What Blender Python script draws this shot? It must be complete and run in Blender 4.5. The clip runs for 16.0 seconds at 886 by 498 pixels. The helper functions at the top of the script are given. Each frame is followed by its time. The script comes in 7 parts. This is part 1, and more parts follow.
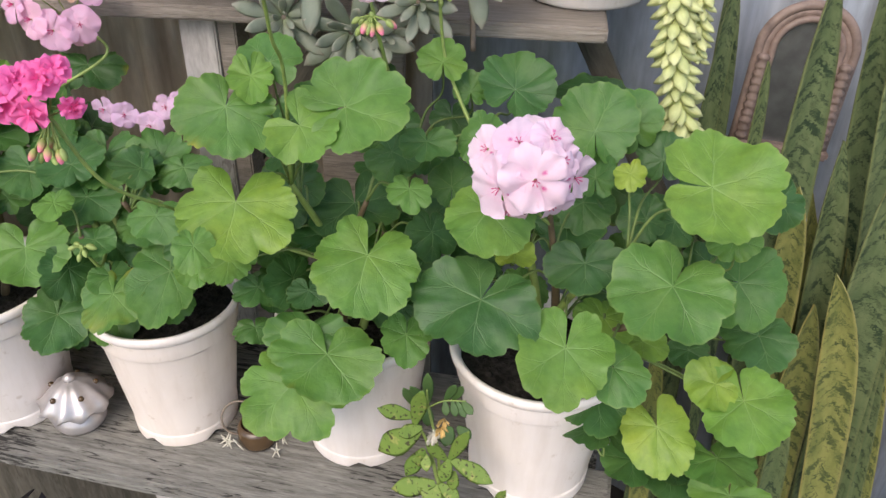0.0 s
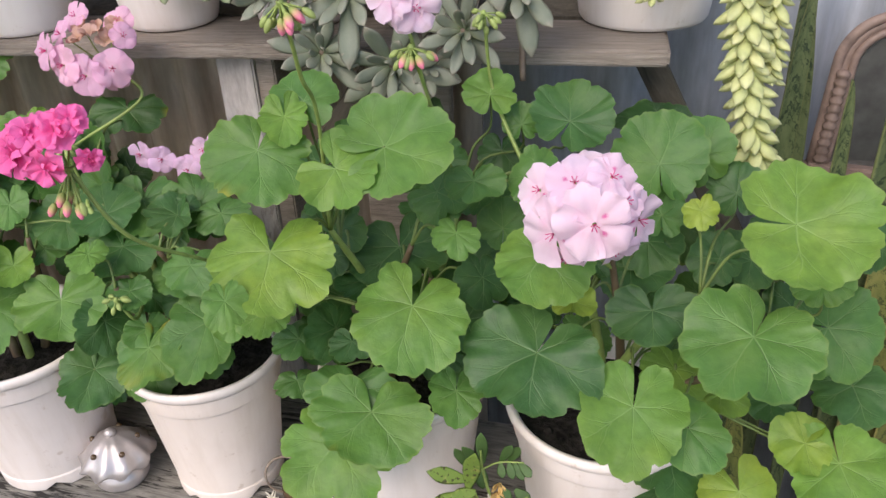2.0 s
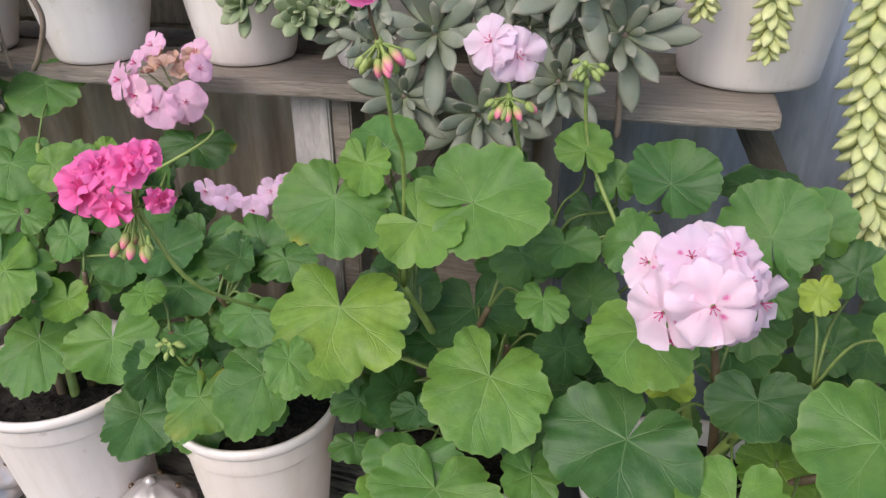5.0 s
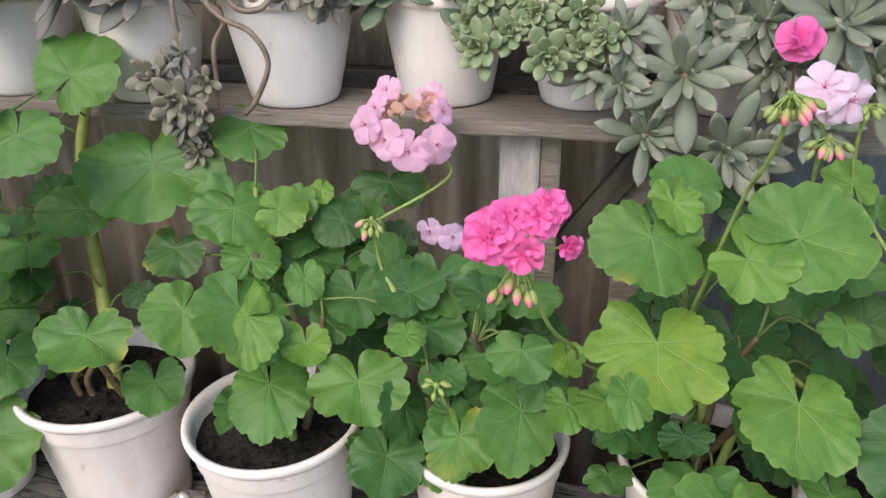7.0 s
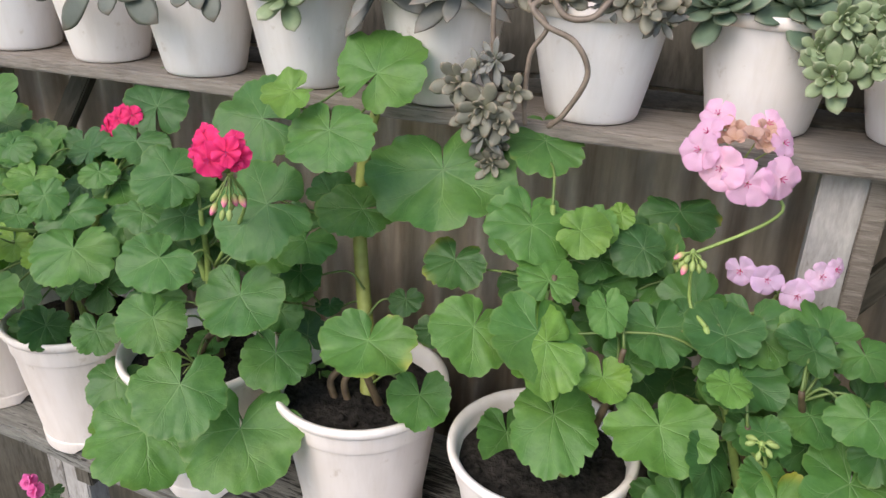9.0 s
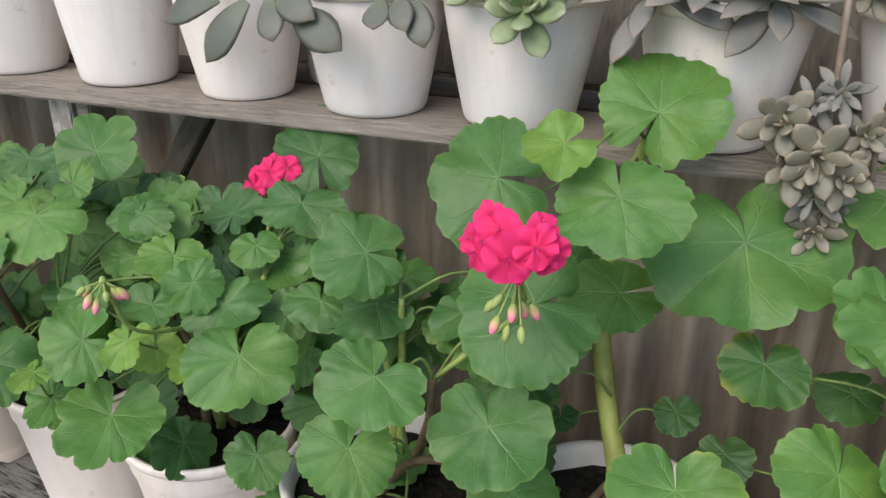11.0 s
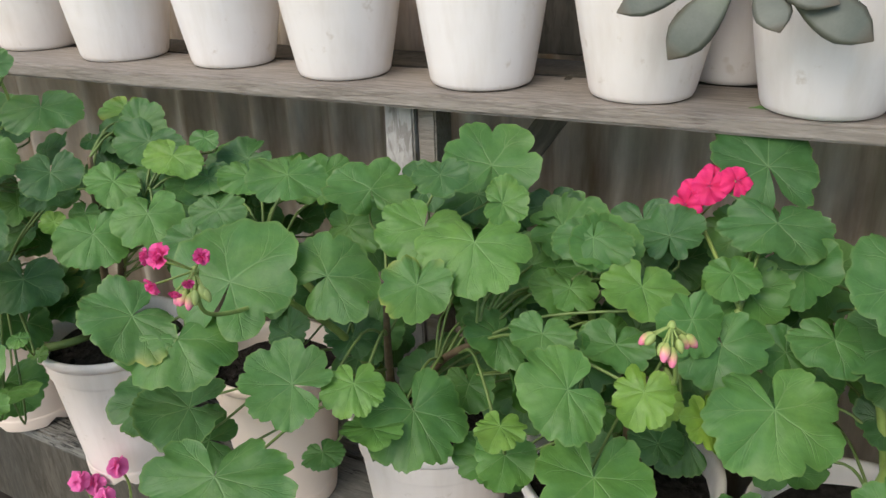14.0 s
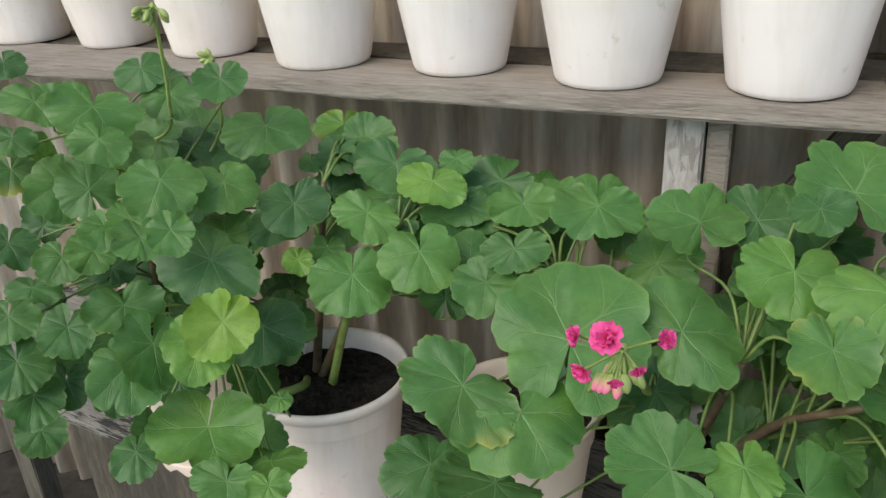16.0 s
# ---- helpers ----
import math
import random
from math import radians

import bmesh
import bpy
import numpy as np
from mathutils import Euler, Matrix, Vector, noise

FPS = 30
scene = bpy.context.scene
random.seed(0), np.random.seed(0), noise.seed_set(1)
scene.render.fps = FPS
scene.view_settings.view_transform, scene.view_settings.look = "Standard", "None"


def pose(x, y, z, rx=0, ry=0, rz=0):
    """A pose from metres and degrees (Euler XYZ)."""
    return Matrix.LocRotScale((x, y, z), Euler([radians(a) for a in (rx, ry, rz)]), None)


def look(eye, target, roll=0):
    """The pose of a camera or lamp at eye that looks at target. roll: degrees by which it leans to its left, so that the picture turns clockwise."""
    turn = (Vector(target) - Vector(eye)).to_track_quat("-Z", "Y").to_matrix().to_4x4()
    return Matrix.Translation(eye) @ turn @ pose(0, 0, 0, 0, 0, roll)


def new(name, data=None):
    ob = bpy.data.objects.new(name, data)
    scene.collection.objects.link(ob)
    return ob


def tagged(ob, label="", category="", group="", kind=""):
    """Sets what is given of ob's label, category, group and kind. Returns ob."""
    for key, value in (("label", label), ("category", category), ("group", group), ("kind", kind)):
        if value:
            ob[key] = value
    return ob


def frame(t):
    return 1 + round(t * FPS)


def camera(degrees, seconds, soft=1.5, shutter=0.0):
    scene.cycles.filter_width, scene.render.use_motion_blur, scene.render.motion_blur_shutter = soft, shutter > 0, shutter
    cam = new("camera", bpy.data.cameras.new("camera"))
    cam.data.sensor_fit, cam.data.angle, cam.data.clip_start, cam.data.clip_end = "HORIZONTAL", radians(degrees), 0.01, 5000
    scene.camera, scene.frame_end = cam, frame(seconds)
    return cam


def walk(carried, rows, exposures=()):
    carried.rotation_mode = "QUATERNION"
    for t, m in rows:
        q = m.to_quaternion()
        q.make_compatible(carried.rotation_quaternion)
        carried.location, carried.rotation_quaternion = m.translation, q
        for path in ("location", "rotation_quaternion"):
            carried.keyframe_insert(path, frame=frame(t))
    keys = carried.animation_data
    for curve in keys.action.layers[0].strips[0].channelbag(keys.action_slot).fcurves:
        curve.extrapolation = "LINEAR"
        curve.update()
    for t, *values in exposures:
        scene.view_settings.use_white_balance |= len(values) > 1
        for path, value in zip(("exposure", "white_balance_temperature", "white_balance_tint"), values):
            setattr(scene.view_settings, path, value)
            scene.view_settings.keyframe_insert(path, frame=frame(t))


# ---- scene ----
cam = camera(57.76, 16.0)
# seconds, eye, then degrees: turn to the left, look up, lean to the left
PATH = [
    (0, (-0.1179, 0.1185, 1.2893), 7.13, -32.97, 0.94),
    (0.5, (-0.1034, 0.1161, 1.2858), 9.05, -33.23, 0.14),
    (1, (-0.0895, 0.1167, 1.2836), 12.14, -32.68, -1.26),
    (1.5, (-0.0881, 0.1353, 1.2815), 13.78, -32.06, -2.32),
    (2, (-0.1189, 0.1844, 1.2727), 12.05, -31.15, -2.86),
    (2.5, (-0.1347, 0.2382, 1.2587), 9.59, -30.85, -4.02),
    (3, (-0.1374, 0.2744, 1.2360), 6.57, -31.04, -3.89),
    (3.2, (-0.1292, 0.2907, 1.2298), 6.33, -31.78, -4.26),
    (5.3, (-0.1876, 0.2182, 1.2734), 15.85, -27.44, -0.61),
    (5.5, (-0.2109, 0.2075, 1.2836), 15.80, -27.23, -0.59),
    (6, (-0.3047, 0.1890, 1.2886), 13.29, -26.89, -0.78),
    (6.5, (-0.3942, 0.1756, 1.2783), 11.19, -26.81, -0.67),
    (7, (-0.4594, 0.1556, 1.2831), 10.93, -26.39, -0.59),
    (7.5, (-0.5140, 0.1446, 1.2818), 11.59, -25.58, -0.41),
    (8, (-0.5663, 0.1351, 1.2782), 14.66, -25.26, 0.55),
    (8.5, (-0.6120, 0.1290, 1.2670), 18.12, -25.35, 1.40),
    (9, (-0.6666, 0.1535, 1.2649), 19.46, -25.24, 1.69),
    (9.5, (-0.7624, 0.2182, 1.2658), 20.44, -24.81, 1.15),
    (9.7, (-0.8089, 0.2383, 1.2503), 20.71, -23.89, 1.21),
    (11.8, (-1.0453, 0.3119, 1.2274), 20.14, -24.78, -0.49),
    (12, (-1.0743, 0.3008, 1.2283), 19.90, -24.70, -0.46),
    (12.5, (-1.1444, 0.2736, 1.2228), 19.85, -24.61, -0.57),
    (13, (-1.1918, 0.2491, 1.2218), 20.00, -24.51, -0.65),
    (13.5, (-1.2527, 0.2368, 1.2150), 22.11, -23.77, -1.32),
    (14, (-1.3528, 0.2704, 1.2066), 23.84, -24.30, -1.78),
    (14.5, (-1.4547, 0.3151, 1.1942), 24.11, -24.57, -2.02),
    (15, (-1.4952, 0.3065, 1.1867), 24.36, -25.00, -2.18),
    (15.5, (-1.5500, 0.2915, 1.2068), 24.83, -25.30, -2.69),
    (16, (-1.6396, 0.2810, 1.2133), 25.25, -25.30, -3.22),
]


def eye_pose(eye, turn, up, lean):
    return pose(*eye, 90 + up, 0, turn) @ pose(0, 0, 0, 0, 0, lean)


walk(cam, [(t, eye_pose(eye, turn, up, lean)) for t, eye, turn, up, lean in PATH], [(0.0, 0.80, 7000, 14), (3.0, 0.71, 7000, 17), (5.5, 0.69, 6850, 14), (7.0, 0.79, 6850, 13), (9.5, 0.86, 6800, 12), (13.0, 0.77, 6850, 10), (16.0, 0.74, 6850, 6)])

# ---- sky, sun ----
world = bpy.data.worlds.new("sky")
scene.world = world
world.use_nodes = True
wt = world.node_tree
sky = wt.nodes.new("ShaderNodeTexSky")
sky.sky_type, sky.sun_disc, sky.sun_elevation, sky.sun_rotation = "NISHITA", False, radians(46), radians(199)
wt.links.new(sky.outputs[0], wt.nodes["Background"].inputs[0])
wt.nodes["Background"].inputs[1].default_value = 0.15
sun = new("sun", bpy.data.lights.new("sun", "SUN"))
sun.data.energy, sun.data.angle, sun.data.color = 1.5, radians(45), (1.0, 0.93, 0.84)
sun.matrix_world = look((-0.9, -2.6, 2.85), (0, 0, 0))

# ---- materials ----


class Tree:
    """A material under construction: short calls for its nodes."""

    def __init__(self, name, rough=0.5, spec=0.4):
        self.mat = bpy.data.materials.new(name)
        self.mat.use_nodes = True
        self.t = self.mat.node_tree
        self.b = self.t.nodes["Principled BSDF"]
        self.b.inputs["Roughness"].default_value = rough
        self.b.inputs["Specular IOR Level"].default_value = spec

    def put(self, sock, v):
        if hasattr(v, "is_linked"):
            self.t.links.new(v, sock)
        else:
            sock.default_value = v

    def math(self, op, a, b=0.0, c=0.0, clamp=False):
        n = self.t.nodes.new("ShaderNodeMath")
        n.operation, n.use_clamp = op, clamp
        for s, v in zip(n.inputs, (a, b, c)):
            self.put(s, v)
        return n.outputs[0]

    def noise(self, scale, vec=None, detail=4.0, rough=0.55, warp=0.0):
        n = self.t.nodes.new("ShaderNodeTexNoise")
        for k, v in (("Scale", scale), ("Detail", detail), ("Roughness", rough), ("Distortion", warp)):
            n.inputs[k].default_value = v
        if vec is not None:
            self.t.links.new(vec, n.inputs["Vector"])
        return n.outputs[0]

    def coords(self, scale=(1, 1, 1), kind="Object", shift=None):
        n = self.t.nodes.new("ShaderNodeTexCoord")
        m = self.t.nodes.new("ShaderNodeMapping")
        m.inputs["Scale"].default_value = scale
        self.t.links.new(n.outputs[kind], m.inputs["Vector"])
        if shift is not None:
            c = self.t.nodes.new("ShaderNodeCombineXYZ")
            for s in c.inputs:
                self.t.links.new(shift, s)
            self.t.links.new(c.outputs[0], m.inputs["Location"])
        return m.outputs[0]

    def info(self, kind):
        return self.t.nodes.new("ShaderNodeObjectInfo").outputs[kind]

    def ramp(self, fac, *stops):
        n = self.t.nodes.new("ShaderNodeValToRGB")
        self.put(n.inputs[0], fac)
        e = n.color_ramp.elements
        while len(e) < len(stops):
            e.new(0.5)
        for el, (p, c) in zip(e, stops):
            el.position, el.color = p, (*c, 1) if len(c) == 3 else c
        return n.outputs[0]

    def mix(self, fac, a, b, kind="MIX"):
        n = self.t.nodes.new("ShaderNodeMixRGB")
        n.blend_type = kind
        for s, v in zip(n.inputs, (fac, a, b)):
            self.put(s, (*v, 1) if isinstance(v, tuple) and len(v) == 3 else v)
        return n.outputs[0]

    def bump(self, h, strength=0.3, dist=0.002):
        n = self.t.nodes.new("ShaderNodeBump")
        n.inputs["Strength"].default_value, n.inputs["Distance"].default_value = strength, dist
        self.put(n.inputs["Height"], h)
        self.t.links.new(n.outputs[0], self.b.inputs["Normal"])

    def color(self, c):
        self.put(self.b.inputs["Base Color"], c)

    def thin(self, colour, amount):
        """Lets part of the light through, as leaves and petals do."""
        tr = self.t.nodes.new("ShaderNodeBsdfTranslucent")
        self.put(tr.inputs[0], colour)
        m = self.t.nodes.new("ShaderNodeMixShader")
        m.inputs[0].default_value = amount
        self.t.links.new(self.b.outputs[0], m.inputs[1])
        self.t.links.new(tr.outputs[0], m.inputs[2])
        out = [n for n in self.t.nodes if n.type == "OUTPUT_MATERIAL"][0]
        self.t.links.new(m.outputs[0], out.inputs[0])


def leaf_material():
    k = Tree("geranium_leaf", 0.5, 0.42)
    uv = k.t.nodes.new("ShaderNodeSeparateXYZ")
    k.t.links.new(k.coords(kind="UV"), uv.inputs[0])
    u, rho = uv.outputs[0], uv.outputs[1]
    rnd = k.info("Random")
    vec = k.coords((1, 1, 1), shift=rnd)
    u = k.math("MULTIPLY_ADD", k.noise(60, vec, 2), 0.14, k.math("MULTIPLY_ADD", k.noise(20, vec, 1), 0.22, k.math("SUBTRACT", u, 0.18)))
    fu = k.math("ABSOLUTE", k.math("SUBTRACT", k.math("FRACT", u), 0.5))
    arc = k.math("MULTIPLY", fu, rho)
    main = k.math("SUBTRACT", 1.0, k.math("DIVIDE", arc, k.math("MULTIPLY_ADD", rho, -0.012, 0.021)), clamp=True)
    main = k.math("MULTIPLY", main, k.math("MULTIPLY", k.math("SUBTRACT", 1.15, rho, clamp=True), 1.3, clamp=True))
    off = k.math("MULTIPLY", k.math("MAXIMUM", k.math("SUBTRACT", rho, 0.40), 0.0), 0.62)
    fork = k.math("SUBTRACT", 1.0, k.math("DIVIDE", k.math("MULTIPLY", k.math("ABSOLUTE", k.math("SUBTRACT", fu, off)), rho), 0.012), clamp=True)
    fork = k.math("MULTIPLY", fork, k.math("MULTIPLY", k.math("GREATER_THAN", rho, 0.41), k.math("MULTIPLY", k.math("SUBTRACT", 1.0, rho, clamp=True), 1.7, clamp=True)))
    rung = k.math("FRACT", k.math("MULTIPLY_ADD", arc, -9.0, k.math("MULTIPLY", rho, 6.0)))
    rung = k.math("SUBTRACT", 1.0, k.math("DIVIDE", k.math("ABSOLUTE", k.math("SUBTRACT", rung, 0.5)), 0.09), clamp=True)
    rung = k.math("MULTIPLY", rung, k.math("MULTIPLY", k.math("SUBTRACT", 0.42, fu, clamp=True), 0.6))
    vein = k.math("MAXIMUM", k.math("MAXIMUM", main, fork), rung)
    puff = k.math("SUBTRACT", 1.0, k.math("POWER", k.math("SUBTRACT", 1.0, k.math("MULTIPLY", arc, 4.0), clamp=True), 2.0))
    puff = k.math("MULTIPLY", puff, k.math("SUBTRACT", 1.0, k.math("MULTIPLY", rung, 0.6)))
    n1, n2, n3 = k.noise(24, vec), k.noise(230, vec, 3), k.noise(75, vec, 3)
    base = k.mix(0.9, k.info("Color"), k.ramp(n1, (0.25, (0.80, 0.84, 0.83)), (0.5, (1, 1, 1)), (0.78, (1.2, 1.13, 1.05))), "MULTIPLY")
    base = k.mix(0.6, base, k.ramp(n3, (0.3, (0.78, 0.82, 0.82)), (0.7, (1.2, 1.15, 1.1))), "MULTIPLY")
    base = k.mix(0.35, base, k.ramp(n2, (0.3, (0.8, 0.82, 0.8)), (0.7, (1.15, 1.12, 1.1))), "MULTIPLY")
    olive = k.ramp(k.noise(13, vec, 3), (0.45, (0, 0, 0)), (0.72, (1, 1, 1)))
    base = k.mix(k.math("MULTIPLY", olive, 0.34), base, k.mix(1.0, base, (1.8, 1.2, 0.9), "MULTIPLY"))
    rim = k.math("MULTIPLY", k.math("SUBTRACT", rho, 0.94, clamp=True), 8.0, clamp=True)
    base = k.mix(k.math("MULTIPLY", rim, k.math("MULTIPLY_ADD", rnd, 0.45, 0.2)), base, (0.27, 0.36, 0.10))
    sick = k.math("MULTIPLY", k.ramp(k.noise(12, vec, 3), (0.60, (0, 0, 0)), (0.74, (1, 1, 1))), k.math("MULTIPLY", k.math("POWER", rho, 4.0), k.math("GREATER_THAN", rnd, 0.86)))
    base = k.mix(k.math("MULTIPLY", sick, 0.85), base, (0.52, 0.42, 0.05))
    col = k.mix(k.math("MULTIPLY", vein, 0.5), base, k.mix(0.55, k.mix(1.0, base, (1.7, 1.5, 1.8), "MULTIPLY"), (0.30, 0.42, 0.20)))
    k.color(col)
    k.put(k.b.inputs["Roughness"], k.math("MULTIPLY_ADD", n1, 0.3, 0.32))
    high = k.math("MULTIPLY_ADD", puff, 0.55, k.math("MULTIPLY_ADD", n2, 0.2, k.math("MULTIPLY", n3, 0.9)))
    k.bump(k.math("SUBTRACT", high, k.math("MULTIPLY", vein, 0.5)), 0.5, 0.0022)
    k.thin(k.mix(1.0, col, (1.4, 1.5, 0.6), "MULTIPLY"), 0.25)
    return k.mat


def stalk_material(name, a, b):
    k = Tree(name, 0.5)
    n = k.noise(60, k.coords())
    k.color(k.ramp(n, (0.3, a), (0.7, b)))
    k.bump(n, 0.3, 0.001)
    return k.mat


def bud_material():
    k = Tree("pink_tipped_bud", 0.5)
    sep = k.t.nodes.new("ShaderNodeSeparateXYZ")
    k.t.links.new(k.coords(kind="Generated"), sep.inputs[0])
    n = k.noise(150, k.coords())
    k.color(k.ramp(k.math("MULTIPLY_ADD", n, 0.3, k.math("SUBTRACT", sep.outputs[2], 0.15)), (0.2, (0.30, 0.36, 0.10)), (0.5, (0.62, 0.36, 0.22)), (0.75, (0.86, 0.24, 0.36))))
    k.bump(n, 0.2, 0.001)
    return k.mat


def petal_material(name, edge, heart, spot, clear=0.35, blotch=False):
    k = Tree(name, 0.55, 0.25)
    uv = k.t.nodes.new("ShaderNodeSeparateXYZ")
    k.t.links.new(k.coords(kind="UV"), uv.inputs[0])
    n = k.noise(7, k.coords((22, 3, 1), "UV"))
    base = k.mix(k.math("MULTIPLY_ADD", n, 0.5, k.math("MULTIPLY", uv.outputs[1], 0.6), clamp=True), heart, edge)
    mark = k.math("MULTIPLY", k.math("SUBTRACT", 0.52, k.math("ABSOLUTE", k.math("SUBTRACT", uv.outputs[1], 0.30)), clamp=True), 1.0)
    streak = k.ramp(k.math("ADD", n, k.math("MULTIPLY", mark, 0.55)), (0.74, (0, 0, 0)), (0.92, (1, 1, 1)))
    if blotch:
        du = k.math("MULTIPLY", k.math("SUBTRACT", uv.outputs[0], 0.5), 0.75)
        dv = k.math("SUBTRACT", uv.outputs[1], 0.30)
        far = k.math("SQRT", k.math("ADD", k.math("MULTIPLY", du, du), k.math("MULTIPLY", dv, dv)))
        streak = k.ramp(k.math("MULTIPLY_ADD", n, 0.30, far), (0.19, (1, 1, 1)), (0.27, (0, 0, 0)))
    col = k.mix(k.math("MULTIPLY", streak, 0.8 if blotch else 0.4), base, spot)
    fine = k.noise(9, k.coords((60, 2, 1), "UV"), 2)
    col = k.mix(0.5, col, k.ramp(fine, (0.3, (0.80, 0.74, 0.78)), (0.65, (1.06, 1.06, 1.06))), "MULTIPLY")
    tone = k.ramp(k.info("Random"), (0.0, (0.86, 0.84, 0.88)), (1.0, (1.06, 1.04, 1.0)))
    col = k.mix(1.0, col, tone, "MULTIPLY")
    k.color(col)
    k.bump(n, 0.25, 0.001)
    k.thin(col, clear)
    return k.mat


def pot_material(name, col, dirt, amount, worn=False):
    k = Tree(name, 0.38, 0.45)
    rnd = k.info("Random")
    vec = k.coords(shift=rnd)
    n1, n2, n3 = k.noise(9, vec), k.noise(70, vec), k.noise(30, vec, 2)
    base = k.mix(k.math("MULTIPLY", rnd, 0.7), col, tuple(c * f for c, f in zip(col, (0.98, 1.0, 1.06))))
    base = k.mix(1.0, base, k.ramp(n1, (0.3, (0.93, 0.92, 0.90)), (0.7, (1.0, 1.0, 1.0))), "MULTIPLY")
    st = k.math("MULTIPLY", k.ramp(n1, (0.52, (0, 0, 0)), (0.75, (1, 1, 1))), amount)
    base = k.mix(st, base, dirt)
    if worn:
        base = k.mix(k.math("MULTIPLY", rnd, 0.6), base, tuple(c * f for c, f in zip(col, (0.97, 1.01, 1.05))))
        run = k.noise(3, k.coords((16, 16, 1.6), shift=rnd), 5, 0.6)
        base = k.mix(0.8, base, k.ramp(run, (0.30, (0.92, 0.90, 0.87)), (0.55, (1.03, 1.03, 1.03))), "MULTIPLY")
        base = k.mix(k.math("MULTIPLY", k.ramp(k.noise(45, vec, 5, 0.7), (0.62, (0, 0, 0)), (0.72, (1, 1, 1))), 0.4), base, dirt)
    spots = k.ramp(n3, (0.74, (0, 0, 0)), (0.78, (1, 1, 1)))
    base = k.mix(k.math("MULTIPLY", spots, 0.35), base, dirt)
    k.color(base)
    k.put(k.b.inputs["Roughness"], k.math("MULTIPLY_ADD", n2, 0.3, 0.28))
    k.bump(k.math("MULTIPLY_ADD", n2, 0.2, n3), 0.18, 0.0012)
    return k.mat


def wood_material(name, a, b, dark, stretch, flake=0.5):
    k = Tree(name, 0.85, 0.2)
    rnd = k.info("Random")
    vec = k.coords(stretch, shift=rnd)
    grain = k.noise(6, vec, 8, 0.65, 0.6)
    fine = k.noise(30, vec, 5)
    blot = k.noise(7, k.coords(shift=rnd), 5)
    base = k.ramp(grain, (0.20, dark), (0.36, a), (0.62, b), (0.85, tuple(min(1, c * 1.25) for c in b)))
    base = k.mix(0.45, base, k.ramp(fine, (0.3, (0.6, 0.58, 0.56)), (0.65, (1.1, 1.1, 1.1))), "MULTIPLY")
    chip = k.ramp(k.math("MULTIPLY_ADD", blot, 0.45, k.math("MULTIPLY", k.noise(9, vec, 6, 0.6, 1.0), 0.55)), (0.53, (0, 0, 0)), (0.57, (1, 1, 1)))
    base = k.mix(k.math("MULTIPLY", chip, flake), base, dark)
    k.color(base)
    k.bump(k.math("MULTIPLY_ADD", fine, 0.5, k.math("SUBTRACT", grain, k.math("MULTIPLY", chip, 0.3))), 0.6, 0.003)
    return k.mat


def soil_material():
    k = Tree("soil", 0.95, 0.1)
    v = k.coords()
    n, n2 = k.noise(120, v, 6), k.noise(25, v)
    k.color(k.mix(0.7, k.ramp(n, (0.3, (0.009, 0.008, 0.0075)), (0.7, (0.046, 0.041, 0.037))), k.ramp(n2, (0.3, (0.6, 0.6, 0.6)), (0.7, (1.2, 1.15, 1.1))), "MULTIPLY"))
    k.bump(n, 1.0, 0.006)
    return k.mat


def fence_material(name, a, b, dark, streak=0.6):
    k = Tree(name, 0.7, 0.3)
    n = k.noise(5, k.coords((5, 5, 0.5)), 6, 0.6)
    m = k.noise(14, k.coords((3, 3, 0.7)), 5)
    f = k.noise(90, k.coords((1, 1, 0.3)), 4)
    base = k.ramp(n, (0.25, dark), (0.45, a), (0.7, b))
    base = k.mix(streak, base, k.ramp(m, (0.3, (0.45, 0.40, 0.36)), (0.65, (1.1, 1.1, 1.1))), "MULTIPLY")
    base = k.mix(0.4, base, k.ramp(f, (0.3, (0.75, 0.74, 0.72)), (0.7, (1.1, 1.1, 1.1))), "MULTIPLY")
    k.color(base)
    k.bump(f, 0.25, 0.001)
    return k.mat


def fleshy_material(name, a, b, tip):
    k = Tree(name, 0.5, 0.35)
    rnd = k.info("Random")
    vec = k.coords(shift=rnd)
    n = k.noise(40, vec)
    uv = k.t.nodes.new("ShaderNodeSeparateXYZ")
    k.t.links.new(k.coords(kind="UV"), uv.inputs[0])
    base = k.mix(k.math("MULTIPLY_ADD", rnd, 0.6, k.math("MULTIPLY", n, 0.4)), a, b)
    end = k.math("MULTIPLY", k.math("SUBTRACT", uv.outputs[1], 0.82, clamp=True), 4.0, clamp=True)
    bloom = k.ramp(k.noise(2.5, vec, 3, 0.5), (0.35, (0.86, 0.86, 0.84)), (0.68, (1.14, 1.12, 1.13)))
    base = k.mix(0.9, base, bloom, "MULTIPLY")
    foot = k.math("MULTIPLY", k.math("SUBTRACT", 0.45, uv.outputs[1], clamp=True), 1.2)
    base = k.mix(foot, base, k.mix(1.0, base, (1.35, 1.5, 1.05), "MULTIPLY"))
    side = k.math("POWER", k.math("ABSOLUTE", k.math("MULTIPLY_ADD", uv.outputs[0], 2.0, -1.0)), 5.0)
    base = k.mix(k.math("MULTIPLY", side, 0.4), base, k.mix(0.5, k.mix(1.0, base, (1.7, 1.6, 1.5), "MULTIPLY"), tip))
    k.color(k.mix(k.math("MULTIPLY", end, 0.7), base, tip))
    k.bump(n, 0.15, 0.001)
    return k.mat


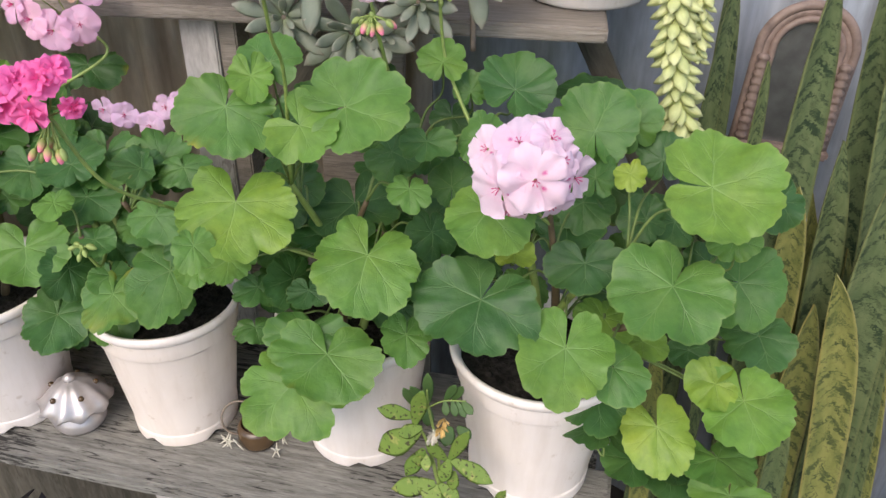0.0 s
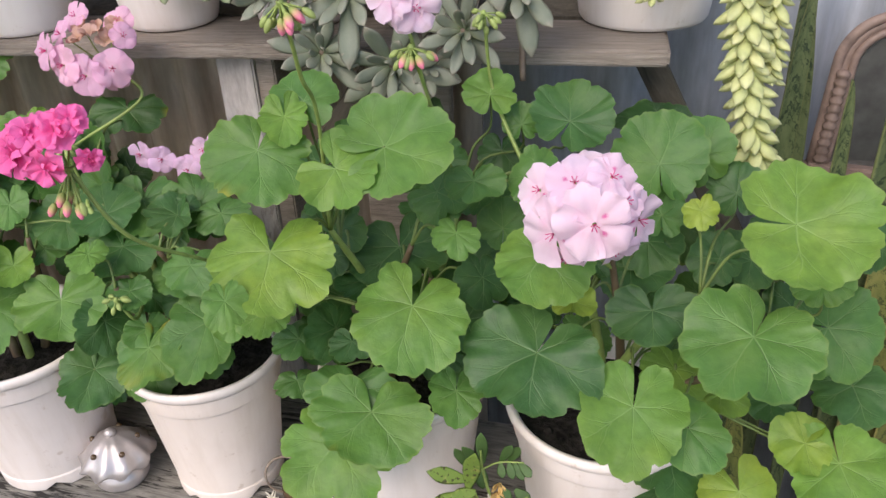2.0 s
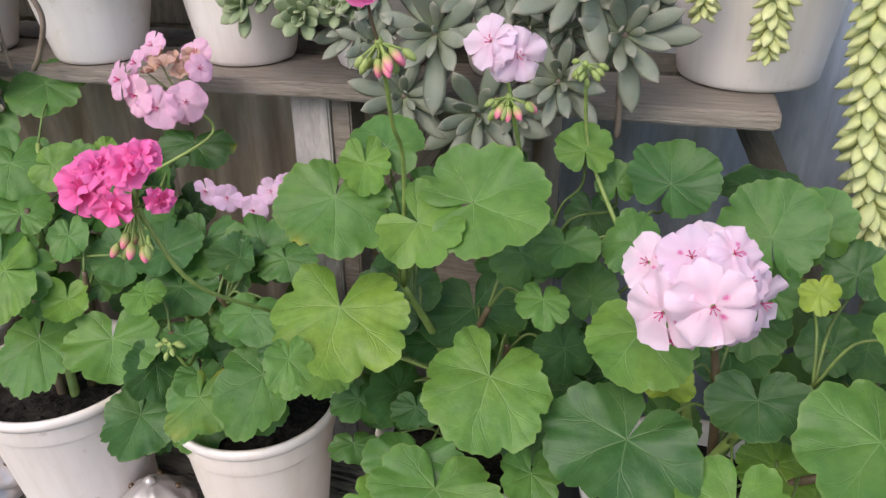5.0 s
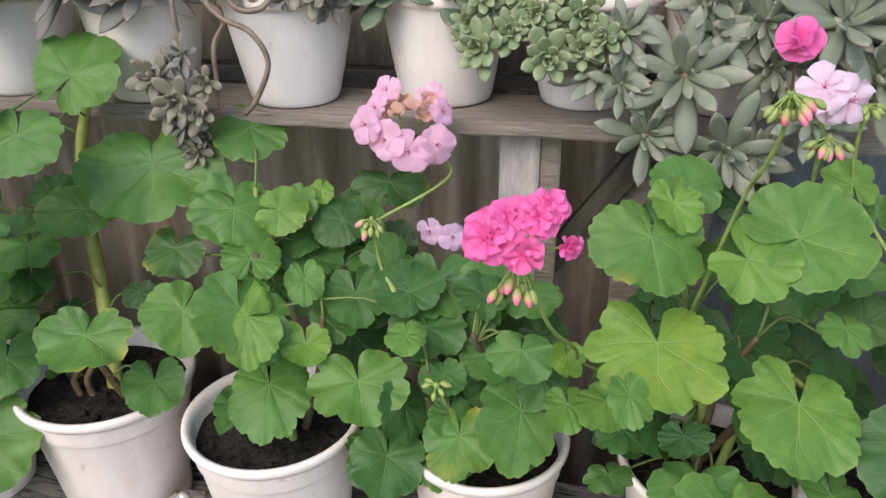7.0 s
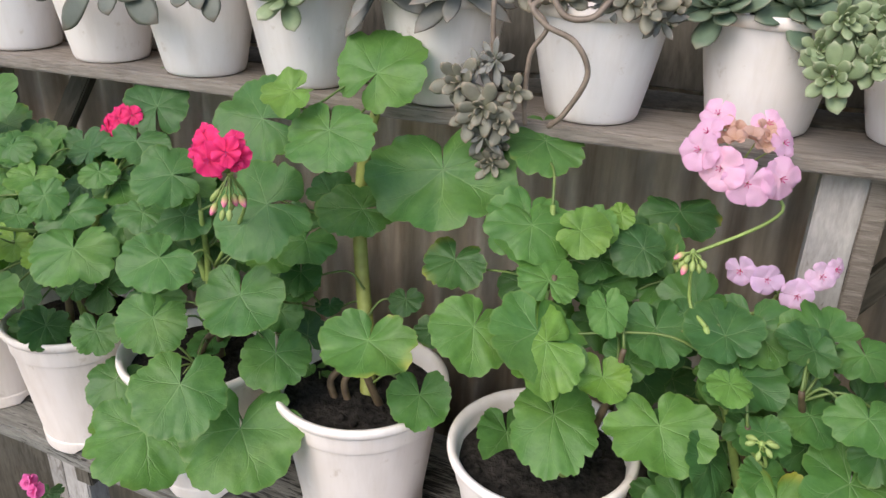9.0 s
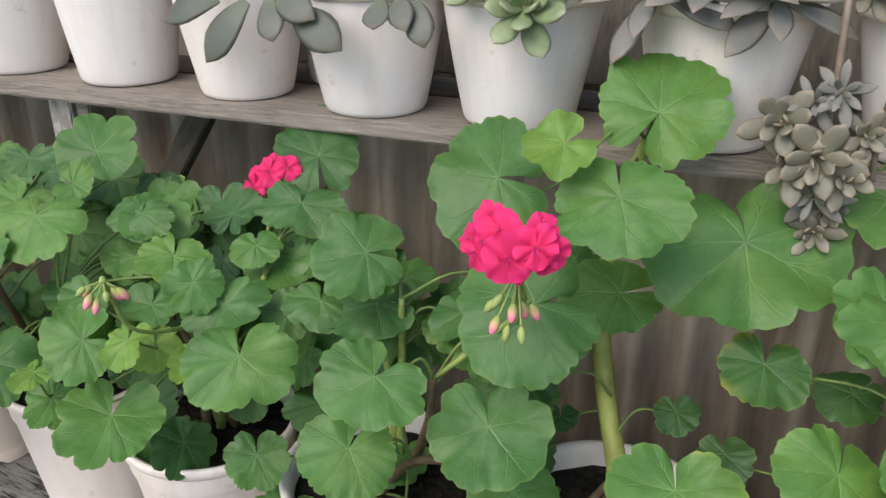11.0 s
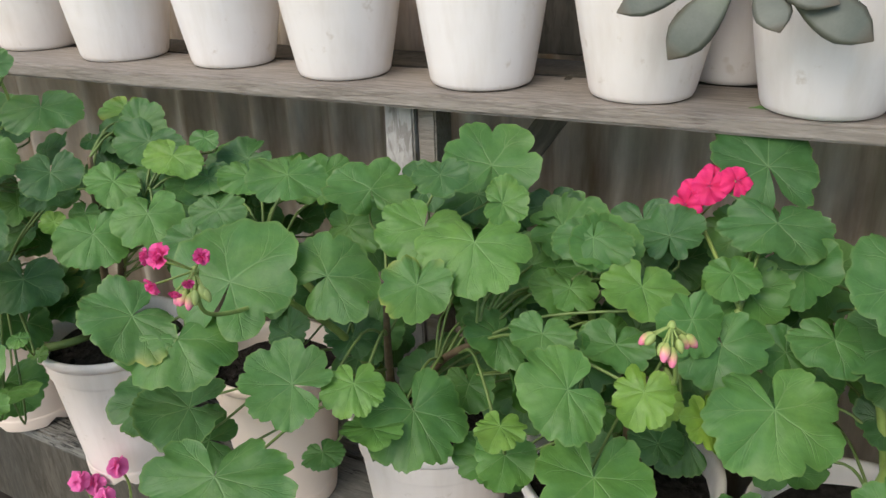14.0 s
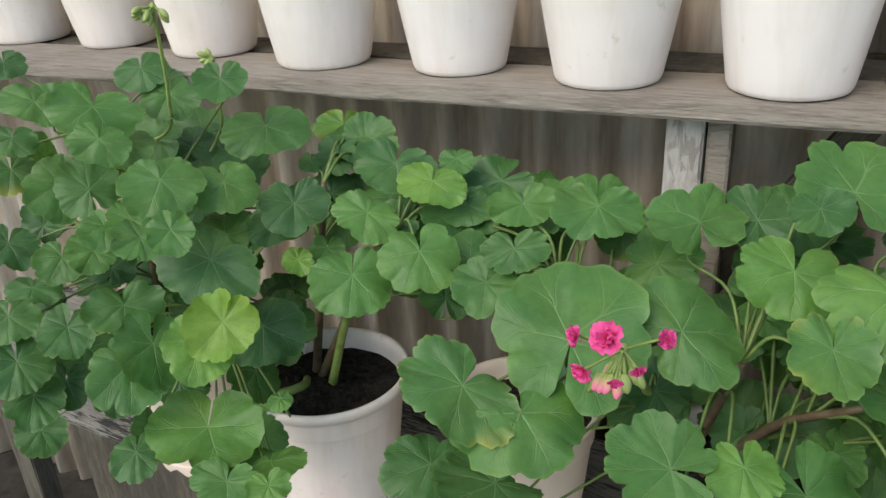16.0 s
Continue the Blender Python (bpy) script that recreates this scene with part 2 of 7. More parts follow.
def spotted_material():
    k = Tree("spotted_yellow_green_leaf", 0.5, 0.3)
    rnd = k.info("Random")
    vec = k.coords(shift=rnd)
    n, m, d = k.noise(2.0, vec, 3), k.noise(6.0, vec, 3), k.noise(11.0, vec, 2)
    base = k.mix(k.math("MULTIPLY_ADD", n, 0.7, k.math("MULTIPLY", rnd, 0.4)), (0.10, 0.22, 0.04), (0.27, 0.36, 0.08))
    base = k.mix(k.ramp(m, (0.58, (0, 0, 0)), (0.70, (0.6, 0.6, 0.6))), base, (0.46, 0.42, 0.14))
    base = k.mix(k.ramp(d, (0.60, (0, 0, 0)), (0.64, (0.85, 0.85, 0.85))), base, (0.05, 0.035, 0.025))
    k.color(base)
    k.bump(n, 0.3, 0.002)
    k.thin(base, 0.25)
    return k.mat


def snake_material(name, dark, light, edge):
    k = Tree(name, 0.4, 0.4)
    uv = k.t.nodes.new("ShaderNodeSeparateXYZ")
    k.t.links.new(k.coords(kind="UV"), uv.inputs[0])
    rnd = k.info("Random")
    warp = k.noise(9, k.coords((0.8, 3, 1), "UV", rnd), 5, 0.6)
    vee = k.math("MULTIPLY", k.math("ABSOLUTE", k.math("SUBTRACT", uv.outputs[0], 0.5)), 3.0)
    at = k.t.nodes.new("ShaderNodeCombineXYZ")
    k.put(at.inputs[0], k.math("MULTIPLY_ADD", uv.outputs[0], 0.9, k.math("MULTIPLY", rnd, 40.0)))
    k.put(at.inputs[1], k.math("MULTIPLY_ADD", uv.outputs[1], 9.0, k.math("MULTIPLY_ADD", warp, 2.4, vee)))
    band = k.ramp(k.noise(1.5, at.outputs[0], 4, 0.6), (0.41, (0, 0, 0)), (0.50, (1, 1, 1)))
    soft = k.noise(4, k.coords((1, 1, 1), "UV", rnd), 4)
    base = k.mix(band, dark, k.mix(1.0, light, k.ramp(soft, (0.3, (0.7, 0.75, 0.7)), (0.7, (1.2, 1.12, 1.1))), "MULTIPLY"))
    side = k.math("MULTIPLY", k.math("SUBTRACT", k.math("ABSOLUTE", k.math("SUBTRACT", uv.outputs[0], 0.5)), 0.42, clamp=True), 12.0, clamp=True)
    k.color(k.mix(k.math("MULTIPLY", side, 0.7), base, edge))
    k.bump(warp, 0.15, 0.002)
    return k.mat


def plain(name, col, rough=0.6, spec=0.3, metal=0.0, vary=0.25, scale=40):
    k = Tree(name, rough, spec)
    n = k.noise(scale, k.coords())
    k.color(k.mix(vary, col, k.ramp(n, (0.3, (0.2, 0.2, 0.2)), (0.7, (1, 1, 1))), "MULTIPLY"))
    k.b.inputs["Metallic"].default_value = metal
    k.bump(n, 0.2, 0.001)
    return k.mat


LEAF = leaf_material()
STALK = stalk_material("green_stalk", (0.18, 0.25, 0.065), (0.31, 0.41, 0.115))
PETIOLE = stalk_material("leaf_stalk_green", (0.09, 0.14, 0.04), (0.17, 0.24, 0.065))
BARK = stalk_material("brown_stem", (0.075, 0.05, 0.03), (0.18, 0.13, 0.075))
CANE = stalk_material("green_cane", (0.24, 0.25, 0.06), (0.40, 0.44, 0.12))
GREYSTEM = stalk_material("bare_grey_stem", (0.14, 0.105, 0.08), (0.28, 0.22, 0.17))
WHITE = pot_material("white_plastic", (0.90, 0.80, 0.73), (0.44, 0.31, 0.19), 0.26, True)
PAINTED = pot_material("white_painted_clay", (0.83, 0.765, 0.715), (0.46, 0.36, 0.25), 0.35, True)
CREAM = pot_material("cream_plastic", (0.85, 0.70, 0.575), (0.44, 0.30, 0.18), 0.2)
SOIL = soil_material()
WOOD = wood_material("weathered_board", (0.25, 0.215, 0.18), (0.345, 0.305, 0.265), (0.085, 0.065, 0.05), (2.6, 38, 38), 0.35)
PEELED = wood_material("peeling_grey_board", (0.16, 0.152, 0.135), (0.29, 0.28, 0.25), (0.020, 0.018, 0.017), (2.8, 28, 28), 0.9)
POSTW = wood_material("weathered_post", (0.40, 0.375, 0.35), (0.48, 0.455, 0.43), (0.15, 0.125, 0.105), (9, 9, 2.4), 0.55)
# wood of the braces; its dark brown also imitates shade on other boards
BRACE = wood_material("dark_brown_brace_and_shade", (0.085, 0.078, 0.062), (0.14, 0.125, 0.10), (0.03, 0.025, 0.02), (8, 8, 1.5), 0.3)
FENCE = fence_material("stained_grey_sheet", (0.60, 0.505, 0.40), (0.74, 0.675, 0.585), (0.34, 0.235, 0.15), 0.45)
BLUE = fence_material("pale_blue_sheet", (0.40, 0.44, 0.50), (0.56, 0.60, 0.66), (0.20, 0.21, 0.23), 0.35)
GROUND = plain("dark_earth", (0.06, 0.052, 0.045), 0.95, 0.1, vary=0.8, scale=18)
PALE = petal_material("pale_pink_petal", (0.90, 0.755, 0.89), (0.91, 0.68, 0.82), (0.78, 0.20, 0.50))
SPOTTED = petal_material("spotted_pale_petal", (0.90, 0.73, 0.87), (0.91, 0.65, 0.79), (0.76, 0.06, 0.36), 0.35, True)
MAUVE = petal_material("mauve_pink_petal", (0.89, 0.50, 0.72), (0.91, 0.66, 0.78), (0.74, 0.22, 0.48))
HOT = petal_material("hot_pink_petal", (0.96, 0.24, 0.56), (0.92, 0.12, 0.42), (0.78, 0.05, 0.28), 0.30)
RED = petal_material("crimson_petal", (0.95, 0.050, 0.25), (0.82, 0.025, 0.11), (0.6, 0.008, 0.09), 0.30)
ROSE = petal_material("rose_pink_petal", (0.88, 0.13, 0.40), (0.74, 0.05, 0.24), (0.6, 0.02, 0.18), 0.25)
LILAC = petal_material("lilac_petal", (0.84, 0.55, 0.80), (0.88, 0.70, 0.85), (0.62, 0.14, 0.42))
DRY = petal_material("withered_petal", (0.74, 0.50, 0.42), (0.60, 0.38, 0.24), (0.45, 0.22, 0.12))
BUDG = stalk_material("green_bud", (0.22, 0.30, 0.08), (0.38, 0.46, 0.16))
BUDR = bud_material()
GHOST = fleshy_material("grey_green_succulent", (0.135, 0.17, 0.125), (0.25, 0.275, 0.21), (0.36, 0.30, 0.25))
MINT = fleshy_material("pale_green_succulent", (0.155, 0.22, 0.11), (0.26, 0.32, 0.175), (0.42, 0.40, 0.28))
ECHE = fleshy_material("grey_blue_green_succulent", (0.085, 0.135, 0.088), (0.16, 0.215, 0.14), (0.28, 0.21, 0.16))
SLATE = fleshy_material("slate_grey_succulent", (0.115, 0.12, 0.105), (0.205, 0.205, 0.185), (0.26, 0.18, 0.13))
DEEP = fleshy_material("dark_slate_succulent", (0.065, 0.080, 0.062), (0.13, 0.14, 0.115), (0.20, 0.14, 0.10))
DUSTY = fleshy_material("dusty_brown_succulent", (0.14, 0.145, 0.11), (0.25, 0.235, 0.18), (0.36, 0.25, 0.17))
BURRO = fleshy_material("yellow_green_beads", (0.42, 0.48, 0.20), (0.62, 0.64, 0.32), (0.60, 0.58, 0.34))
SNAKE = snake_material("banded_green_blade", (0.024, 0.044, 0.022), (0.125, 0.165, 0.075), (0.17, 0.19, 0.075))
SNAKEY = snake_material("yellow_edged_blade", (0.060, 0.080, 0.030), (0.215, 0.23, 0.075), (0.36, 0.31, 0.11))
FRAME = plain("pinkish_brown_wood", (0.32, 0.23, 0.19), 0.5, 0.4, vary=0.6, scale=50)
PEARL = plain("silvered_glass", (0.54, 0.50, 0.49), 0.34, 0.6, 0.5, 0.3, 45)
MIRROR = plain("dusty_dark_mirror", (0.26, 0.27, 0.26), 0.22, 0.5, 0.7, 0.5, 30)
BROWN = plain("brown_glass", (0.10, 0.06, 0.03), 0.15, 0.6, 0.0, 0.3)
STAR = plain("dry_white_flower", (0.66, 0.62, 0.52), 0.7, 0.2)
STONE = plain("grey_stone", (0.22, 0.21, 0.20), 0.9, 0.2, 0.0, 0.4, 20)
BLACKLEAF = plain("dark_purple_leaf", (0.014, 0.012, 0.015), 0.65, 0.25)
HOLED = spotted_material()
DIM = fleshy_material("dark_green_leaflet", (0.045, 0.10, 0.03), (0.08, 0.15, 0.045), (0.09, 0.16, 0.05))
OCHRE = plain("dry_ochre_flower", (0.62, 0.42, 0.16), 0.8, 0.2)

# ---- builders ----


def mesh_of(name, bm, material, smooth=True):
    me = bpy.data.meshes.new(name)
    bm.normal_update()
    bm.to_mesh(me)
    bm.free()
    for m in material if isinstance(material, (list, tuple)) else (material,):
        me.materials.append(m)
    if smooth:
        me.polygons.foreach_set("use_smooth", [True] * len(me.polygons))
    return me


def thing(name, where, label, category, group="", kind=""):
    ob = new(name)
    ob.empty_display_size = 0.02
    ob.matrix_world = where if isinstance(where, Matrix) else Matrix.Translation(where)
    return tagged(ob, label, category, group, kind)


def part(name, bm, material, parent, label="", m=None, smooth=True):
    """Links a bmesh, or a mesh that is shared, as one part; m is its pose in the world."""
    me = bm if isinstance(bm, bpy.types.Mesh) else mesh_of(name, bm, material, smooth)
    ob = new(name, me)
    ob.parent = parent
    ob.matrix_parent_inverse = INV.setdefault(parent.name, world_of(parent).inverted())
    ob.matrix_basis = m if m is not None else Matrix()
    PLACE[ob.name] = ob.matrix_basis.copy()
    return tagged(ob, label)


INV, PLACE = {}, {}


def world_of(ob):
    return PLACE[ob.name] if ob.name in PLACE else ob.matrix_world.copy()


def lathe(profile, n=40, bm=None, dent=None):
    bm = bm or bmesh.new()
    rings = []
    for r, z in profile:
        rings.append([bm.verts.new((r * math.cos(2 * math.pi * k / n), r * math.sin(2 * math.pi * k / n), z + (dent(k / n, r, z) if dent else 0))) for k in range(n)])
    for a, b in zip(rings, rings[1:]):
        for k in range(n):
            bm.faces.new((a[k], a[(k + 1) % n], b[(k + 1) % n], b[k]))
    return bm


def tube(points, radii, sides=7, bm=None, steps=8, close=True):
    """A round stem along a smooth line through the points."""
    bm = bm or bmesh.new()
    pts = [Vector(p) for p in points]
    line, rad = [], []
    ext = [pts[0] * 2 - pts[1]] + pts + [pts[-1] * 2 - pts[-2]]
    for i in range(1, len(ext) - 2):
        p0, p1, p2, p3 = ext[i - 1:i + 3]
        for k in range(steps + (i == len(ext) - 3)):
            s = k / steps
            line.append(0.5 * (2 * p1 + (p2 - p0) * s + (2 * p0 - 5 * p1 + 4 * p2 - p3) * s * s + (3 * p1 - p0 - 3 * p2 + p3) * s ** 3))
            rad.append(radii[i - 1] + (radii[min(i, len(radii) - 1)] - radii[i - 1]) * s)
    side, rings = None, []
    for i, p in enumerate(line):
        d = (line[min(i + 1, len(line) - 1)] - line[max(i - 1, 0)]).normalized()
        if side is None:
            side = d.orthogonal().normalized()
        side = (side - d * side.dot(d)).normalized()
        up = d.cross(side)
        rings.append([bm.verts.new(p + rad[i] * (math.cos(2 * math.pi * k / sides) * side + math.sin(2 * math.pi * k / sides) * up)) for k in range(sides)])
    for a, b in zip(rings, rings[1:]):
        for k in range(sides):
            bm.faces.new((a[k], a[(k + 1) % sides], b[(k + 1) % sides], b[k]))
    if close:
        bm.faces.new(rings[0][::-1])
        bm.faces.new(rings[-1])
    return bm


def plank(size, bevel=0.003, rough=0.0, seed=0, cuts=24):
    """A board with worn edges, about its own middle."""
    rnd = random.Random(seed)
    bm = bmesh.new()
    bmesh.ops.create_cube(bm, size=1)
    long = max(range(3), key=lambda i: size[i])
    bmesh.ops.scale(bm, vec=size, verts=bm.verts)
    bmesh.ops.bevel(bm, geom=bm.edges, offset=bevel, segments=2, affect="EDGES")
    es = [e for e in bm.edges if abs((e.verts[0].co - e.verts[1].co)[long]) > size[long] * 0.5]
    bmesh.ops.subdivide_edges(bm, edges=es, cuts=cuts, use_grid_fill=True)
    ph = rnd.uniform(0, 50)
    for v in bm.verts:
        q = v.co.copy()
        for i in range(3):
            if i != long:
                v.co[i] += rough * (noise.noise((q[long] * 9 + ph, q[(long + 1) % 3] * 40, i * 7.3)) + 0.5 * noise.noise((q[long] * 35 + ph, q[(long + 1) % 3] * 60, i * 3.1)))
    return bm


# ---- setting ----
def structure(name, bm, material, label, category, m=None, smooth=False):
    ob = new(name, mesh_of(name, bm, material, smooth))
    if m is not None:
        ob.matrix_world = m
    return tagged(ob, label, category, kind="structure")


def sheet(x0, x1, z0, z1, pitch, depth, thick=0.004):
    """A corrugated upright sheet, with thickness."""
    bm = bmesh.new()
    n = int((x1 - x0) / pitch * 8)
    cols = []
    for i in range(n + 1):
        x = x0 + (x1 - x0) * i / n
        y = depth * math.sin(2 * math.pi * (x - x0) / pitch)
        cols.append([bm.verts.new((x, y + d, z)) for d, z in ((0, z0), (0, z1), (thick, z1), (thick, z0))])
    for a, b in zip(cols, cols[1:]):
        for k in range(4):
            bm.faces.new((a[k], b[k], b[(k + 1) % 4], a[(k + 1) % 4]))
    bm.faces.new(cols[0])
    bm.faces.new(cols[-1][::-1])
    return bm


bm = bmesh.new()
bmesh.ops.create_grid(bm, x_segments=60, y_segments=60, size=1)
for v in bm.verts:
    q = v.co.xy.copy()
    v.co.x, v.co.y = [math.copysign(abs(c) ** 3 * 60 + abs(c) * 2.5, c) for c in q]
    v.co.z = 0.02 * noise.noise((v.co.x * 3, v.co.y * 3, 0))
structure("ground", bm, GROUND, "dark bare earth of the yard", "ground", smooth=True)
structure("wall_north", sheet(-6.0, -0.28, 0.0, 2.3, 0.068, 0.013), FENCE, "stained grey corrugated sheet fence", "fence", Matrix.Translation((0, 1.24, 0)), True)
structure("wall_north_right", sheet(-0.28, 3.0, 0.0, 2.3, 0.11, 0.012), BLUE, "pale blue-grey corrugated sheet fence", "fence", Matrix.Translation((0, 1.262, 0)), True)

# ---- shelves ----
shelf = thing("upper_shelf", (0, 0, 0), "long weathered grey-brown wooden plank shelf on posts", "shelf")
part("board", plank((3.15, 0.115, 0.0175), 0.003, 0.0014, 1, 60), WOOD, shelf, "weathered front plank", Matrix.Translation((-1.625, 1.0575, 1.0078)), False)
# back plank takes the dark brace wood to imitate the shade there
part("board", plank((3.15, 0.085, 0.02), 0.003, 0.0016, 2, 60), BRACE, shelf, "back plank, dark brown to stand for shade behind the pots", Matrix.Translation((-1.655, 1.166, 1.006)), False)

# boards added here: dark brown in place of shade behind the pots
for i in range(2):
    part("backboard", plank((1.40, 0.012, 0.205), 0.002, 0.001, 60 + i, 30), BRACE, shelf, "added dark board standing in for shade behind the pots", Matrix.Translation((-0.94 + 0.012 * i, 1.2185, 1.122 + 0.209 * i)), False)


def post(x, y, w, d, z0, z1, seed, brace=0):
    part("post", plank((w, d, z1 - z0), 0.002, 0.0014, seed, 16), POSTW, shelf, "", Matrix.Translation((x, y + d / 2, (z0 + z1) / 2)), False)
    part("post_side", plank((0.022, d * 1.5, z1 - z0), 0.002, 0.0014, seed + 40, 16), WOOD, shelf, "", Matrix.Translation((x + w / 2 + 0.0125, y + d * 0.9, (z0 + z1) / 2)), False)
    if brace:
        part("brace", plank((0.03, 0.02, 0.34), 0.002, 0.0012, seed + 7, 10), BRACE, shelf, "dark brown diagonal brace", pose(x + w / 2 + 0.065, y + 0.075, 0.87, 0, 34 * brace, 0), False)


post(-0.538, 1.034, 0.046, 0.03, 0.0, 0.998, 3, 1)
post(-1.737, 1.032, 0.036, 0.03, 0.0, 0.998, 4, 1)
part("brace", plank((0.032, 0.024, 0.42), 0.002, 0.001, 12, 10), BRACE, shelf, "dark diagonal brace", pose(-0.005, 1.12, 0.86, 0, -28, 0), False)
part("brace", plank((0.12, 0.018, 0.40), 0.002, 0.0012, 15, 10), WOOD, shelf, "", pose(-0.36, 1.13, 0.79, 0, 0, 0), False)

YAW = -5.6
LOW = Matrix.Translation((-1.2, 0.790, 0.52)) @ pose(0, 0, 0, 0, 0, YAW)
bench = thing("lower_shelf", LOW, "low plank bench with peeling grey paint", "shelf")
part("board", plank((2.95, 0.155, 0.024), 0.004, 0.0022, 21, 70), PEELED, bench, "", LOW @ Matrix.Translation((-0.275, 0.0775, -0.012)), False)
part("board", plank((2.92, 0.12, 0.024), 0.004, 0.0022, 22, 70), PEELED, bench, "", LOW @ Matrix.Translation((-0.28, 0.222, -0.0125)), False)
# unseen boards added to hide the pale sheet, dark like shade under the bench
for i in range(2):
    part("backboard", plank((2.86, 0.016, 0.225), 0.002, 0.0012, 46 + i, 40), BRACE, bench, "added dark board standing in for shade under the bench", LOW @ Matrix.Translation((-0.28, 0.205, -0.145 - 0.232 * i)), False)
for i, u in enumerate((-1.60, -0.28, 0.66, 1.12)):
    # the first pair gets the dark wood, painting in the shade at that end
    part("leg", plank((0.048, 0.035, 0.492), 0.002, 0.0014, 30 + i, 12), POSTW if i else BRACE, bench, "", LOW @ Matrix.Translation((u, 0.045, -0.272)), False)
    part("leg", plank((0.048, 0.035, 0.492), 0.002, 0.0014, 34 + i, 12), POSTW if i else BRACE, bench, "", LOW @ Matrix.Translation((u, 0.245, -0.272)), False)
    part("crosspiece", plank((0.03, 0.26, 0.035), 0.002, 0.001, 38 + i, 12), BRACE, bench, "", LOW @ Matrix.Translation((u + 0.042, 0.14, -0.044)), False)

# ---- pots ----


def soil_bm(r, z, seed, clods=26):
    rnd = random.Random(seed)
    bm = bmesh.new()
    rings = [[bm.verts.new((r * j / 6 * math.cos(a * math.pi / 14), r * j / 6 * math.sin(a * math.pi / 14), z + 0.004 * noise.noise((j * 1.3 + seed, a * 0.7, 0)) + 0.004 * (1 - j / 6))) for a in range(28)] for j in range(1, 7)]
    c = bm.verts.new((0, 0, z + 0.005))
    for a in range(28):
        bm.faces.new((c, rings[0][a], rings[0][(a + 1) % 28]))
        for p, q in zip(rings, rings[1:]):
            bm.faces.new((p[a], q[a], q[(a + 1) % 28], p[(a + 1) % 28]))
    for _ in range(clods):
        d, a, s = r * 0.9 * rnd.random() ** 0.5, rnd.uniform(0, 6.28), rnd.uniform(0.002, 0.0062)
        bmesh.ops.create_icosphere(bm, subdivisions=1, radius=s, matrix=pose(d * math.cos(a), d * math.sin(a), z + s * 0.5, rnd.uniform(0, 90), rnd.uniform(0, 90)))
    return bm


def low_pot(x, y, r, h=0.17, tint=WHITE, seed=0, tilt=0.0, z=0.6):
    """A plastic pot with a rolled rim, a step under it and notched feet."""
    m = pose(x, y, z, tilt, 0, seed * 47)
    word = "cream" if tint is CREAM else "white"
    ob = thing("flower_pot", m, word + " plastic flower pot with a rolled rim, on the bench", "flower pot", "pots on the bench")
    r0 = r * 0.70
    feet = lambda k, q, w: 0.009 * max(0.0, math.sin(k * 2 * math.pi * 5) - 0.70) / 0.30 if w < 0.0015 else 0.0
    body = lathe([(r0 * 0.8, 0.008), (r0 * 0.95, 0.0), (r0 * 1.01, 0.0), (r0 * 1.014, 0.001), (r0 * 1.026, 0.0165), (r0 * 1.024, 0.0172), (r0 * 1.010, 0.0182), (r0 * 1.011, 0.0195), (r * 0.884, h - 0.0405), (r * 0.887, h - 0.0395), (r * 0.908, h - 0.0385), (r * 0.912, h - 0.0375), (r * 0.925, h - 0.016), (r * 0.925, h - 0.014)], 60, dent=feet)
    part("body", body, tint, ob, "", m)
    rim = lathe([(r * 0.925, h - 0.014), (r * 0.965, h - 0.0135), (r * 0.992, h - 0.010), (r, h - 0.006), (r * 0.992, h - 0.001), (r * 0.965, h), (r * 0.93, h - 0.0015), (r * 0.90, h - 0.006), (r * 0.885, h - 0.012), (r * 0.84, h - 0.05), (r * 0.5, h - 0.052)], 60)
    part("rim", rim, tint, ob, "", m)
    part("soil", soil_bm(r * 0.872, h - 0.024, seed), SOIL, ob, "dark potting soil", m)
    return ob


for i, (x, y, r, tint, tilt) in enumerate((
        (-0.096, 0.824, 0.103, WHITE, 1), (-0.311, 0.854, 0.096, WHITE, -1), (-0.548, 0.850, 0.092, WHITE, 0), (-0.787, 0.844, 0.103, WHITE, 1),
        (-1.023, 0.880, 0.107, WHITE, 0), (-1.243, 0.868, 0.099, WHITE, 1), (-1.450, 0.879, 0.096, WHITE, 0), (-1.647, 0.905, 0.092, WHITE, 0),
        (-1.865, 0.932, 0.082, CREAM, 0), (-2.088, 0.908, 0.094, WHITE, 1), (-2.315, 0.940, 0.094, CREAM, 0))):
    low_pot(x, y, r, 0.193, tint, i + 3, tilt, 0.521)


def high_pot(x, y, r0=0.055, r1=0.084, h=0.15, seed=0, lip=True, z=1.0172):
    """A painted pot, a little bellied towards its foot."""
    m = pose(x, y, z, 0, 0, seed * 31)
    ob = thing("flower_pot", m, "white painted flower pot on the plank shelf", "flower pot", "pots on the upper shelf")
    prof = [(r0 * 0.7, 0.004), (r0 * 0.90, 0.0), (r0 * 0.96, 0.0015), (r0, 0.006)]
    for k in range(1, 9):
        s = k / 8
        prof.append((r0 + (r1 * 0.93 - r0) * (s + 0.16 * s * (1 - s)), 0.006 + (h - 0.020) * s))
    part("body", lathe(prof, 48), PAINTED, ob, "", m)
    rim = lathe([(r1 * 0.93, h - 0.014), (r1 * 0.985, h - 0.013), (r1, h - 0.008), (r1, h - 0.002), (r1 * 0.985, h), (r1 * 0.93, h - 0.001), (r1 * 0.90, h - 0.012), (r1 * 0.86, h - 0.04), (r1 * 0.4, h - 0.042)], 48)
    part("rim", rim, WHITE if lip else PAINTED, ob, "", m)
    part("soil", soil_bm(r1 * 0.885, h - 0.02, seed + 60, 14), SOIL, ob, "", m)
    return ob


